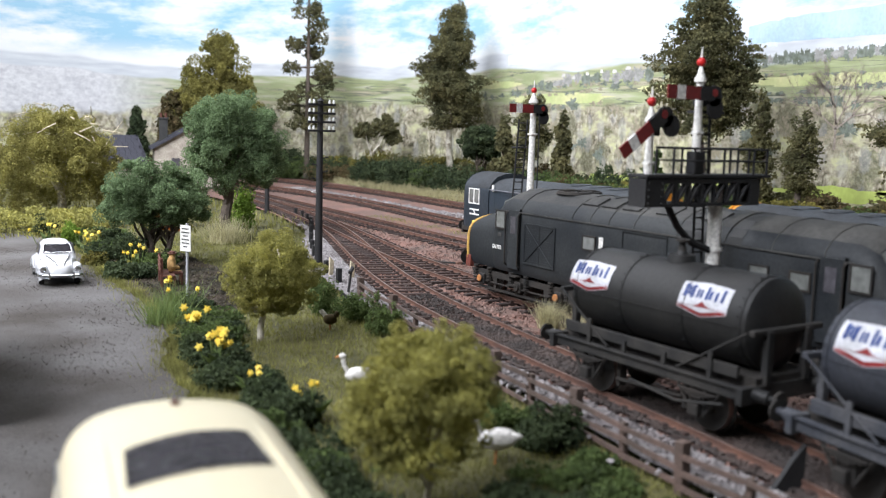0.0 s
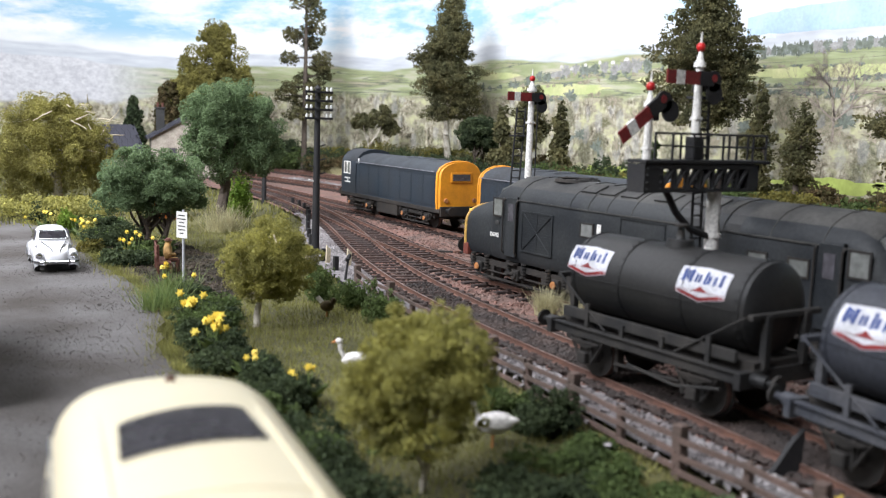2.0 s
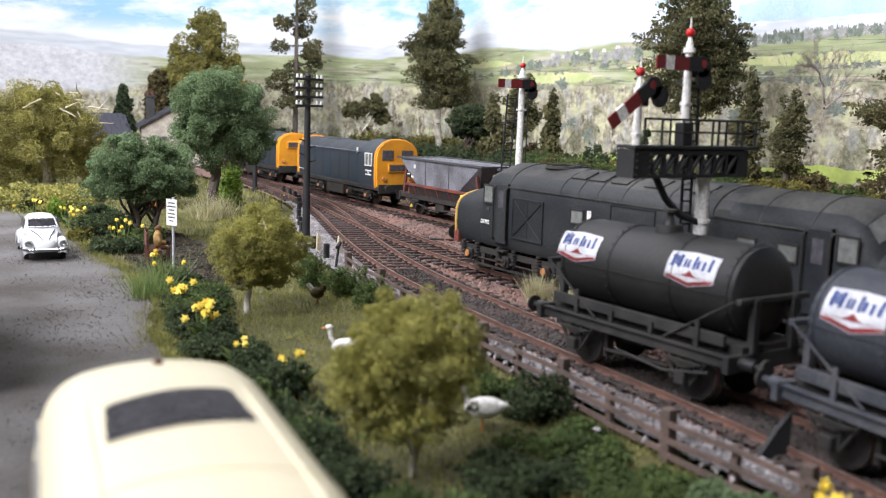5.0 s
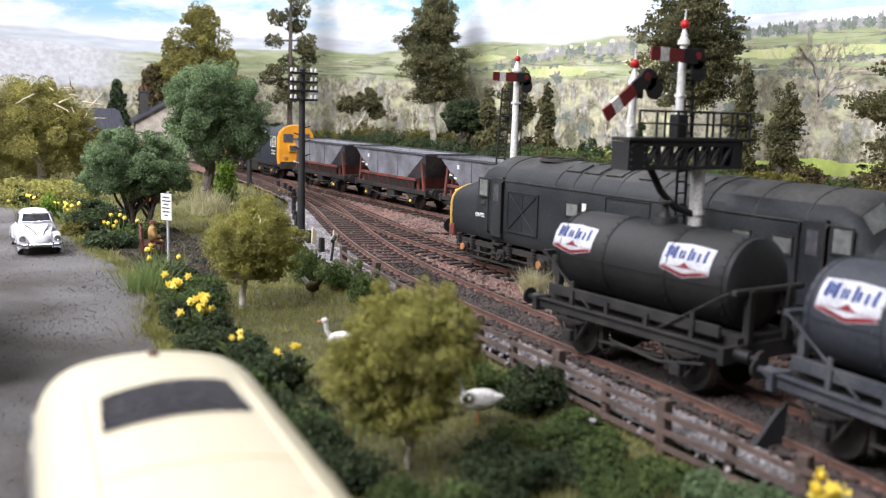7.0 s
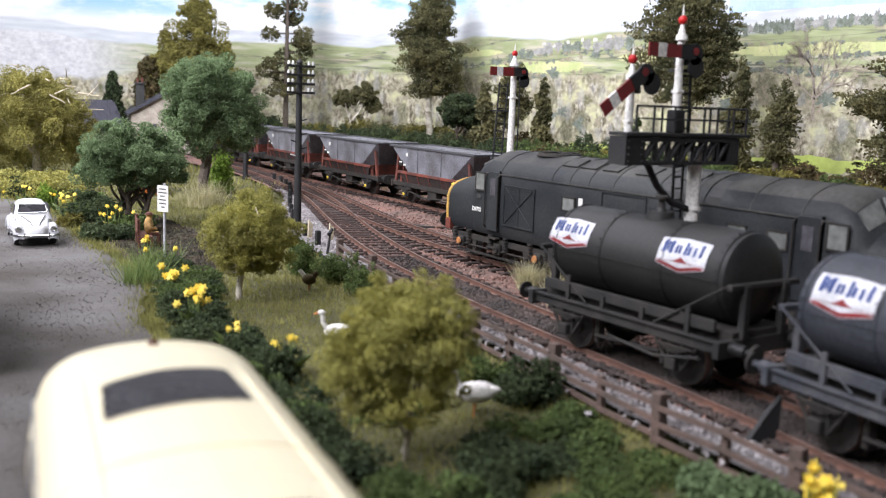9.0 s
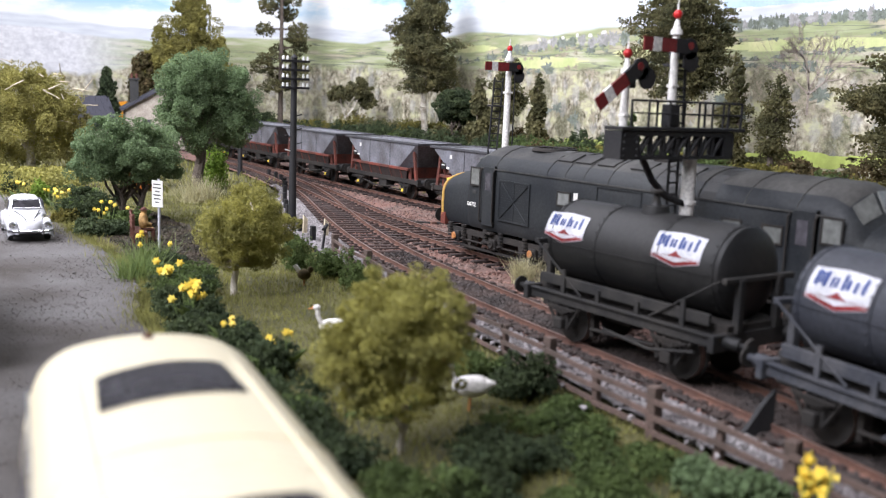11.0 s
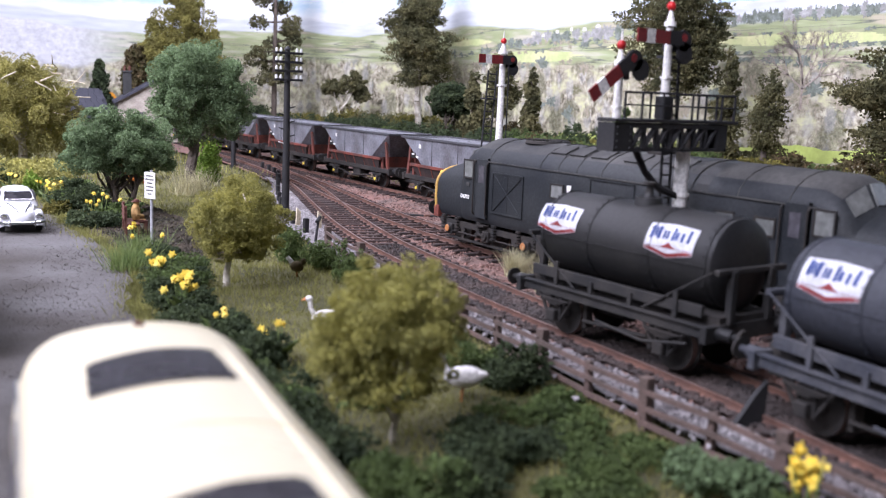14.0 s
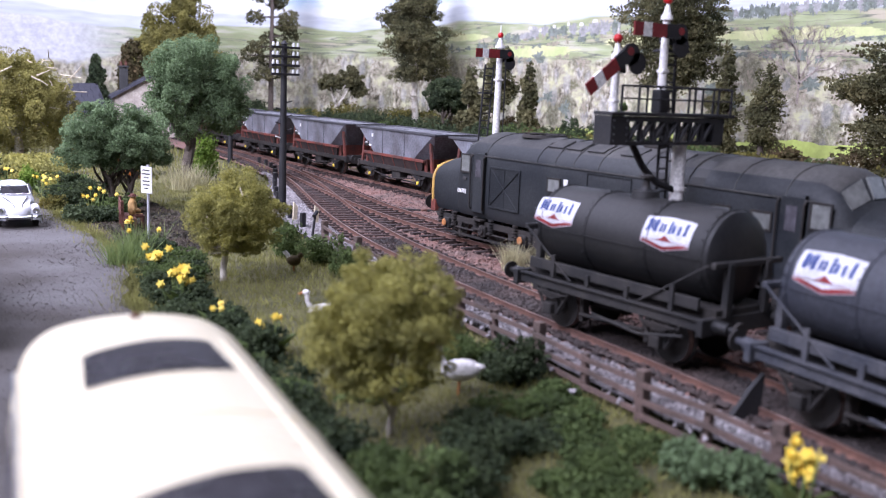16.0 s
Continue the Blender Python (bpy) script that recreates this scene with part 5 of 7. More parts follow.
# ---- trees ----
def limb(bm, a, b, r0, r1, seed, bends=3):
    rng = random.Random(seed)
    a, b = Vector(a), Vector(b)
    pts = [a] + [a.lerp(b, i / bends) + Vector((rng.uniform(-1, 1), rng.uniform(-1, 1), 0)) * (b - a).length * 0.06 for i in range(1, bends)] + [b]
    for i in range(bends):
        f0, f1 = r0 + (r1 - r0) * i / bends, r0 + (r1 - r0) * (i + 1) / bends
        rod(bm, pts[i], pts[i + 1], f0, f1, 9)
    return pts


def tree(label, at, height, blobs, leaf, count, size, seed, bark="bark", trunks=1, radius=0.16, crown_base=0.35, twigs=0, inner=0.6, rough=0.34, name="tree", category="tree"):
    t = thing(name, label, category, at)
    rng = random.Random(seed)
    bm = B()
    for k in range(trunks):
        a = k * 6.28 / max(1, trunks) + 0.6
        foot = (0.0, 0.0, -0.25) if trunks == 1 else (math.cos(a) * 0.12, math.sin(a) * 0.12, -0.25)
        top = (math.cos(a) * 0.35 * height * (trunks > 1), math.sin(a) * 0.3 * height * (trunks > 1), height * (0.85 if trunks == 1 else 0.6))
        pts = limb(bm, foot, top, radius, radius * 0.35, seed + k, 4)
        for j in range(5):
            b = blobs[rng.randrange(len(blobs))]
            st = pts[1].lerp(pts[-1], rng.uniform(0.1, 0.8))
            limb(bm, st, (b[0] + rng.uniform(-0.4, 0.4) * b[3], b[1] + rng.uniform(-0.4, 0.4) * b[4], b[2] + rng.uniform(-0.2, 0.5) * b[5]), radius * 0.4, radius * 0.12, seed + 9 * j + k, 3)
    part("trunk", bm, bark, t, smooth=True)
    v, f = leaves(blobs, count, size, seed, inner=inner, rough=rough)
    soup("crown", v, f, leaf, t)
    if twigs:
        for j in range(twigs):
            bm = B()
            b = blobs[rng.randrange(len(blobs))]
            d = Vector((rng.uniform(-1, 1), rng.uniform(-1.2, 0.2), rng.uniform(-0.2, 1))).normalized()
            p = Vector(b[:3]) + Vector((d.x * b[3], d.y * b[4], d.z * b[5])) * 1.06
            q = p + Vector((rng.uniform(-1, 1), rng.uniform(-1, 0.2), rng.uniform(-0.5, 1))) * 0.35 * b[3]
            limb(bm, p, q, 0.03 * b[3] / 2, 0.012 * b[3] / 2, seed + j, 4)
            part("bare_twig", bm, "twig", t, "pale bare twig")
    return t


# the garden and yard
tree("small soft olive-green tree beside the fence", (-10.35, -6.4, -0.45), 1.6, [(-0.1, 0, 2.0, 1.05, 1.0, 0.85), (-0.75, 0.1, 1.7, 0.62, 0.6, 0.7), (0.62, 0, 1.95, 0.6, 0.55, 0.62), (-0.1, -0.3, 1.3, 0.85, 0.65, 0.6), (0.35, 0.1, 2.45, 0.6, 0.6, 0.5), (-0.6, 0, 1.2, 0.5, 0.5, 0.45)], "leaf_olive", 56000, 0.024, 11, "pale_bark", 1, 0.07, inner=0.12, rough=0.5)
tree("small round olive-green tree on a grass verge", (-8.5, 5.7, -0.35), 2.2, [(0.4, 0, 1.9, 1.15, 1.1, 1.0), (0.9, 0.2, 1.5, 0.8, 0.8, 0.8), (-0.15, 0, 1.6, 0.8, 0.8, 0.8), (0.3, -0.2, 1.15, 0.8, 0.7, 0.5)], "leaf_olive", 70000, 0.024, 12, "pale_bark", 1, 0.11, inner=0.2, rough=0.46, twigs=5)
tree("spreading blue-green apple tree with several stems", (-7.2, 20.8, -0.4), 2.6, [(-0.3, 0, 3.05, 1.8, 1.7, 1.2), (1.1, 0.3, 2.7, 1.4, 1.3, 1.15), (-1.2, 0, 2.65, 1.3, 1.2, 1.1), (0.1, -0.3, 2.5, 1.5, 1.3, 1.0)], "leaf_green", 90000, 0.034, 13, "bark", 4, 0.16, inner=0.45)
tree("tall round blue-green tree on a dark trunk", (-1.7, 28.1, -0.4), 5.5, [(0.4, 0, 4.95, 2.45, 2.2, 2.5), (0.35, 0, 6.0, 1.85, 1.7, 1.6), (-0.65, 0, 4.3, 1.7, 1.6, 1.6), (1.45, 0, 4.3, 1.6, 1.5, 1.6)], "leaf_green", 110000, 0.042, 14, "bark", 1, 0.34, inner=0.45)
tree("broad olive tree with pale bare branches", (-8.3, 38.0, -0.2), 5.0, [(0, 0, 3.3, 3.0, 3.0, 2.9), (-2.0, 0, 2.5, 2.0, 2.2, 2.3), (2.0, 0, 2.5, 1.7, 2.0, 2.2), (-0.2, -0.6, 4.7, 2.2, 2.0, 1.7), (1.2, -0.5, 3.6, 1.9, 1.8, 1.7)], "leaf_moss", 140000, 0.04, 15, "pale_bark", 1, 0.3, inner=0.45, twigs=30)
tree("tall dark olive tree against the backdrop", (14.3, 78, 0.3), 11, [(0, 0, 9.5, 3.4, 3, 3.6), (-1.5, 0, 6.5, 3.0, 3, 3.4), (1.6, 0, 7.0, 2.8, 2.6, 3.2), (0.2, 0, 12.2, 1.9, 1.8, 2.0)], "leaf_moss", 60000, 0.1, 16, "bark", 1, 0.4, inner=0.5)
tree("small dark bush tree behind the cottage", (9.9, 78, 0.5), 5, [(0, 0, 5.2, 1.7, 1.6, 2.4), (-0.8, 0, 4.2, 1.2, 1.2, 2.0)], "leaf_brown", 5000, 0.2, 17)
tree("slim dark conifer near the cottage", (6.0, 78, 0.3), 5.0, [(0, 0, 2.8, 1.1, 1.1, 2.4), (0, 0, 4.4, 0.7, 0.7, 1.4), (0, 0, 5.6, 0.4, 0.4, 0.9)], "leaf_dark", 5000, 0.18, 18)


def pine(label, at, height, seed, tiers, leaf="leaf_conifer", first=0.3, reach=0.17):
    """A tall open tree with ragged tiers of foliage on bare limbs."""
    t = thing("pine_tree", label, "tree", at)
    rng = random.Random(seed)
    bm = rod(B(), (0, 0, -0.3), (0.1, 0, height), 0.32, 0.08, 12)
    blobs = []
    for k in range(tiers):
        z = height * (first + (1 - first) * k / tiers)
        r = height * reach * (1.15 - 0.7 * k / tiers)
        for j in range(2):
            a = rng.uniform(0, 6.28)
            e = (math.cos(a) * r, math.sin(a) * r * 0.7, z + rng.uniform(-0.2, 0.7))
            limb(bm, (0, 0, z), e, 0.1, 0.04, seed + k * 7 + j, 2)
            blobs.append((e[0] * 0.85, e[1] * 0.85, e[2], r * 0.5, r * 0.5, height * 0.035))
    part("trunk", bm, "bark", t, smooth=True)
    v, f = leaves(blobs, 16000, 0.11, seed, inner=0.1, rough=0.5)
    soup("crown", v, f, leaf, t)
    return t


pine("tall ragged pine with open branches", (22.4, 74, 0.2), 21, 21, 16, first=0.25, reach=0.11)


def column_tree(label, at, height, width, leaf, seed, base=0.25, count=9000, size=0.2, bark="bark", radius=0.22):
    """An upright tree: stacked, uneven clumps."""
    rng = random.Random(seed)
    blobs = []
    n = 15
    for k in range(n):
        u = k / (n - 1)
        w = width * (0.62 + 0.5 * math.sin(math.pi * min(1, 0.15 + u * 0.8))) * (1 - 0.45 * u * u)
        w *= 0.84
        for j in range(3):
            blobs.append((rng.uniform(-0.36, 0.36) * w, rng.uniform(-0.36, 0.36) * w, height * (base + (1 - base) * (0.05 + 0.88 * u)) + rng.uniform(-0.3, 0.3), w * rng.uniform(0.24, 0.42), w * rng.uniform(0.24, 0.42), height * rng.uniform(0.045, 0.08)))
    return tree(label, at, height, blobs, leaf, count, size, seed, bark, 1, radius, inner=0.2, rough=0.34)


column_tree("tall dense conifer on a pale bare trunk", (28.6, 55.3, 1.0), 15.5, 6.4, "leaf_conifer", 31, 0.3, 70000, 0.08, "pale_bark", 0.34)
column_tree("very tall dense dark conifer by the backdrop", (27.6, 23.8, 1.0), 14.5, 5.6, "leaf_conifer", 32, 0.33, 55000, 0.08)
column_tree("young upright green conifer on the bank", (27.5, 19.4, 1.0), 7.3, 1.8, "leaf_conifer", 33, 0.08, 9000, 0.08)
column_tree("young dark conifer on a thin stem", (27.5, 16.6, 0.9), 6.1, 2.3, "leaf_conifer", 34, 0.25, 7000, 0.075)
column_tree("slim brownish conifer on the bank", (27.5, 45.4, 1.0), 5.6, 2.0, "leaf_conifer", 35, 0.12, 4500, 0.15)
column_tree("slim dark conifer on the bank", (27.5, 38, 1.0), 6.0, 1.6, "leaf_conifer", 36, 0.05, 4500, 0.14)
column_tree("shaggy conifer behind the signal post", (27.5, 41.6, 1.0), 7.4, 3.0, "leaf_conifer", 39, 0.35, 9000, 0.1)
column_tree("broad brown conifer at the end of the bank", (27.0, 8.0, 0.4), 10.2, 6.6, "leaf_conifer", 37, 0.02, 40000, 0.09)
column_tree("young green tree by the tall conifer", (27.0, 27.6, 0.9), 3.4, 1.5, "leaf_mid", 38, 0.1, 4000, 0.12)
tree("small round green tree on a forked stem", (27.6, 49, 1.0), 3.2, [(0, 0, 3.4, 2.0, 1.8, 1.4), (0.8, 0, 3.0, 1.2, 1.2, 1.0), (-0.8, 0, 3.1, 1.2, 1.2, 1.0)], "leaf_dark", 20000, 0.09, 41, "bark", 2, 0.18)
tree("leaning half-bare tree with a pale trunk", (28.0, 69, 1.0), 4.5, [(-1.3, 0, 4.0, 1.2, 1.1, 0.8), (1.0, 0, 4.6, 1.3, 1.1, 1.1), (2.0, 0, 3.4, 1.0, 0.9, 0.8)], "leaf_conifer", 7000, 0.11, 42, "pale_bark", 2, 0.2)
column_tree("dark tree at the far end of the yard", (-19.5, 70, 0.0), 11, 4.6, "leaf_dark", 43, 0.05, 9000, 0.22)
tree("bright lime-green bush tree at the yard's end", (-17.5, 52, 0.0), 4, [(0, 0, 3.2, 2.6, 2.2, 2.6), (-2, 0, 2.2, 2.2, 2, 2.2)], "leaf_lime", 9000, 0.16, 44, "bark", 2, 0.2)
tree("mid-green bush tree at the yard's end", (-16.5, 58, 0.0), 5, [(0, 0, 4.6, 2.6, 2.2, 2.2), (2, 0, 3.4, 2.0, 2, 2.0)], "leaf_mid", 7000, 0.17, 45, "bark", 2, 0.2)


# ---- bushes: clumps of leaf flakes that sit on the ground ----
def bush(label, at, w, h, leaf, seed, count=1800, size=0.09, d=None, name="bush"):
    rng = random.Random(seed)
    d = d or w
    blobs = [(rng.uniform(-0.35, 0.35) * w, rng.uniform(-0.35, 0.35) * d, h * rng.uniform(0.15, 0.55), w * rng.uniform(0.25, 0.4), d * rng.uniform(0.25, 0.4), h * rng.uniform(0.3, 0.48)) for _ in range(5)]
    v, f = leaves(blobs, int(count * 2.6), size * 0.58, seed, inner=0.2, rough=0.42)
    ob = soup(name, v, f, leaf)
    ob.matrix_basis = pose(at[0] * K, at[1] * K, (at[2] if len(at) > 2 else rise(at[0], at[1])) * K)
    return tagged(ob, label, "bush", "bushes of the layout")


rb = random.Random(77)
daffodils_at = []
for i in range(24):  # scrub bank behind the back line
    y = 4 + i * 3.6
    x = 25.2 + rb.uniform(-0.8, 1.2) if y < 62 else 25.5 - (y - 62) * 0.25
    leaf = rb.choice(["leaf_dark", "leaf_mid", "leaf_gorse", "leaf_dark", "leaf_brown"])
    bush({"leaf_dark": "dark green scrub on the bank", "leaf_mid": "green scrub on the bank", "leaf_gorse": "yellowish gorse scrub on the bank", "leaf_brown": "brown dead scrub on the bank"}[leaf], (x, y, 0.1), rb.uniform(4.0, 5.5), rb.uniform(1.9, 2.9), leaf, 100 + i, 2200, 0.15)
for i in range(22):
    y = 3 + i * 3.9
    x = 28.6 + rb.uniform(-0.6, 1.4) if y < 66 else 29 - (y - 66) * 0.5
    leaf = rb.choice(["leaf_dark", "leaf_brown", "leaf_gorse", "leaf_conifer"])
    bush("ragged brown and green scrub before the backdrop", (x, y, 0.7), rb.uniform(3.4, 5.0), rb.uniform(1.8, 3.0), leaf, 150 + i, 1500, 0.17)
for i in range(16):  # far scrub below the left backdrop
    x = 22 - i * 3.2
    bush("dark scrub along the foot of the backdrop", (x, 88 - max(0, x - 8) * 0.5, 0.4), 5.0, rb.uniform(1.8, 3.2), rb.choice(["leaf_dark", "leaf_mid", "leaf_brown"]), 190 + i, 1300, 0.2)
# dark hedge plants along the yard edge
for i in range(26):
    y = -9.5 + i * 0.95
    x = lerp_path(YARD_EDGE, y) + rb.uniform(0.7, 1.5)
    if (5 < y < 7.5 and x > -9.2) or 10.5 < y < 17:
        continue
    bush("dark leafy garden plant by the yard edge", (x, y, -0.42), rb.uniform(1.0, 1.7), rb.uniform(0.5, 0.95), rb.choice(["leaf_dark", "leaf_dark", "leaf_mid"]), 220 + i, 1800, 0.06)
for i in range(9):
    y = 17 + i * 1.9
    bush("mixed garden bush at the edge of the yard", (lerp_path(YARD_EDGE, y) + rb.uniform(0.8, 2.2), y, -0.4), rb.uniform(1.6, 2.4), rb.uniform(0.7, 1.3), rb.choice(["leaf_dark", "leaf_mid", "leaf_dark"]), 260 + i, 1600, 0.09)
for at, w, h, leaf in (((-6.9, -3.6), 1.1, 0.8, "leaf_mid"), ((-6.75, -4.9), 0.95, 0.85, "leaf_dark"), ((-7.2, -5.0), 1.0, 0.75, "leaf_dark"), ((-7.3, -7.2), 1.3, 0.4, "leaf_mid"), ((-7.9, -8.0), 1.0, 0.35, "leaf_mid"), ((-6.85, -6.3), 0.9, 0.45, "leaf_mid"), ((-7.35, -10.0), 0.8, 0.7, "leaf_green"), ((-7.2, -10.8), 0.7, 0.75, "leaf_green"), ((-5.0, 5.0), 1.1, 1.0, "leaf_mid"), ((-4.9, 6.8), 1.2, 1.1, "leaf_mid"), ((-5.3, 8.3), 1.1, 1.3, "leaf_mid"), ((-9.4, -7.6), 1.5, 0.6, "leaf_dark"), ((-10.4, -8.6), 1.4, 0.7, "leaf_dark"), ((-9.0, -9.4), 1.3, 0.4, "leaf_mid"), ((-6.5, 0.4), 1.0, 0.5, "leaf_olive"), ((-7.9, -6.6), 1.4, 0.45, "leaf_mid"), ((-8.4, -7.4), 1.5, 0.3, "leaf_dark"), ((-7.1, -8.7), 1.2, 0.35, "leaf_mid"), ((-8.2, -9.2), 1.4, 0.4, "leaf_mid"), ((-9.6, -4.6), 1.3, 0.4, "leaf_mid"), ((-6.9, -2.2), 0.9, 0.35, "leaf_mid")):
    bush("low leafy bush by the lineside fence", (at[0], at[1], -0.45), w, h, leaf, int(1000 + at[1] * 37), 2200, 0.055)
for x, y, h, leaf in ((-9.6, 27.2, 1.3, "leaf_lime"), (-8.6, 26.0, 1.0, "leaf_olive"), (-9.9, 20.6, 0.7, "leaf_gorse"), (-9.3, 18.6, 0.6, "leaf_olive"), (-8.9, 22.6, 0.9, "leaf_mid")):
    bush("upright pale leafy plant in the garden border", (x, y, -0.4), 1.0, h, leaf, int(300 + y * 3), 1800, 0.07)
for x, y, k in ((-10.4, 28.0, 1), (-9.0, 24.4, 2), (-8.6, 19.2, 3)):
    daffodils_at.append((x, y, k))
bush("orange flowering shrub behind the garden tree", (-3.5, 33, 0.0), 2.6, 3.4, "leaf_orange", 290, 1500, 0.11)
bush("yellowish shrub by the grass bank", (-6.6, 1.3, -0.4), 0.9, 1.0, "leaf_gorse", 291, 2000, 0.06)
bush("climbing lime-green plant on a post by the line", (0.5, 32.5, -0.4), 1.3, 2.7, "leaf_lime", 292, 1800, 0.1)
bush("olive hedge behind the yard", (-8.5, 33, -0.3), 5, 1.6, "leaf_olive", 293, 3500, 0.11)
bush("olive hedge behind the yard", (-13, 34.5, -0.3), 5, 1.3, "leaf_olive", 294, 3500, 0.11)


# ---- grass ----
def tuft_field(name, label, pick, count, h, material, seed, width=0.02, lean=0.35):
    rng = np.random.default_rng(seed)
    p = [pick(rng) for _ in range(count)]
    x, y = np.array([q[0] for q in p]), np.array([q[1] for q in p])
    z = np.array([rise(a, b) for a, b in p]) - 0.03
    v, f = blades(x, y, z, h, seed, width, lean)
    return tagged(soup(name, v, f, material), label, "grass", kind="stuff")


def verge(rng):
    y = rng.uniform(-13, 30)
    a, b = lerp_path(YARD_EDGE, y) - 0.1, lerp_path(FENCE_LINE, y) + 0.15
    x = rng.uniform(a, b)
    if 10 < y < 23.5 and -9.6 < x < -5.0 - 0.12 * abs(y - 15) and rng.random() < 0.9:
        return verge(rng)
    return x, y


tuft_field("verge_grass", "short olive static grass on the verge", verge, 42000, 0.2, "grass", 51, 0.014)
tuft_field("far_grass", "rough grass behind the yard", lambda r: (r.uniform(-40, 5), r.uniform(30, 88)), 16000, 0.45, "grass", 52, 0.05)
tuft_field("bank_grass", "pale dry grass at the foot of the bank", lambda r: (23.0 + abs(r.normal(0, 0.8)), r.uniform(2, 78)), 9000, 0.6, "straw", 53, 0.04)
tuft_field("weed_grass", "green weeds between the back tracks", lambda r: (10.8 + r.normal(0, 0.45), r.uniform(16, 36)), 3500, 0.3, "grass", 54, 0.025)
tuft_field("yard_weeds", "grass growing along the yard edge", lambda r: (lambda y: (lerp_path(YARD_EDGE, y) + r.normal(0.1, 0.3), y))(r.uniform(-6, 30)), 9000, 0.28, "grass", 55, 0.018)


def tuft(label, at, h, seed, material="straw", n=260, spread=0.18):
    rng = np.random.default_rng(seed)
    x, y = rng.normal(0, spread * 0.5, n), rng.normal(0, spread * 0.5, n)
    v, f = blades(x, y, np.zeros(n), h, seed, 0.018, 0.4)
    ob = soup("grass_tuft", v, f, material)
    ob.matrix_basis = pose(at[0] * K, at[1] * K, at[2] * K)
    return tagged(ob, label, "grass tuft", "dry grass tufts")


tuft("pale dry grass tuft beside the track", (-0.6, 3.1, -0.26), 0.8, 61, n=420, spread=0.24)
tuft("pale dry grass tuft near the tank wagon", (-1.2, 1.0, -0.26), 0.9, 62, n=420, spread=0.24)
tuft("pale long grass tuft under the tall tree", (-2.4, 26.6, -0.4), 1.3, 63, n=400, spread=0.8)
tuft("long green grass tuft by the yard", (-9.6, 10.0, -0.4), 1.0, 64, "stem", 300, 0.6)
tuft("long green grass tuft by the yard", (-10.4, 8.6, -0.4), 0.9, 65, "stem", 300, 0.5)


# ---- flowers ----
def daffodils(label, at, n, h, spread, seed, size=0.11):
    t = thing("daffodil_clump", label, "flowers", at, group="daffodil clumps")
    rng = random.Random(seed)
    for k in range(n):
        x, y, z = rng.gauss(0, spread), rng.gauss(0, spread), h * rng.uniform(0.7, 1.15)
        part("stem", rod(B(), (x * 0.5, y * 0.5, -0.1), (x, y, z), 0.02, 0.014, 5), "stem", t)
        bm = B()
        d = Vector((rng.uniform(-1, 0.6), rng.uniform(-1.3, -0.2), rng.uniform(0, 0.6))).normalized()
        q = d.to_track_quat("Z", "Y").to_matrix()
        for j in range(6):
            a = j * 1.047
            c = Vector((math.cos(a), math.sin(a), 0))
            w = Vector((-math.sin(a), math.cos(a), 0))
            pts = [Vector((0, 0, 0)), c * size * 0.5 + w * size * 0.3, c * size, c * size * 0.5 - w * size * 0.3]
            slab(bm, [Vector((x, y, z)) + q @ p for p in pts], q @ Vector((0, 0, 0.015)))
        rod(bm, Vector((x, y, z)), Vector((x, y, z)) + d * size * 0.7, size * 0.3, size * 0.42, 8)
        part("flower", bm, "petal", t)
    for k in range(5):
        a = rng.uniform(0, 6.28)
        c = Vector((math.cos(a), math.sin(a), 0))
        w = Vector((-c.y, c.x, 0)) * 0.12
        hh = h * rng.uniform(0.35, 0.7)
        part("leaf", slab(B(), [Vector((0, 0, -0.1)), c * 0.2 + w + Vector((0, 0, hh * 0.7)), c * 0.42 + Vector((0, 0, hh)), c * 0.2 - w + Vector((0, 0, hh * 0.7))], (0, 0, 0.015)), "stem", t)
    return t


daffodils("tall yellow daffodils in a dark hedge", (-10.2, 6.4, -0.4), 10, 0.85, 0.14, 71, 0.125)
daffodils("tall yellow daffodils in a dark hedge", (-10.6, 3.0, -0.4), 13, 0.82, 0.16, 72, 0.12)
daffodils("yellow irises by the bench", (-9.7, 9.8, -0.4), 5, 1.1, 0.3, 73, 0.1)
daffodils("small yellow daffodils among garden plants", (-10.6, 0.6, -0.4), 3, 0.7, 0.1, 74, 0.09)
for x, y, k in daffodils_at:
    daffodils("yellow flowers among the border plants", (x, y, -0.4), 4, 0.95, 0.3, 90 + k, 0.1)
daffodils("yellow daffodils near the fence end", (-7.42, -11.75, -0.25), 12, 0.8, 0.15, 75, 0.125)
for k, (x, y) in enumerate(((-9.3, 26), (-8.6, 19.2), (-10.2, -1.6))):
    daffodils("yellow flowers in the garden border", (x, y, -0.35), 4, 0.7, 0.25, 80 + k, 0.1)


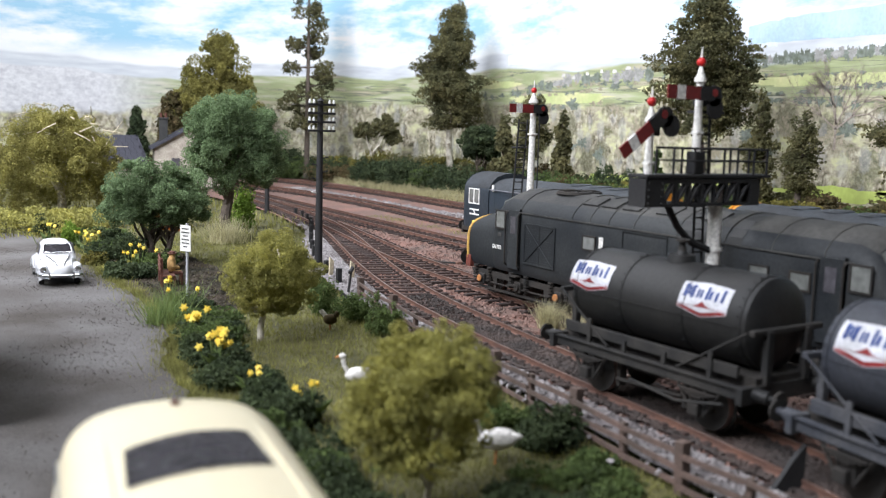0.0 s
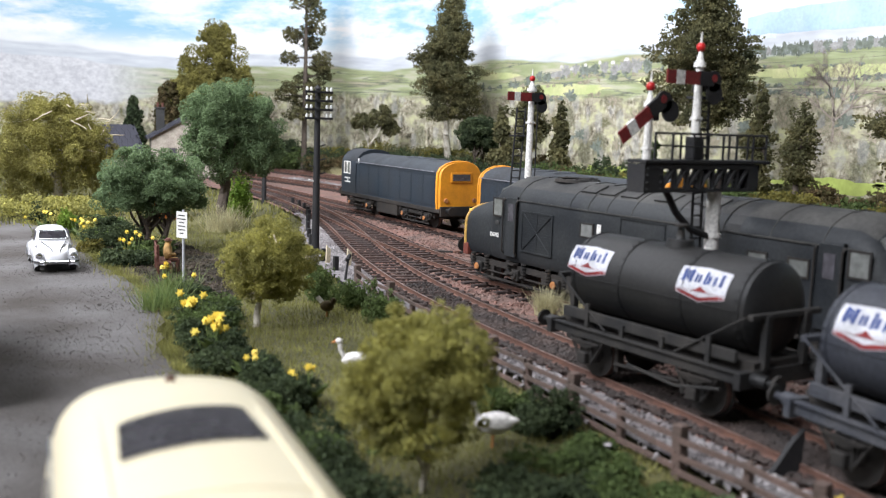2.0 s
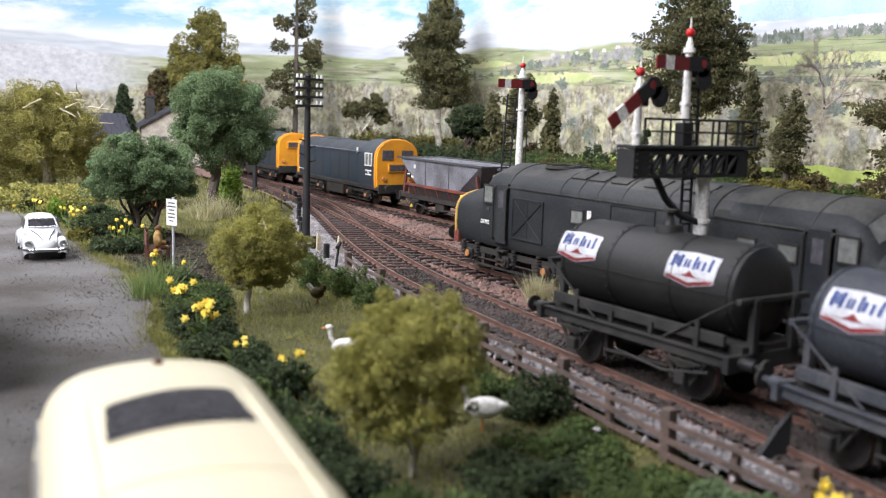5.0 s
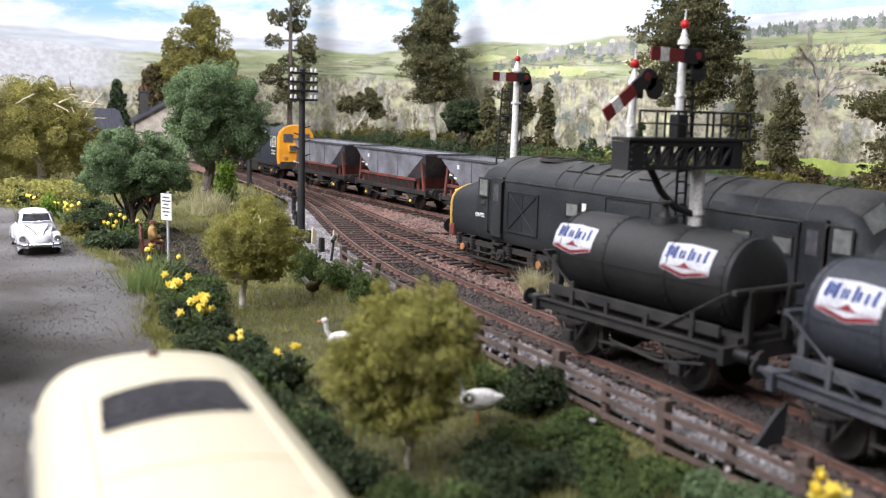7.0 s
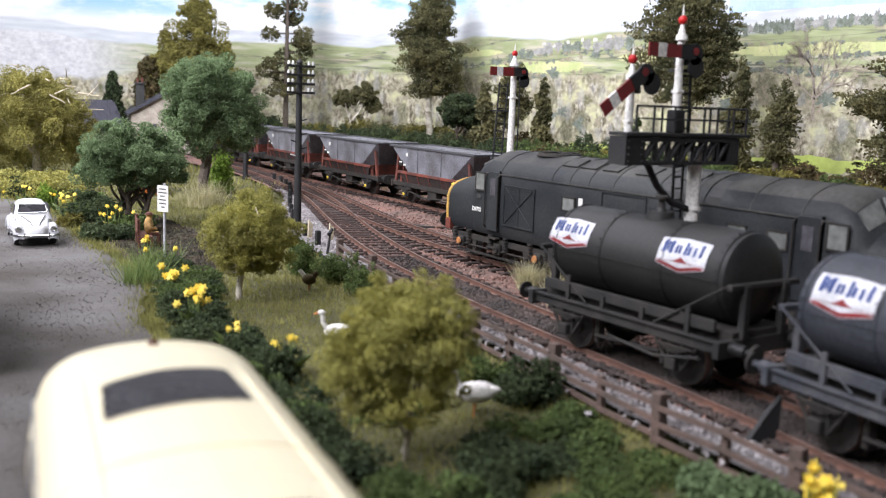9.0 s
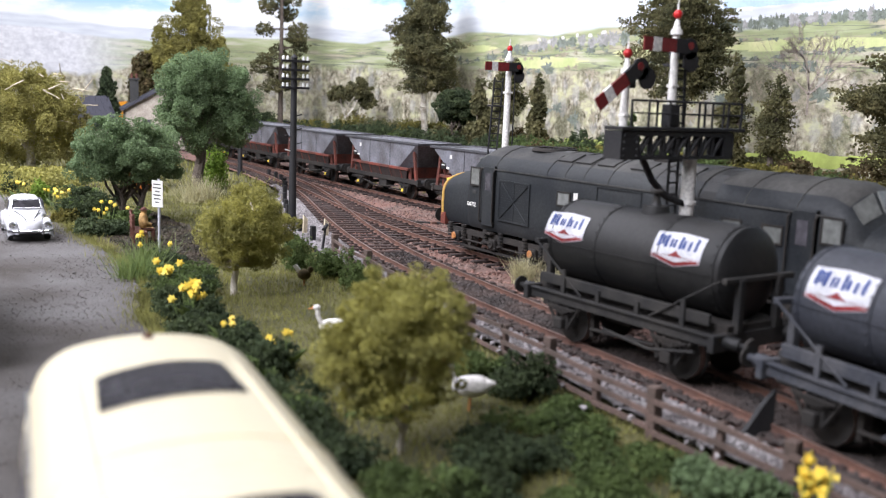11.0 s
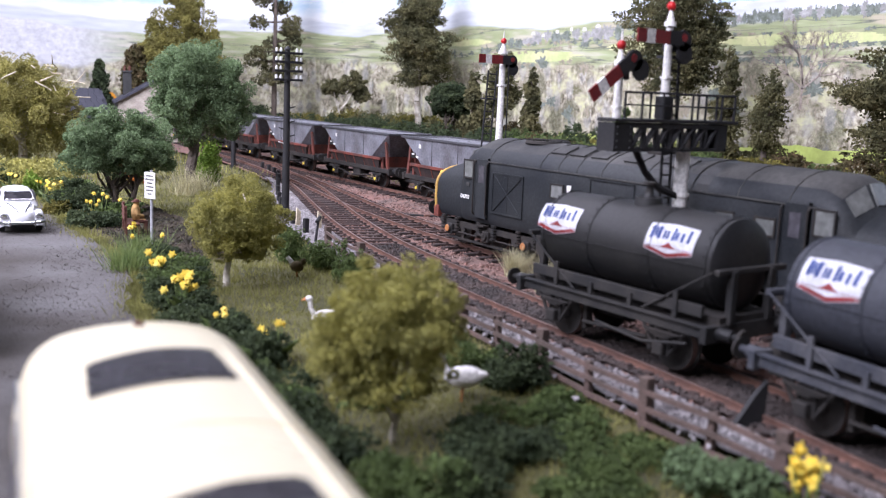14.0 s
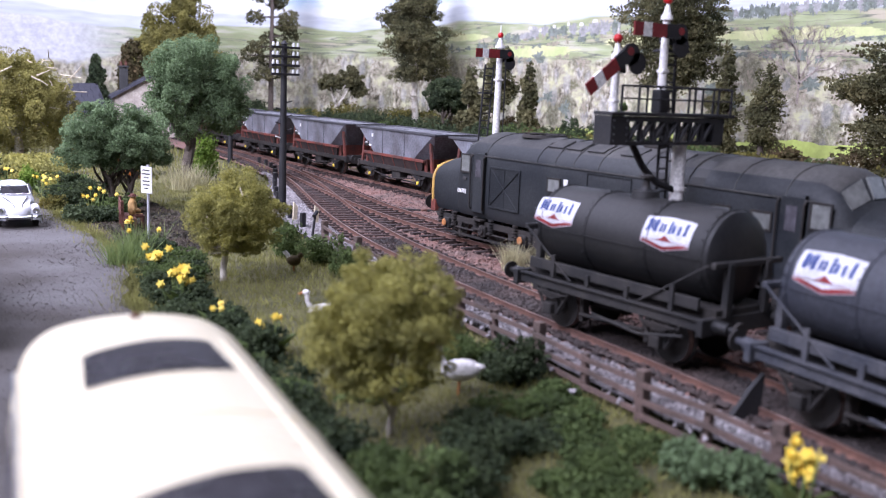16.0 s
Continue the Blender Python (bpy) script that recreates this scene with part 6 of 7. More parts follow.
# ---- signals ----
def semaphore(parent, x, y, z_arm, z0, z1, angle, r0=0.17, r1=0.12, scale=1.0):
    """A signal doll with its arm; the arm points to -x and hangs by angle degrees."""
    bm = rod(B(), (x, y, z0), (x, y, z1 - 0.55 * scale), r0, r1, 14)
    box(bm, x - r1 * 1.3, x + r1 * 1.3, y - r1 * 1.3, y + r1 * 1.3, z_arm - 1.25 * scale, z_arm - 1.15 * scale, 0.02)
    doll = part("post", bm, "white", parent, "white painted post", smooth=True)
    cap = part("cap", rod(rod(B(), (x, y, z1 - 0.6 * scale), (x, y, z1 - 0.45 * scale), r1 * 1.7, r1 * 1.6, 14), (x, y, z1 - 0.45 * scale), (x, y, z1 - 0.1 * scale), r1 * 1.2, r1 * 0.4, 14), "white", doll, smooth=True)
    part("finial", ball(B(), (x, y, z1), 0.14 * scale), "bright_red", doll, "red ball finial", smooth=True)
    part("spike", rod(B(), (x, y, z1 + 0.1 * scale), (x, y, z1 + 0.45 * scale), 0.04 * scale, 0.012, 8), "white", doll)
    m = Matrix.Translation((x, y - r1 - 0.06, z_arm)) @ Matrix.Rotation(radians(angle), 4, "Y")
    L, w, d = 1.55 * scale, 0.2 * scale, 0.04

    def turned(bm):
        bmesh.ops.transform(bm, matrix=m, verts=bm.verts)
        return bm

    arm = part("arm", turned(box(B(), -L, 0.15, -d, 0, -w, w)), "red", parent, "red signal arm with a white band")
    part("band", turned(box(B(), -L * 0.76, -L * 0.54, -d - 0.006, 0.006, -w - 0.003, w + 0.003)), "white", arm)
    spec = B()
    for k in (0, 1):
        rod(spec, (0.3 + 0.06 * k, -d, -0.05 - 0.28 * k), (0.3 + 0.06 * k, 0.02, -0.05 - 0.28 * k), 0.24, 0.24, 16)
    box(spec, -0.15, 0.3, -d - 0.01, 0.02, -0.16, 0.16)
    part("spectacle", turned(spec), "pole", arm, "black spectacle casting")
    part("lens", turned(rod(B(), (0.3, -d - 0.02, 0.02), (0.3, -d, 0.02), 0.09, 0.09, 12)), "red", arm)
    part("lamp", rod(box(B(), x + 0.1, x + 0.34, y + 0.02, y + 0.3, z_arm - 0.28, z_arm + 0.1, 0.03), (x + 0.22, y + 0.16, z_arm + 0.1), (x + 0.22, y + 0.16, z_arm + 0.22), 0.08, 0.05), "pole", parent)
    return doll


def ladder(parent, foot, top, width, axis="x", rungs=16):
    foot, top = Vector(foot), Vector(top)
    w = Vector((width / 2, 0, 0))
    lad = part("ladder", rod(rod(B(), foot - w, top - w, 0.035, 0.035, 6), foot + w, top + w, 0.035, 0.035, 6), "pole", parent)
    for k in range(rungs):
        p = foot.lerp(top, (k + 0.5) / rungs)
        part("rung", rod(B(), p - w, p + w, 0.022, 0.022, 6), "pole", lad)
    return lad


sg = thing("semaphore_signal", "white post semaphore signal with a level red arm", "signal", (4.3, 10.8, -0.25))
semaphore(sg, 0, 0, 6.6, 0, 7.3, 0, 0.17, 0.11, 0.8)
part("base", box(B(), -0.3, 0.3, -0.3, 0.3, -0.1, 0.25, 0.05), "pole", sg)
ladder(sg, (-0.55, 0.35, 0), (-0.3, 0.2, 6.2), 0.4, rungs=22)
part("landing", box(B(), -0.6, 0.1, 0.1, 0.5, 5.1, 5.16), "pole", sg)
part("down_rod", rod(B(), (0.2, -0.15, 0.3), (0.2, -0.15, 6.4), 0.025), "pole", sg)

bs = thing("bracket_signal", "bracket signal with two arms on a black lattice platform", "signal", (-1.1, -3.1, -0.25))
Z = 4.9
part("main_post", rod(rod(B(), (0.45, 0, 0), (0.4, 0, Z - 0.3), 0.19, 0.16, 16), (0.43, 0, 3.1), (0.43, 0, 3.18), 0.21, 0.21, 16), "white", bs, "white tubular main post", smooth=True)
part("post_base", box(B(), 0.1, 0.8, -0.35, 0.35, -0.1, 0.3, 0.05), "pole", bs)
semaphore(bs, -0.35, 0, 6.72, Z, 7.42, 0, 0.11, 0.08, 0.74)
part("doll_socket", box(B(), -0.5, -0.2, -0.15, 0.15, Z, Z + 0.52, 0.03), "pole", bs)
semaphore(bs, -1.8, 0, 6.02, Z, 6.48, -36, 0.1, 0.075, 0.74)
plat = part("platform", box(B(), -2.1, 1.9, -0.3, 0.3, Z - 0.08, Z, 0.015), "pole", bs, "black planked platform")
for yy in (-0.22, 0.22):
    g = B()
    box(g, -2.07, 1.55, yy - 0.05, yy + 0.05, Z - 0.2, Z - 0.1)
    box(g, -2.07, 1.55, yy - 0.05, yy + 0.05, Z - 0.72, Z - 0.65)
    box(g, -2.07, -1.52, yy - 0.045, yy + 0.045, Z - 0.7, Z - 0.12)
    box(g, 1.25, 1.55, yy - 0.045, yy + 0.045, Z - 0.7, Z - 0.12)
    gd = part("girder", g, "pole", bs, "black riveted lattice girder")
    for k in range(7):
        x0 = -1.52 + k * 0.4
        part("lattice_bar", rod(B(), (x0, yy, Z - 0.66), (x0 + 0.35, yy, Z - 0.16), 0.05, 0.055, 6), "pole", gd)
        part("lattice_bar", box(B(), x0 + 0.35, x0 + 0.42, yy - 0.035, yy + 0.035, Z - 0.68, Z - 0.16), "pole", gd)
    if yy < 0:
        for k in range(4):
            for xx in (-2.0, -1.6):
                part("rivet", ball(B(), (xx, yy - 0.05, Z - 0.64 + k * 0.15), 0.028, seg=8), "roof_grey", gd)
part("end_plate", box(B(), -2.09, -2.03, -0.27, 0.27, Z - 0.72, Z - 0.09), "pole", bs)
part("end_plate", box(B(), 1.5, 1.56, -0.27, 0.27, Z - 0.72, Z - 0.09), "pole", bs)
brace = [(0.35, 0, 3.1), (-0.3, 0, 3.3), (-0.8, 0, 3.7), (-1.15, 0, Z - 0.7)]
part("brace", tube(B(), brace, 0.08), "pole", bs, "curved black bracket brace")
rails = [(-1.3, -0.27), (-0.65, -0.27), (0.3, -0.27), (0.75, -0.27), (1.3, -0.27), (1.75, -0.27), (-1.3, 0.27), (-0.5, 0.27), (0.4, 0.27), (1.1, 0.27), (1.75, 0.27)]
for xx, yy in rails:
    part("railing_post", rod(B(), (xx, yy, Z - 0.05), (xx, yy, Z + 0.6), 0.03, 0.03, 6), "pole", plat)
for yy in (-0.27, 0.27):
    part("handrail", tube(B(), [(-1.3, yy, Z + 0.58), (1.75, yy, Z + 0.58)], 0.028), "pole", plat)
    part("handrail", tube(B(), [(-1.3, yy, Z + 0.3), (1.75, yy, Z + 0.3)], 0.02), "pole", plat)
ladder(bs, (-0.05, 0.0, 0.0), (0.12, 0.25, Z - 0.1), 0.3, rungs=18)
ladder(bs, (0.05, 0.12, Z), (-0.0, 0.12, 6.3), 0.3, rungs=7)
part("landing", box(B(), -0.3, 0.5, 0.0, 0.4, 6.28, 6.34), "pole", bs)


# ---- telegraph poles ----
def telegraph(label, at, h, arms):
    t = thing("telegraph_pole", label, "telegraph pole", at)
    part("pole", rod(B(), (0, 0, -0.3), (0, 0, h), 0.17, 0.11, 14), "pole", t, smooth=True)
    part("cap", rod(B(), (0, 0, h), (0, 0, h + 0.14), 0.16, 0.02, 12), "pole", t)
    for k in range(arms):
        z = h - 0.14 - k * 0.345
        arm = part("cross_arm", box(B(), -0.6, 0.6, -0.18, -0.1, z - 0.045, z + 0.045, 0.01), "pole", t)
        for xx in (-0.52, -0.34, 0.34, 0.52):
            part("insulator", rod(rod(B(), (xx, -0.14, z + 0.045), (xx, -0.14, z + 0.12), 0.05, 0.06, 10), (xx, -0.14, z + 0.115), (xx, -0.14, z + 0.2), 0.055, 0.035, 10), "porcelain", arm, "white porcelain insulator")
    for k in range(6):
        z = h * 0.45 - k * 0.02 + k * 0.3
        s = 1 if k % 2 else -1
        part("climbing_step", rod(B(), (0, 0, z), (s * 0.35, -0.05, z + 0.1), 0.025, 0.025, 6), "porcelain" if k == 0 else "pole", t)
    return t


telegraph("tarred telegraph pole with white insulators", (-1.9, 16.65, -0.3), 6.75, 4)
telegraph("distant tarred telegraph pole behind the tree", (5.1, 40.5, -0.3), 4.6, 2)


# ---- lineside fence ----
fence = thing("fence", "weathered brown post-and-rail lineside fence", "fence")
ys = [-14.4, -12.6, -10.7, -9.3, -7.87, -6.25, -4.55, -2.75, -1.2, 0.6, 2.4, 4.2, 6.1, 7.7, 9.4]
post = part("post", box(B(), -0.1, 0.1, -0.1, 0.1, -0.3, 1.06, 0.02), "fence", fence)
thin = part("post", box(B(), -0.06, 0.06, -0.07, 0.07, -0.3, 0.9, 0.02), "fence", fence)
rng = random.Random(5)
ends = []
for k, y in enumerate(ys):
    src = thin if k % 2 else post
    x = lerp_path(FENCE_LINE, y)
    ob = src if k < 2 else new("post", src.data)
    ob.parent = fence
    ob.matrix_basis = pose(x * K, y * K, -0.55 * K, rng.uniform(-2, 2), rng.uniform(-3, 3), rng.uniform(-8, 8))
    ends.append((x, y))
for (xa, ya), (xb, yb) in zip(ends, ends[1:]):
    for z in (0.28, 0.02, -0.24):
        a, b = Vector((xa - 0.08, ya, z + rng.uniform(-0.04, 0.04))), Vector((xb - 0.08, yb, z + rng.uniform(-0.04, 0.04)))
        part("rail", slab(B(), [a + Vector((0, 0, -0.045)), b + Vector((0, 0, -0.045)), b + Vector((0, 0, 0.045)), a + Vector((0, 0, 0.045))], (-0.05, 0, 0)), "fence", fence)

stakes = thing("stake_fence", "row of dark fence stakes along the far lineside", "fence")
for k in range(12):
    y = 12.5 + k * 2.3
    x = lerp_path(FENCE_LINE, y)
    part("stake", box(B(), x - 0.09, x + 0.09, y - 0.09, y + 0.09, -0.5, 0.3 + rng.uniform(-0.1, 0.1), 0.02), "pole", stakes)
stub = thing("broken_fence", "short row of pale broken fence stumps", "fence")
for k in range(5):
    x, y = -3.6 + k * 0.35, 17.5 - k * 1.1
    part("stump", slab(B(), [(x, y, -0.5), (x + 0.16, y, -0.5), (x + 0.2, y, 0.35), (x + 0.04, y, 0.5)], (0, 0.1, 0)), "twig", stub)

# a dark pointed lineside marker board and a ground lever
mk = thing("lineside_marker", "dark triangular lineside board beside the track", "marker", (-5.1, -9.0, -0.4))
part("board", slab(B(), [(-0.5, 0.1, -0.1), (0.3, -0.1, -0.1), (0.32, -0.1, 0.98), (0.1, -0.05, 0.75)], (0, 0.08, 0)), "pole", mk)
part("stay", rod(B(), (0.1, 0.1, 0), (0.1, 0.5, -0.1), 0.05), "pole", mk)
gl = thing("ground_lever", "black point lever beside the near track", "lever", (-3.5, 10.6, -0.35))
part("lever", rod(rod(B(), (0, 0, 0), (0.12, 0, 0.9), 0.05, 0.04), (0.02, -0.1, 0.85), (0.22, 0.1, 0.98), 0.07), "pole", gl)
part("frame", box(B(), -0.15, 0.15, -0.3, 0.3, -0.1, 0.15, 0.03), "pole", gl)
jn = thing("point_motor", "rusty point rodding crank between the tracks", "point rodding", (4.4, 15.5, -0.25))
part("crank", box(B(), -0.5, 0.5, -0.3, 0.1, 0, 0.12, 0.03), "rust", jn)
for k in range(4):
    part("rod", rod(B(), (-1.2 + k * 0.9, 0.5 - k * 0.7, 0.06), (-0.4 + k * 0.9, -0.2 - k * 0.7, 0.06), 0.05), "chassis", jn)


# ---- yard: cars, sign, bench, birds ----
def beetle(at, turn):
    t = thing("car", "small white rounded two-door car with chrome bumpers", "car", at, turn)
    # front towards -y; lower tub with bonnet and tail, then the domed cabin
    tub = [(-1.97, 0.44, 0.5, 0.06), (-1.93, 0.38, 0.6, 0.22), (-1.86, 0.32, 0.74, 0.36), (-1.7, 0.28, 0.84, 0.44), (-1.35, 0.26, 0.93, 0.5), (-0.95, 0.26, 0.99, 0.58), (-0.7, 0.26, 1.0, 0.7), (-0.2, 0.26, 0.98, 0.74), (0.6, 0.26, 0.97, 0.74), (1.05, 0.27, 0.96, 0.68), (1.4, 0.3, 0.88, 0.58), (1.7, 0.34, 0.7, 0.46), (1.9, 0.4, 0.54, 0.26)]
    rings = []
    for y, z0, z1, w in tub:
        h = z1 - z0
        half = [(w * 0.88, z0), (w, z0 + h * 0.25), (w * 0.99, z0 + h * 0.6), (w * 0.9, z0 + h * 0.86), (w * 0.62, z0 + h * 0.97), (0.0, z1)]
        rings.append([(-x, y, z) for x, z in half] + [(x, y, z) for x, z in reversed(half[:-1])])
    body = part("body", loft(B(), rings), "car_white", t, smooth=True)
    dome = [(-0.86, 0.98, 0.58), (-0.72, 1.14, 0.6), (-0.5, 1.37, 0.59), (-0.25, 1.48, 0.58), (0.1, 1.51, 0.58), (0.5, 1.47, 0.57), (0.85, 1.34, 0.54), (1.15, 1.14, 0.48), (1.4, 0.9, 0.4)]
    rings = []
    for y, z1, w in dome:
        z0 = 0.84
        h = z1 - z0
        half = [(w * 1.12, z0), (w * 1.06, z0 + h * 0.35), (w * 0.92, z0 + h * 0.72), (w * 0.7, z0 + h * 0.92), (w * 0.38, z0 + h * 0.985), (0.0, z1)]
        rings.append([(-x, y, z) for x, z in half] + [(x, y, z) for x, z in reversed(half[:-1])])
    cabin = part("cabin", loft(B(), rings), "car_white", body, smooth=True)
    glass_row = []
    bm = B()
    for i in range(9):
        u = -1 + i / 4
        glass_row.append([bm.verts.new((u * 0.5, -0.785 - 0.03 + 0.06 * u * u, 1.1)), bm.verts.new((u * 0.44, -0.565 - 0.03 + 0.06 * u * u, 1.335))])
    for p, q in zip(glass_row, glass_row[1:]):
        bm.faces.new((p[0], q[0], q[1], p[1]))
    bmesh.ops.solidify(bm, geom=bm.faces[:], thickness=0.02)
    part("windscreen", bm, "dark_glass", cabin, "dark flat windscreen", smooth=True)
    edge = [(-0.52, -0.775, 1.08), (0, -0.84, 1.08), (0.52, -0.775, 1.08), (0.46, -0.53, 1.36), (0, -0.6, 1.36), (-0.46, -0.53, 1.36), (-0.52, -0.775, 1.08)]
    part("windscreen_trim", tube(B(), edge, 0.022), "chrome", cabin)
    for s in (-1, 1):
        part("bonnet_seam", tube(B(), [(s * 0.42, -0.9, 0.985), (s * 0.3, -1.4, 0.935), (s * 0.17, -1.72, 0.83), (s * 0.12, -1.86, 0.72)], 0.02), "roof_grey", body)
        part("side_window", slab(B(), [(s * 0.635, -0.52, 1.02), (s * 0.655, 0.28, 1.02), (s * 0.575, 0.25, 1.35), (s * 0.57, -0.32, 1.33)], (s * 0.03, 0, 0)), "dark_glass", cabin)
        part("quarter_window", slab(B(), [(s * 0.65, 0.36, 1.02), (s * 0.6, 0.9, 1.04), (s * 0.55, 0.72, 1.28), (s * 0.57, 0.36, 1.34)], (s * 0.03, 0, 0)), "dark_glass", cabin)
        part("running_board", box(B(), min(s * 0.6, s * 0.78), max(s * 0.6, s * 0.78), -0.75, 0.7, 0.26, 0.32, 0.02), "roof_grey", body)
        for yy, ln, zz in ((-1.24, 0.66, 0.5), (1.22, 0.6, 0.48)):
            bm = B()
            arc = []
            for i in range(9):
                a = math.pi * i / 8
                y, z = yy - math.cos(a) * ln, 0.26 + math.sin(a) * 0.5
                arc.append([(s * 0.4, y, z), (s * (0.6 + 0.06 * math.sin(a)), y, z + 0.03), (s * 0.74, y, z - 0.03), (s * 0.78, y, z - 0.12), (s * 0.78, y, max(0.26, z - 0.2))])
            loft(bm, arc, closed=False, caps=False)
            bmesh.ops.solidify(bm, geom=bm.faces[:], thickness=0.02)
            part("wing", bm, "car_white", body, smooth=True)
            w = part("wheel", rod(B(), (s * 0.55, yy, 0.31), (s * 0.73, yy, 0.31), 0.31, 0.3, 24), "tyre", t, smooth=True)
            part("hub_cap", rod(B(), (s * 0.73, yy, 0.31), (s * 0.765, yy, 0.31), 0.17, 0.1, 16), "chrome", w, "chrome hub cap")
        lamp = part("headlamp", rod(B(), (s * 0.6, -1.55, 0.66), (s * 0.6, -1.83, 0.6), 0.16, 0.13, 18), "car_white", body, smooth=True)
        part("lens", ball(B(), (s * 0.6, -1.82, 0.6), 0.12, 0.04, 0.12), "chrome", lamp, smooth=True)
        part("overrider", box(B(), s * 0.42 - 0.03, s * 0.42 + 0.03, -2.14, -2.04, 0.3, 0.52, 0.02), "chrome", body)
    part("bumper", tube(B(), [(-0.76, -1.82, 0.4), (-0.6, -2.06, 0.4), (0, -2.1, 0.4), (0.6, -2.06, 0.4), (0.76, -1.82, 0.4)], 0.045), "chrome", body, "chrome bumper")
    part("bumper", tube(B(), [(-0.7, 1.86, 0.42), (-0.5, 2.0, 0.42), (0.5, 2.0, 0.42), (0.7, 1.86, 0.42)], 0.045), "chrome", body, "chrome bumper")
    return t


car = beetle((-11.78, 17.7, -0.3), -4)
for ob in car.children_recursive:
    ob.data.transform(Matrix.Diagonal((0.93, 0.95, 0.97, 1)))


def coach(at, turn):
    """A cream coach seen over its roof, with two dark roof lights."""
    t = thing("coach", "cream coach with dark roof lights parked in the yard", "coach", at, turn)
    W, H, L = 1.28, 2.75, 3.5
    half = [(W * 0.97, 0.35), (W, 0.9), (W * 1.0, 1.5), (W * 0.95, 2.05), (W * 0.86, 2.4), (W * 0.66, 2.62), (W * 0.34, 2.72), (0.02, H)]
    half = fine(half)

    def shrink(fx, fz):
        return [(x * fx, 0.35 + (z - 0.35) * fz) for x, z in half]
    rings = hull([(L, shrink(0.7, 0.72)), (L - 0.05, shrink(0.82, 0.86)), (L - 0.2, shrink(0.9, 0.94)), (L - 0.55, shrink(0.97, 0.98)), (L - 1.0, half), (0, half), (-L, half)])
    body = part("body", loft(B(), rings), "cream", t, smooth=True)
    for yc in (1.06, -2.35):
        g = B()
        rows = []
        for i in range(13):
            u = -1 + i / 6
            x = u * W * 0.515
            z = H - 0.17 * (abs(u) * 0.62) ** 1.7 - 0.0
            rows.append([g.verts.new((x, yc - 0.56 + 0.1 * u, z + 0.02)), g.verts.new((x * 0.92, yc + 0.5 + 0.12 * u, z + 0.015))])
        for p, q in zip(rows, rows[1:]):
            g.faces.new((p[0], q[0], q[1], p[1]))
        bmesh.ops.solidify(g, geom=g.faces[:], thickness=0.02)
        part("roof_light", g, "dark_glass", body, "dark tinted roof light", smooth=True)
    part("roof_vent", ball(B(), (0.02, 2.64, H - 0.01), 0.06, 0.05, 0.05), "brown", body)
    for yy in (-0.62, -3.2):
        part("roof_seam", tube(B(), [(x, yy, z + 0.004) for x, z in mirror(half[14:])], 0.012, 6), "cream", body)
    for s in (-1, 1):
        part("roof_ridge", tube(B(), [(s * W * 0.6, y, 2.655 - 0.03 * (y > 2.4)) for y in (-L, -1, 1, 2.6)], 0.016, 6), "cream", body)
        part("gutter", tube(B(), [(s * W * 0.93, y, 2.22) for y in (-L, -1, 1, L - 0.9)], 0.022, 6), "chrome", body, "thin bright gutter strip")
        for k in range(4):
            y0 = -L + 0.3 + k * 1.35
            part("side_window", slab(B(), [(s * W * 1.0, y0, 1.35), (s * W * 1.0, y0 + 1.15, 1.35), (s * W * 0.955, y0 + 1.15, 2.02), (s * W * 0.955, y0, 2.02)], (s * 0.02, 0, 0)), "dark_glass", body)
        for yy in (-1.9, 1.7):
            w = part("wheel", rod(B(), (s * 0.8, yy, 0.38), (s * 1.05, yy, 0.38), 0.38, 0.38, 22), "tyre", t, smooth=True)
            part("hub_cap", rod(B(), (s * 1.05, yy, 0.38), (s * 1.08, yy, 0.38), 0.2, 0.14, 14), "chrome", w)
    return t


coach((-15.36, -11.2, -0.3), -9)
# an unseen second coach beside it, added to cast shade over the yard
coach((-16.75, 3.9, -0.3), -4)

sn = thing("notice_sign", "white notice sign on a white metal post", "sign", (-8.42, 12.84, -0.4), -66)
part("post", rod(B(), (0, 0, -0.1), (0, 0, 2.5), 0.045, 0.045, 10), "sign_white", sn)
bd = part("board", box(B(), -0.26, 0.26, -0.08, -0.05, 1.56, 2.44, 0.01), "white", sn, "white notice board with small dark lines")
for k in range(6):
    w = (0.17, 0.2, 0.12, 0.18, 0.17, 0.1)[k]
    part("text_line", box(B(), -w, w, -0.086, -0.08, 2.3 - k * 0.12, 2.34 - k * 0.12), "roof_grey", bd)

bn = thing("bench", "dark red-brown wooden garden bench by a tree", "bench", (-8.4, 15.3, -0.4), -102)
part("seat", box(B(), -0.75, 0.75, -0.22, 0.22, 0.42, 0.48, 0.015), "brown", bn)
for k in range(3):
    part("back_slat", box(B(), -0.75, 0.75, -0.3, -0.26, 0.6 + k * 0.17, 0.72 + k * 0.17, 0.01), "brown", bn)
for xx in (-0.68, 0.68):
    for yy in (-0.24, 0.2):
        part("leg", box(B(), xx - 0.045, xx + 0.045, yy - 0.045, yy + 0.045, -0.08, 0.44 if yy > 0 else 1.1, 0.01), "brown", bn)
bm = ball(B(), (0, 0.05, 0.86), 0.25, 0.19, 0.4)
for s in (-1, 1):
    rod(bm, (s * 0.26, 0.05, 1.1), (s * 0.3, 0.12, 0.78), 0.085, 0.075, 10)
    rod(bm, (s * 0.3, 0.12, 0.78), (s * 0.14, 0.36, 0.7), 0.075, 0.06, 10)
ball(bm, (0, 0.08, 1.24), 0.12, 0.13, 0.15)
rod(bm, (0, 0.08, 1.32), (0, 0.08, 1.35), 0.2, 0.19, 14)
ball(bm, (0, 0.08, 1.37), 0.12, 0.12, 0.07)
rod(bm, (-0.1, 0.05, 0.5), (-0.1, 0.45, 0.5), 0.09)
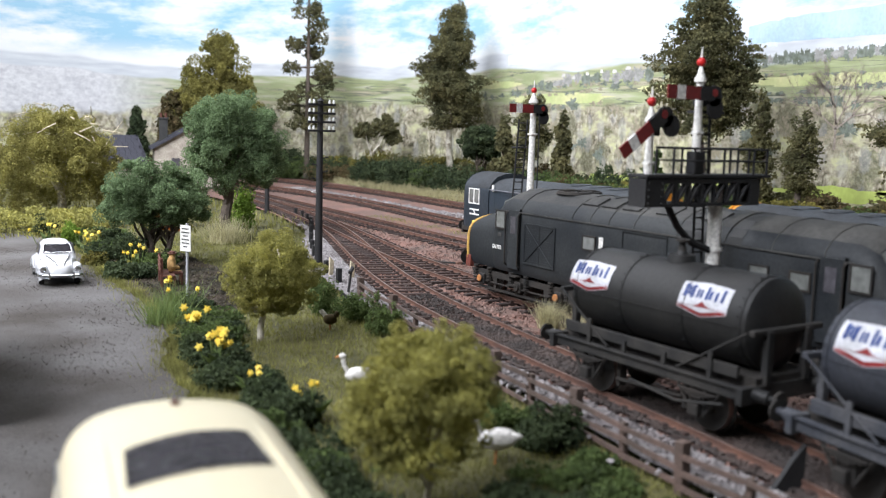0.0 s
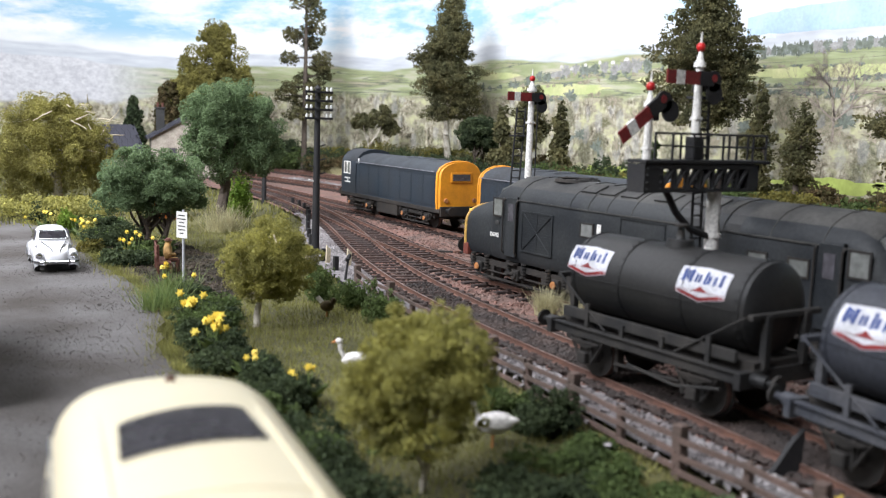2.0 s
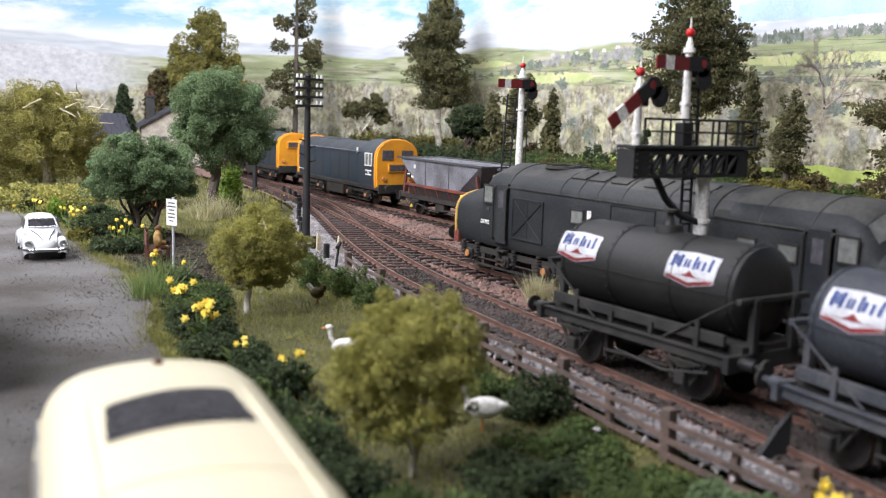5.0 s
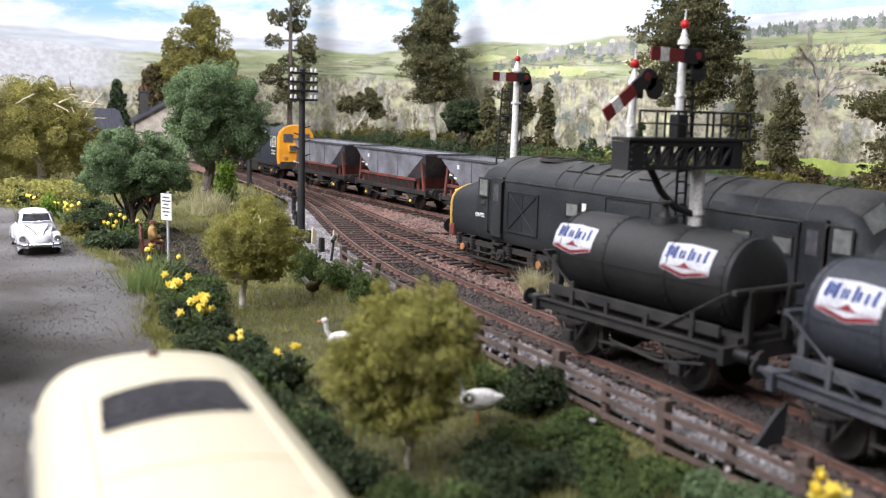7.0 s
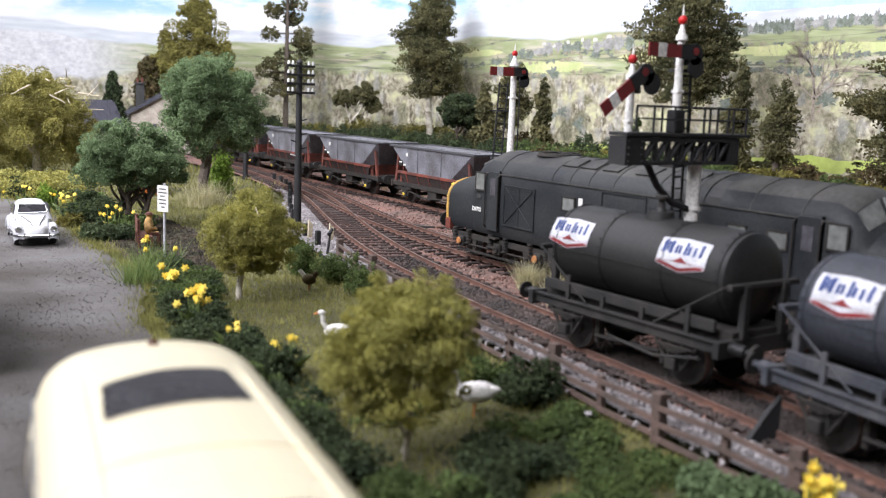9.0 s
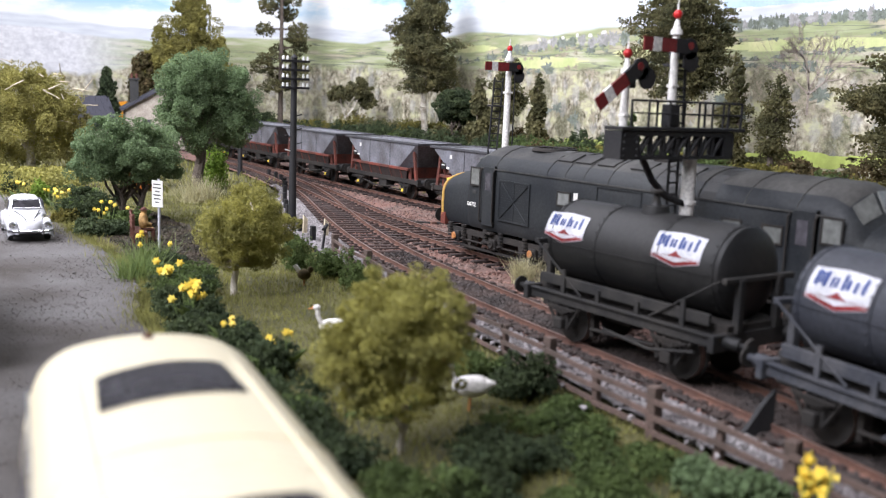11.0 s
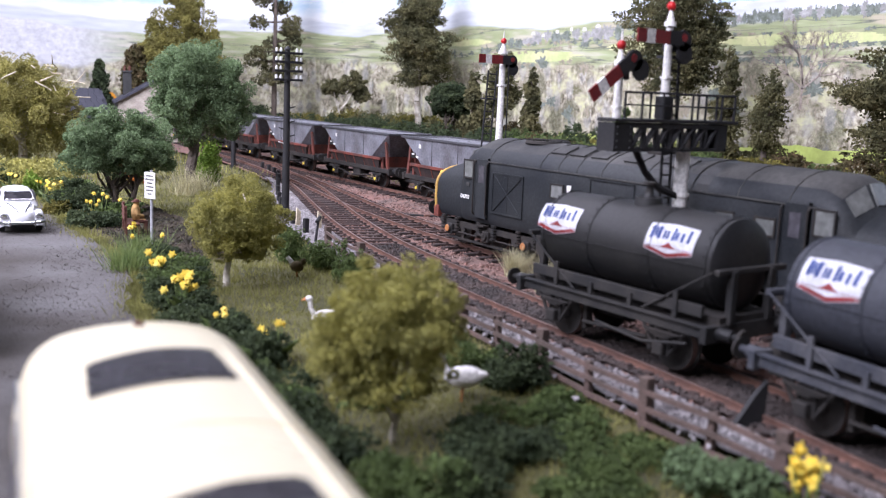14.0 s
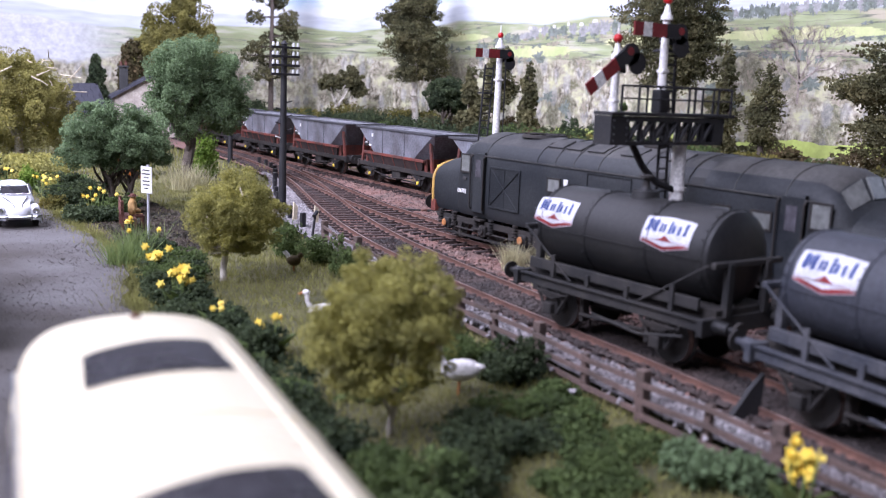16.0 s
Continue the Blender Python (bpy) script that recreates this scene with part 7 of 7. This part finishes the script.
rod(bm, (0.1, 0.05, 0.5), (0.1, 0.45, 0.5), 0.09)
rod(bm, (-0.1, 0.45, 0.5), (-0.1, 0.45, -0.05), 0.08)
rod(bm, (0.1, 0.45, 0.5), (0.1, 0.45, -0.05), 0.08)
for f in bm.faces:
    c = f.calc_center_median()
    f.material_index = 1 if c.z > 1.31 or c.z < 0.56 else 0
fg = part("figurine", bm, ["figure", "brown"], smooth=True)
fg.matrix_basis = pose(-8.33 * K, 15.2 * K, -0.4 * K, 0, 0, -102)
fg.data.transform(Matrix.Translation((0, 0, 0.07 * K)) @ Matrix.Diagonal((0.74, 0.84, 0.84, 1)))
tagged(fg, "small painted plastic figurine seated on a bench", "figurine")


def goose(label, at, turn, s=1.0):
    t = thing("goose", label, "bird", at, turn, group="white geese")
    body = part("body", ball(ball(B(), (0, 0, 0.42 * s), 0.17 * s, 0.34 * s, 0.2 * s), (0, 0.3 * s, 0.48 * s), 0.08 * s, 0.16 * s, 0.07 * s), "feather", t, smooth=True)
    part("neck", ball(tube(B(), [(0, -0.26 * s, 0.48 * s), (0, -0.36 * s, 0.66 * s), (0, -0.38 * s, 0.85 * s)], 0.06 * s, 10), (0, -0.4 * s, 0.9 * s), 0.075 * s, 0.1 * s, 0.075 * s), "feather", t, smooth=True)
    part("beak", rod(B(), (0, -0.48 * s, 0.89 * s), (0, -0.6 * s, 0.86 * s), 0.04 * s, 0.015 * s, 8), "oxide", t)
    for x in (-0.07, 0.07):
        part("leg", rod(B(), (x * s, 0, 0.3 * s), (x * s, -0.02, -0.04), 0.022 * s, 0.02 * s, 6), "oxide", t)
    for x in (-1, 1):
        part("wing", ball(B(), (x * 0.15 * s, 0.08 * s, 0.46 * s), 0.05 * s, 0.27 * s, 0.13 * s), "feather", body, smooth=True)
    return t


goose("white goose with a raised neck on the grass", (-8.3, 0.15, -0.45), -115, 0.9)
goose("white goose standing by a dark bush", (-8.2, -5.2, -0.42), -123, 1.02)
hen = thing("hen", "small brown and white hen under a bush", "bird", (-6.2, 6.2, -0.4), 40)
part("body", ball(ball(B(), (0, 0, 0.3), 0.13, 0.22, 0.16), (0, -0.2, 0.46), 0.07, 0.08, 0.1), "leaf_brown", hen, smooth=True)
part("tail", slab(B(), [(-0.03, 0.15, 0.3), (-0.03, 0.36, 0.52), (-0.03, 0.26, 0.58), (-0.03, 0.1, 0.42)], (0.06, 0, 0)), "feather", hen)
part("leg", rod(B(), (0, 0, 0.2), (0, 0, -0.02), 0.03), "oxide", hen)


# ---- cottage and barn ----
def cottage(at, turn):
    t = thing("cottage", "pale stone cottage with a slate roof and tall chimney", "house", at, turn)
    w, l, e, r = 2.95, 3.0, 3.25, 4.8
    body = B()
    slab(body, [(-w, -l, -0.5), (w, -l, -0.5), (w, -l, e), (0, -l, r), (-w, -l, e)], (0, 2 * l, 0))
    wall = part("wall", body, "stone", t)
    for s in (-1, 1):
        part("roof", slab(B(), [(s * (w + 0.35), -l - 0.35, e - 0.3), (0, -l - 0.35, r + 0.06), (0, l + 0.35, r + 0.06), (s * (w + 0.35), l + 0.35, e - 0.3)], (0, 0, 0.18)), "slate", t)
    ch = part("chimney", box(B(), -0.36 - 2.1, 0.36 - 2.1, -0.4, 0.4, 2.0, 5.6, 0.03), "roof_grey", t)
    part("chimney_cap", box(B(), -0.45 - 2.1, 0.45 - 2.1, -0.5, 0.5, 5.6, 5.75, 0.03), "roof_grey", ch)
    for k in (-0.2, 0.2):
        part("chimney_pot", rod(B(), (-2.1 + k, 0, 5.75), (-2.1 + k, 0, 6.15), 0.12, 0.1, 10), "brown", ch)
    for (x, z) in ((-1.2, 1.3), (0.9, 1.3)):
        wn = part("window", box(B(), x - 0.35, x + 0.35, -l - 0.04, -l + 0.02, z, z + 1.0), "dark_glass", wall)
        part("window_frame", box(B(), x - 0.42, x + 0.42, -l - 0.06, -l - 0.0, z - 0.1, z), "white", wn)
    for yy in (-1.6, 1.2):
        wn = part("window", box(B(), -w - 0.04, -w + 0.02, yy - 0.4, yy + 0.4, 0.9, 1.8), "dark_glass", wall)
        part("window_frame", box(B(), -w - 0.06, -w, yy - 0.5, yy + 0.5, 0.8, 0.9), "white", wn)
    return t


cottage((7.5, 66, 0.0), -13)
bn2 = thing("barn", "stone barn with a broad blue-grey slate roof", "barn", (0.9, 68, 0.0), 6)
part("wall", box(B(), -3.2, 2.6, -2.2, 2.2, -0.5, 1.75), "stone", bn2)
rf = part("roof", slab(B(), [(-3.5, -2.6, 1.5), (2.9, -2.6, 1.5), (2.9, 0.2, 3.95), (-3.5, 0.2, 3.95)], (0, 0.1, 0.16)), "slate", bn2)
part("roof", slab(B(), [(-3.5, 2.9, 1.5), (2.9, 2.9, 1.5), (2.9, 0.2, 3.95), (-3.5, 0.2, 3.95)], (0, -0.1, 0.16)), "slate", bn2)
slate = part("slate", box(B(), -0.24, 0.24, -0.02, 0.44, -0.015, 0.03), "slate", rf)
tilt = math.degrees(math.atan2(2.45, 2.8))
first_slate = slate
for j in range(8):
    for i in range(12):
        ob = first_slate if i == j == 0 else new("slate", first_slate.data)
        ob.parent = rf
        u = j * 0.455 * math.cos(radians(tilt)), j * 0.455 * math.sin(radians(tilt))
        ob.matrix_basis = pose((-3.25 + i * 0.5 + (j % 2) * 0.12) * K, (-2.6 + u[0] - 0.1) * K, (1.5 + u[1] + 0.2) * K, tilt + 3, 0, 0)


# ---- the passing train ----
SPEED = 7.1
first_blue = bonnet_diesel("faded blue single-cab diesel locomotive leading a train", 1)
second_blue = bonnet_diesel("faded blue single-cab diesel locomotive with a yellow cab end", -1)
for loco in (first_blue, second_blue):
    for ob in loco.children_recursive:
        ob.data.transform(Matrix.Diagonal((0.95, 0.93, 0.95, 1)))
train = [(first_blue, 12.6), (second_blue, -2.9)]
wagon = hopper_wagon()
for k in range(11):
    w = wagon if k == 0 else copy_thing(wagon, Matrix.Identity(4))
    train.append((w, -15.3 - 9.5 * k))


def on_line(y):
    x = lerp_path(TRACK_3, y)
    d = lerp_path(TRACK_3, y + 3) - lerp_path(TRACK_3, y - 3)
    return pose(x * K, y * K, 0, 0, 0, -math.degrees(math.atan2(d, 6)))


def motions():
    for ob, y in train:
        walk(ob, [(t, on_line(y + SPEED * t)) for t in range(17)])


motions()
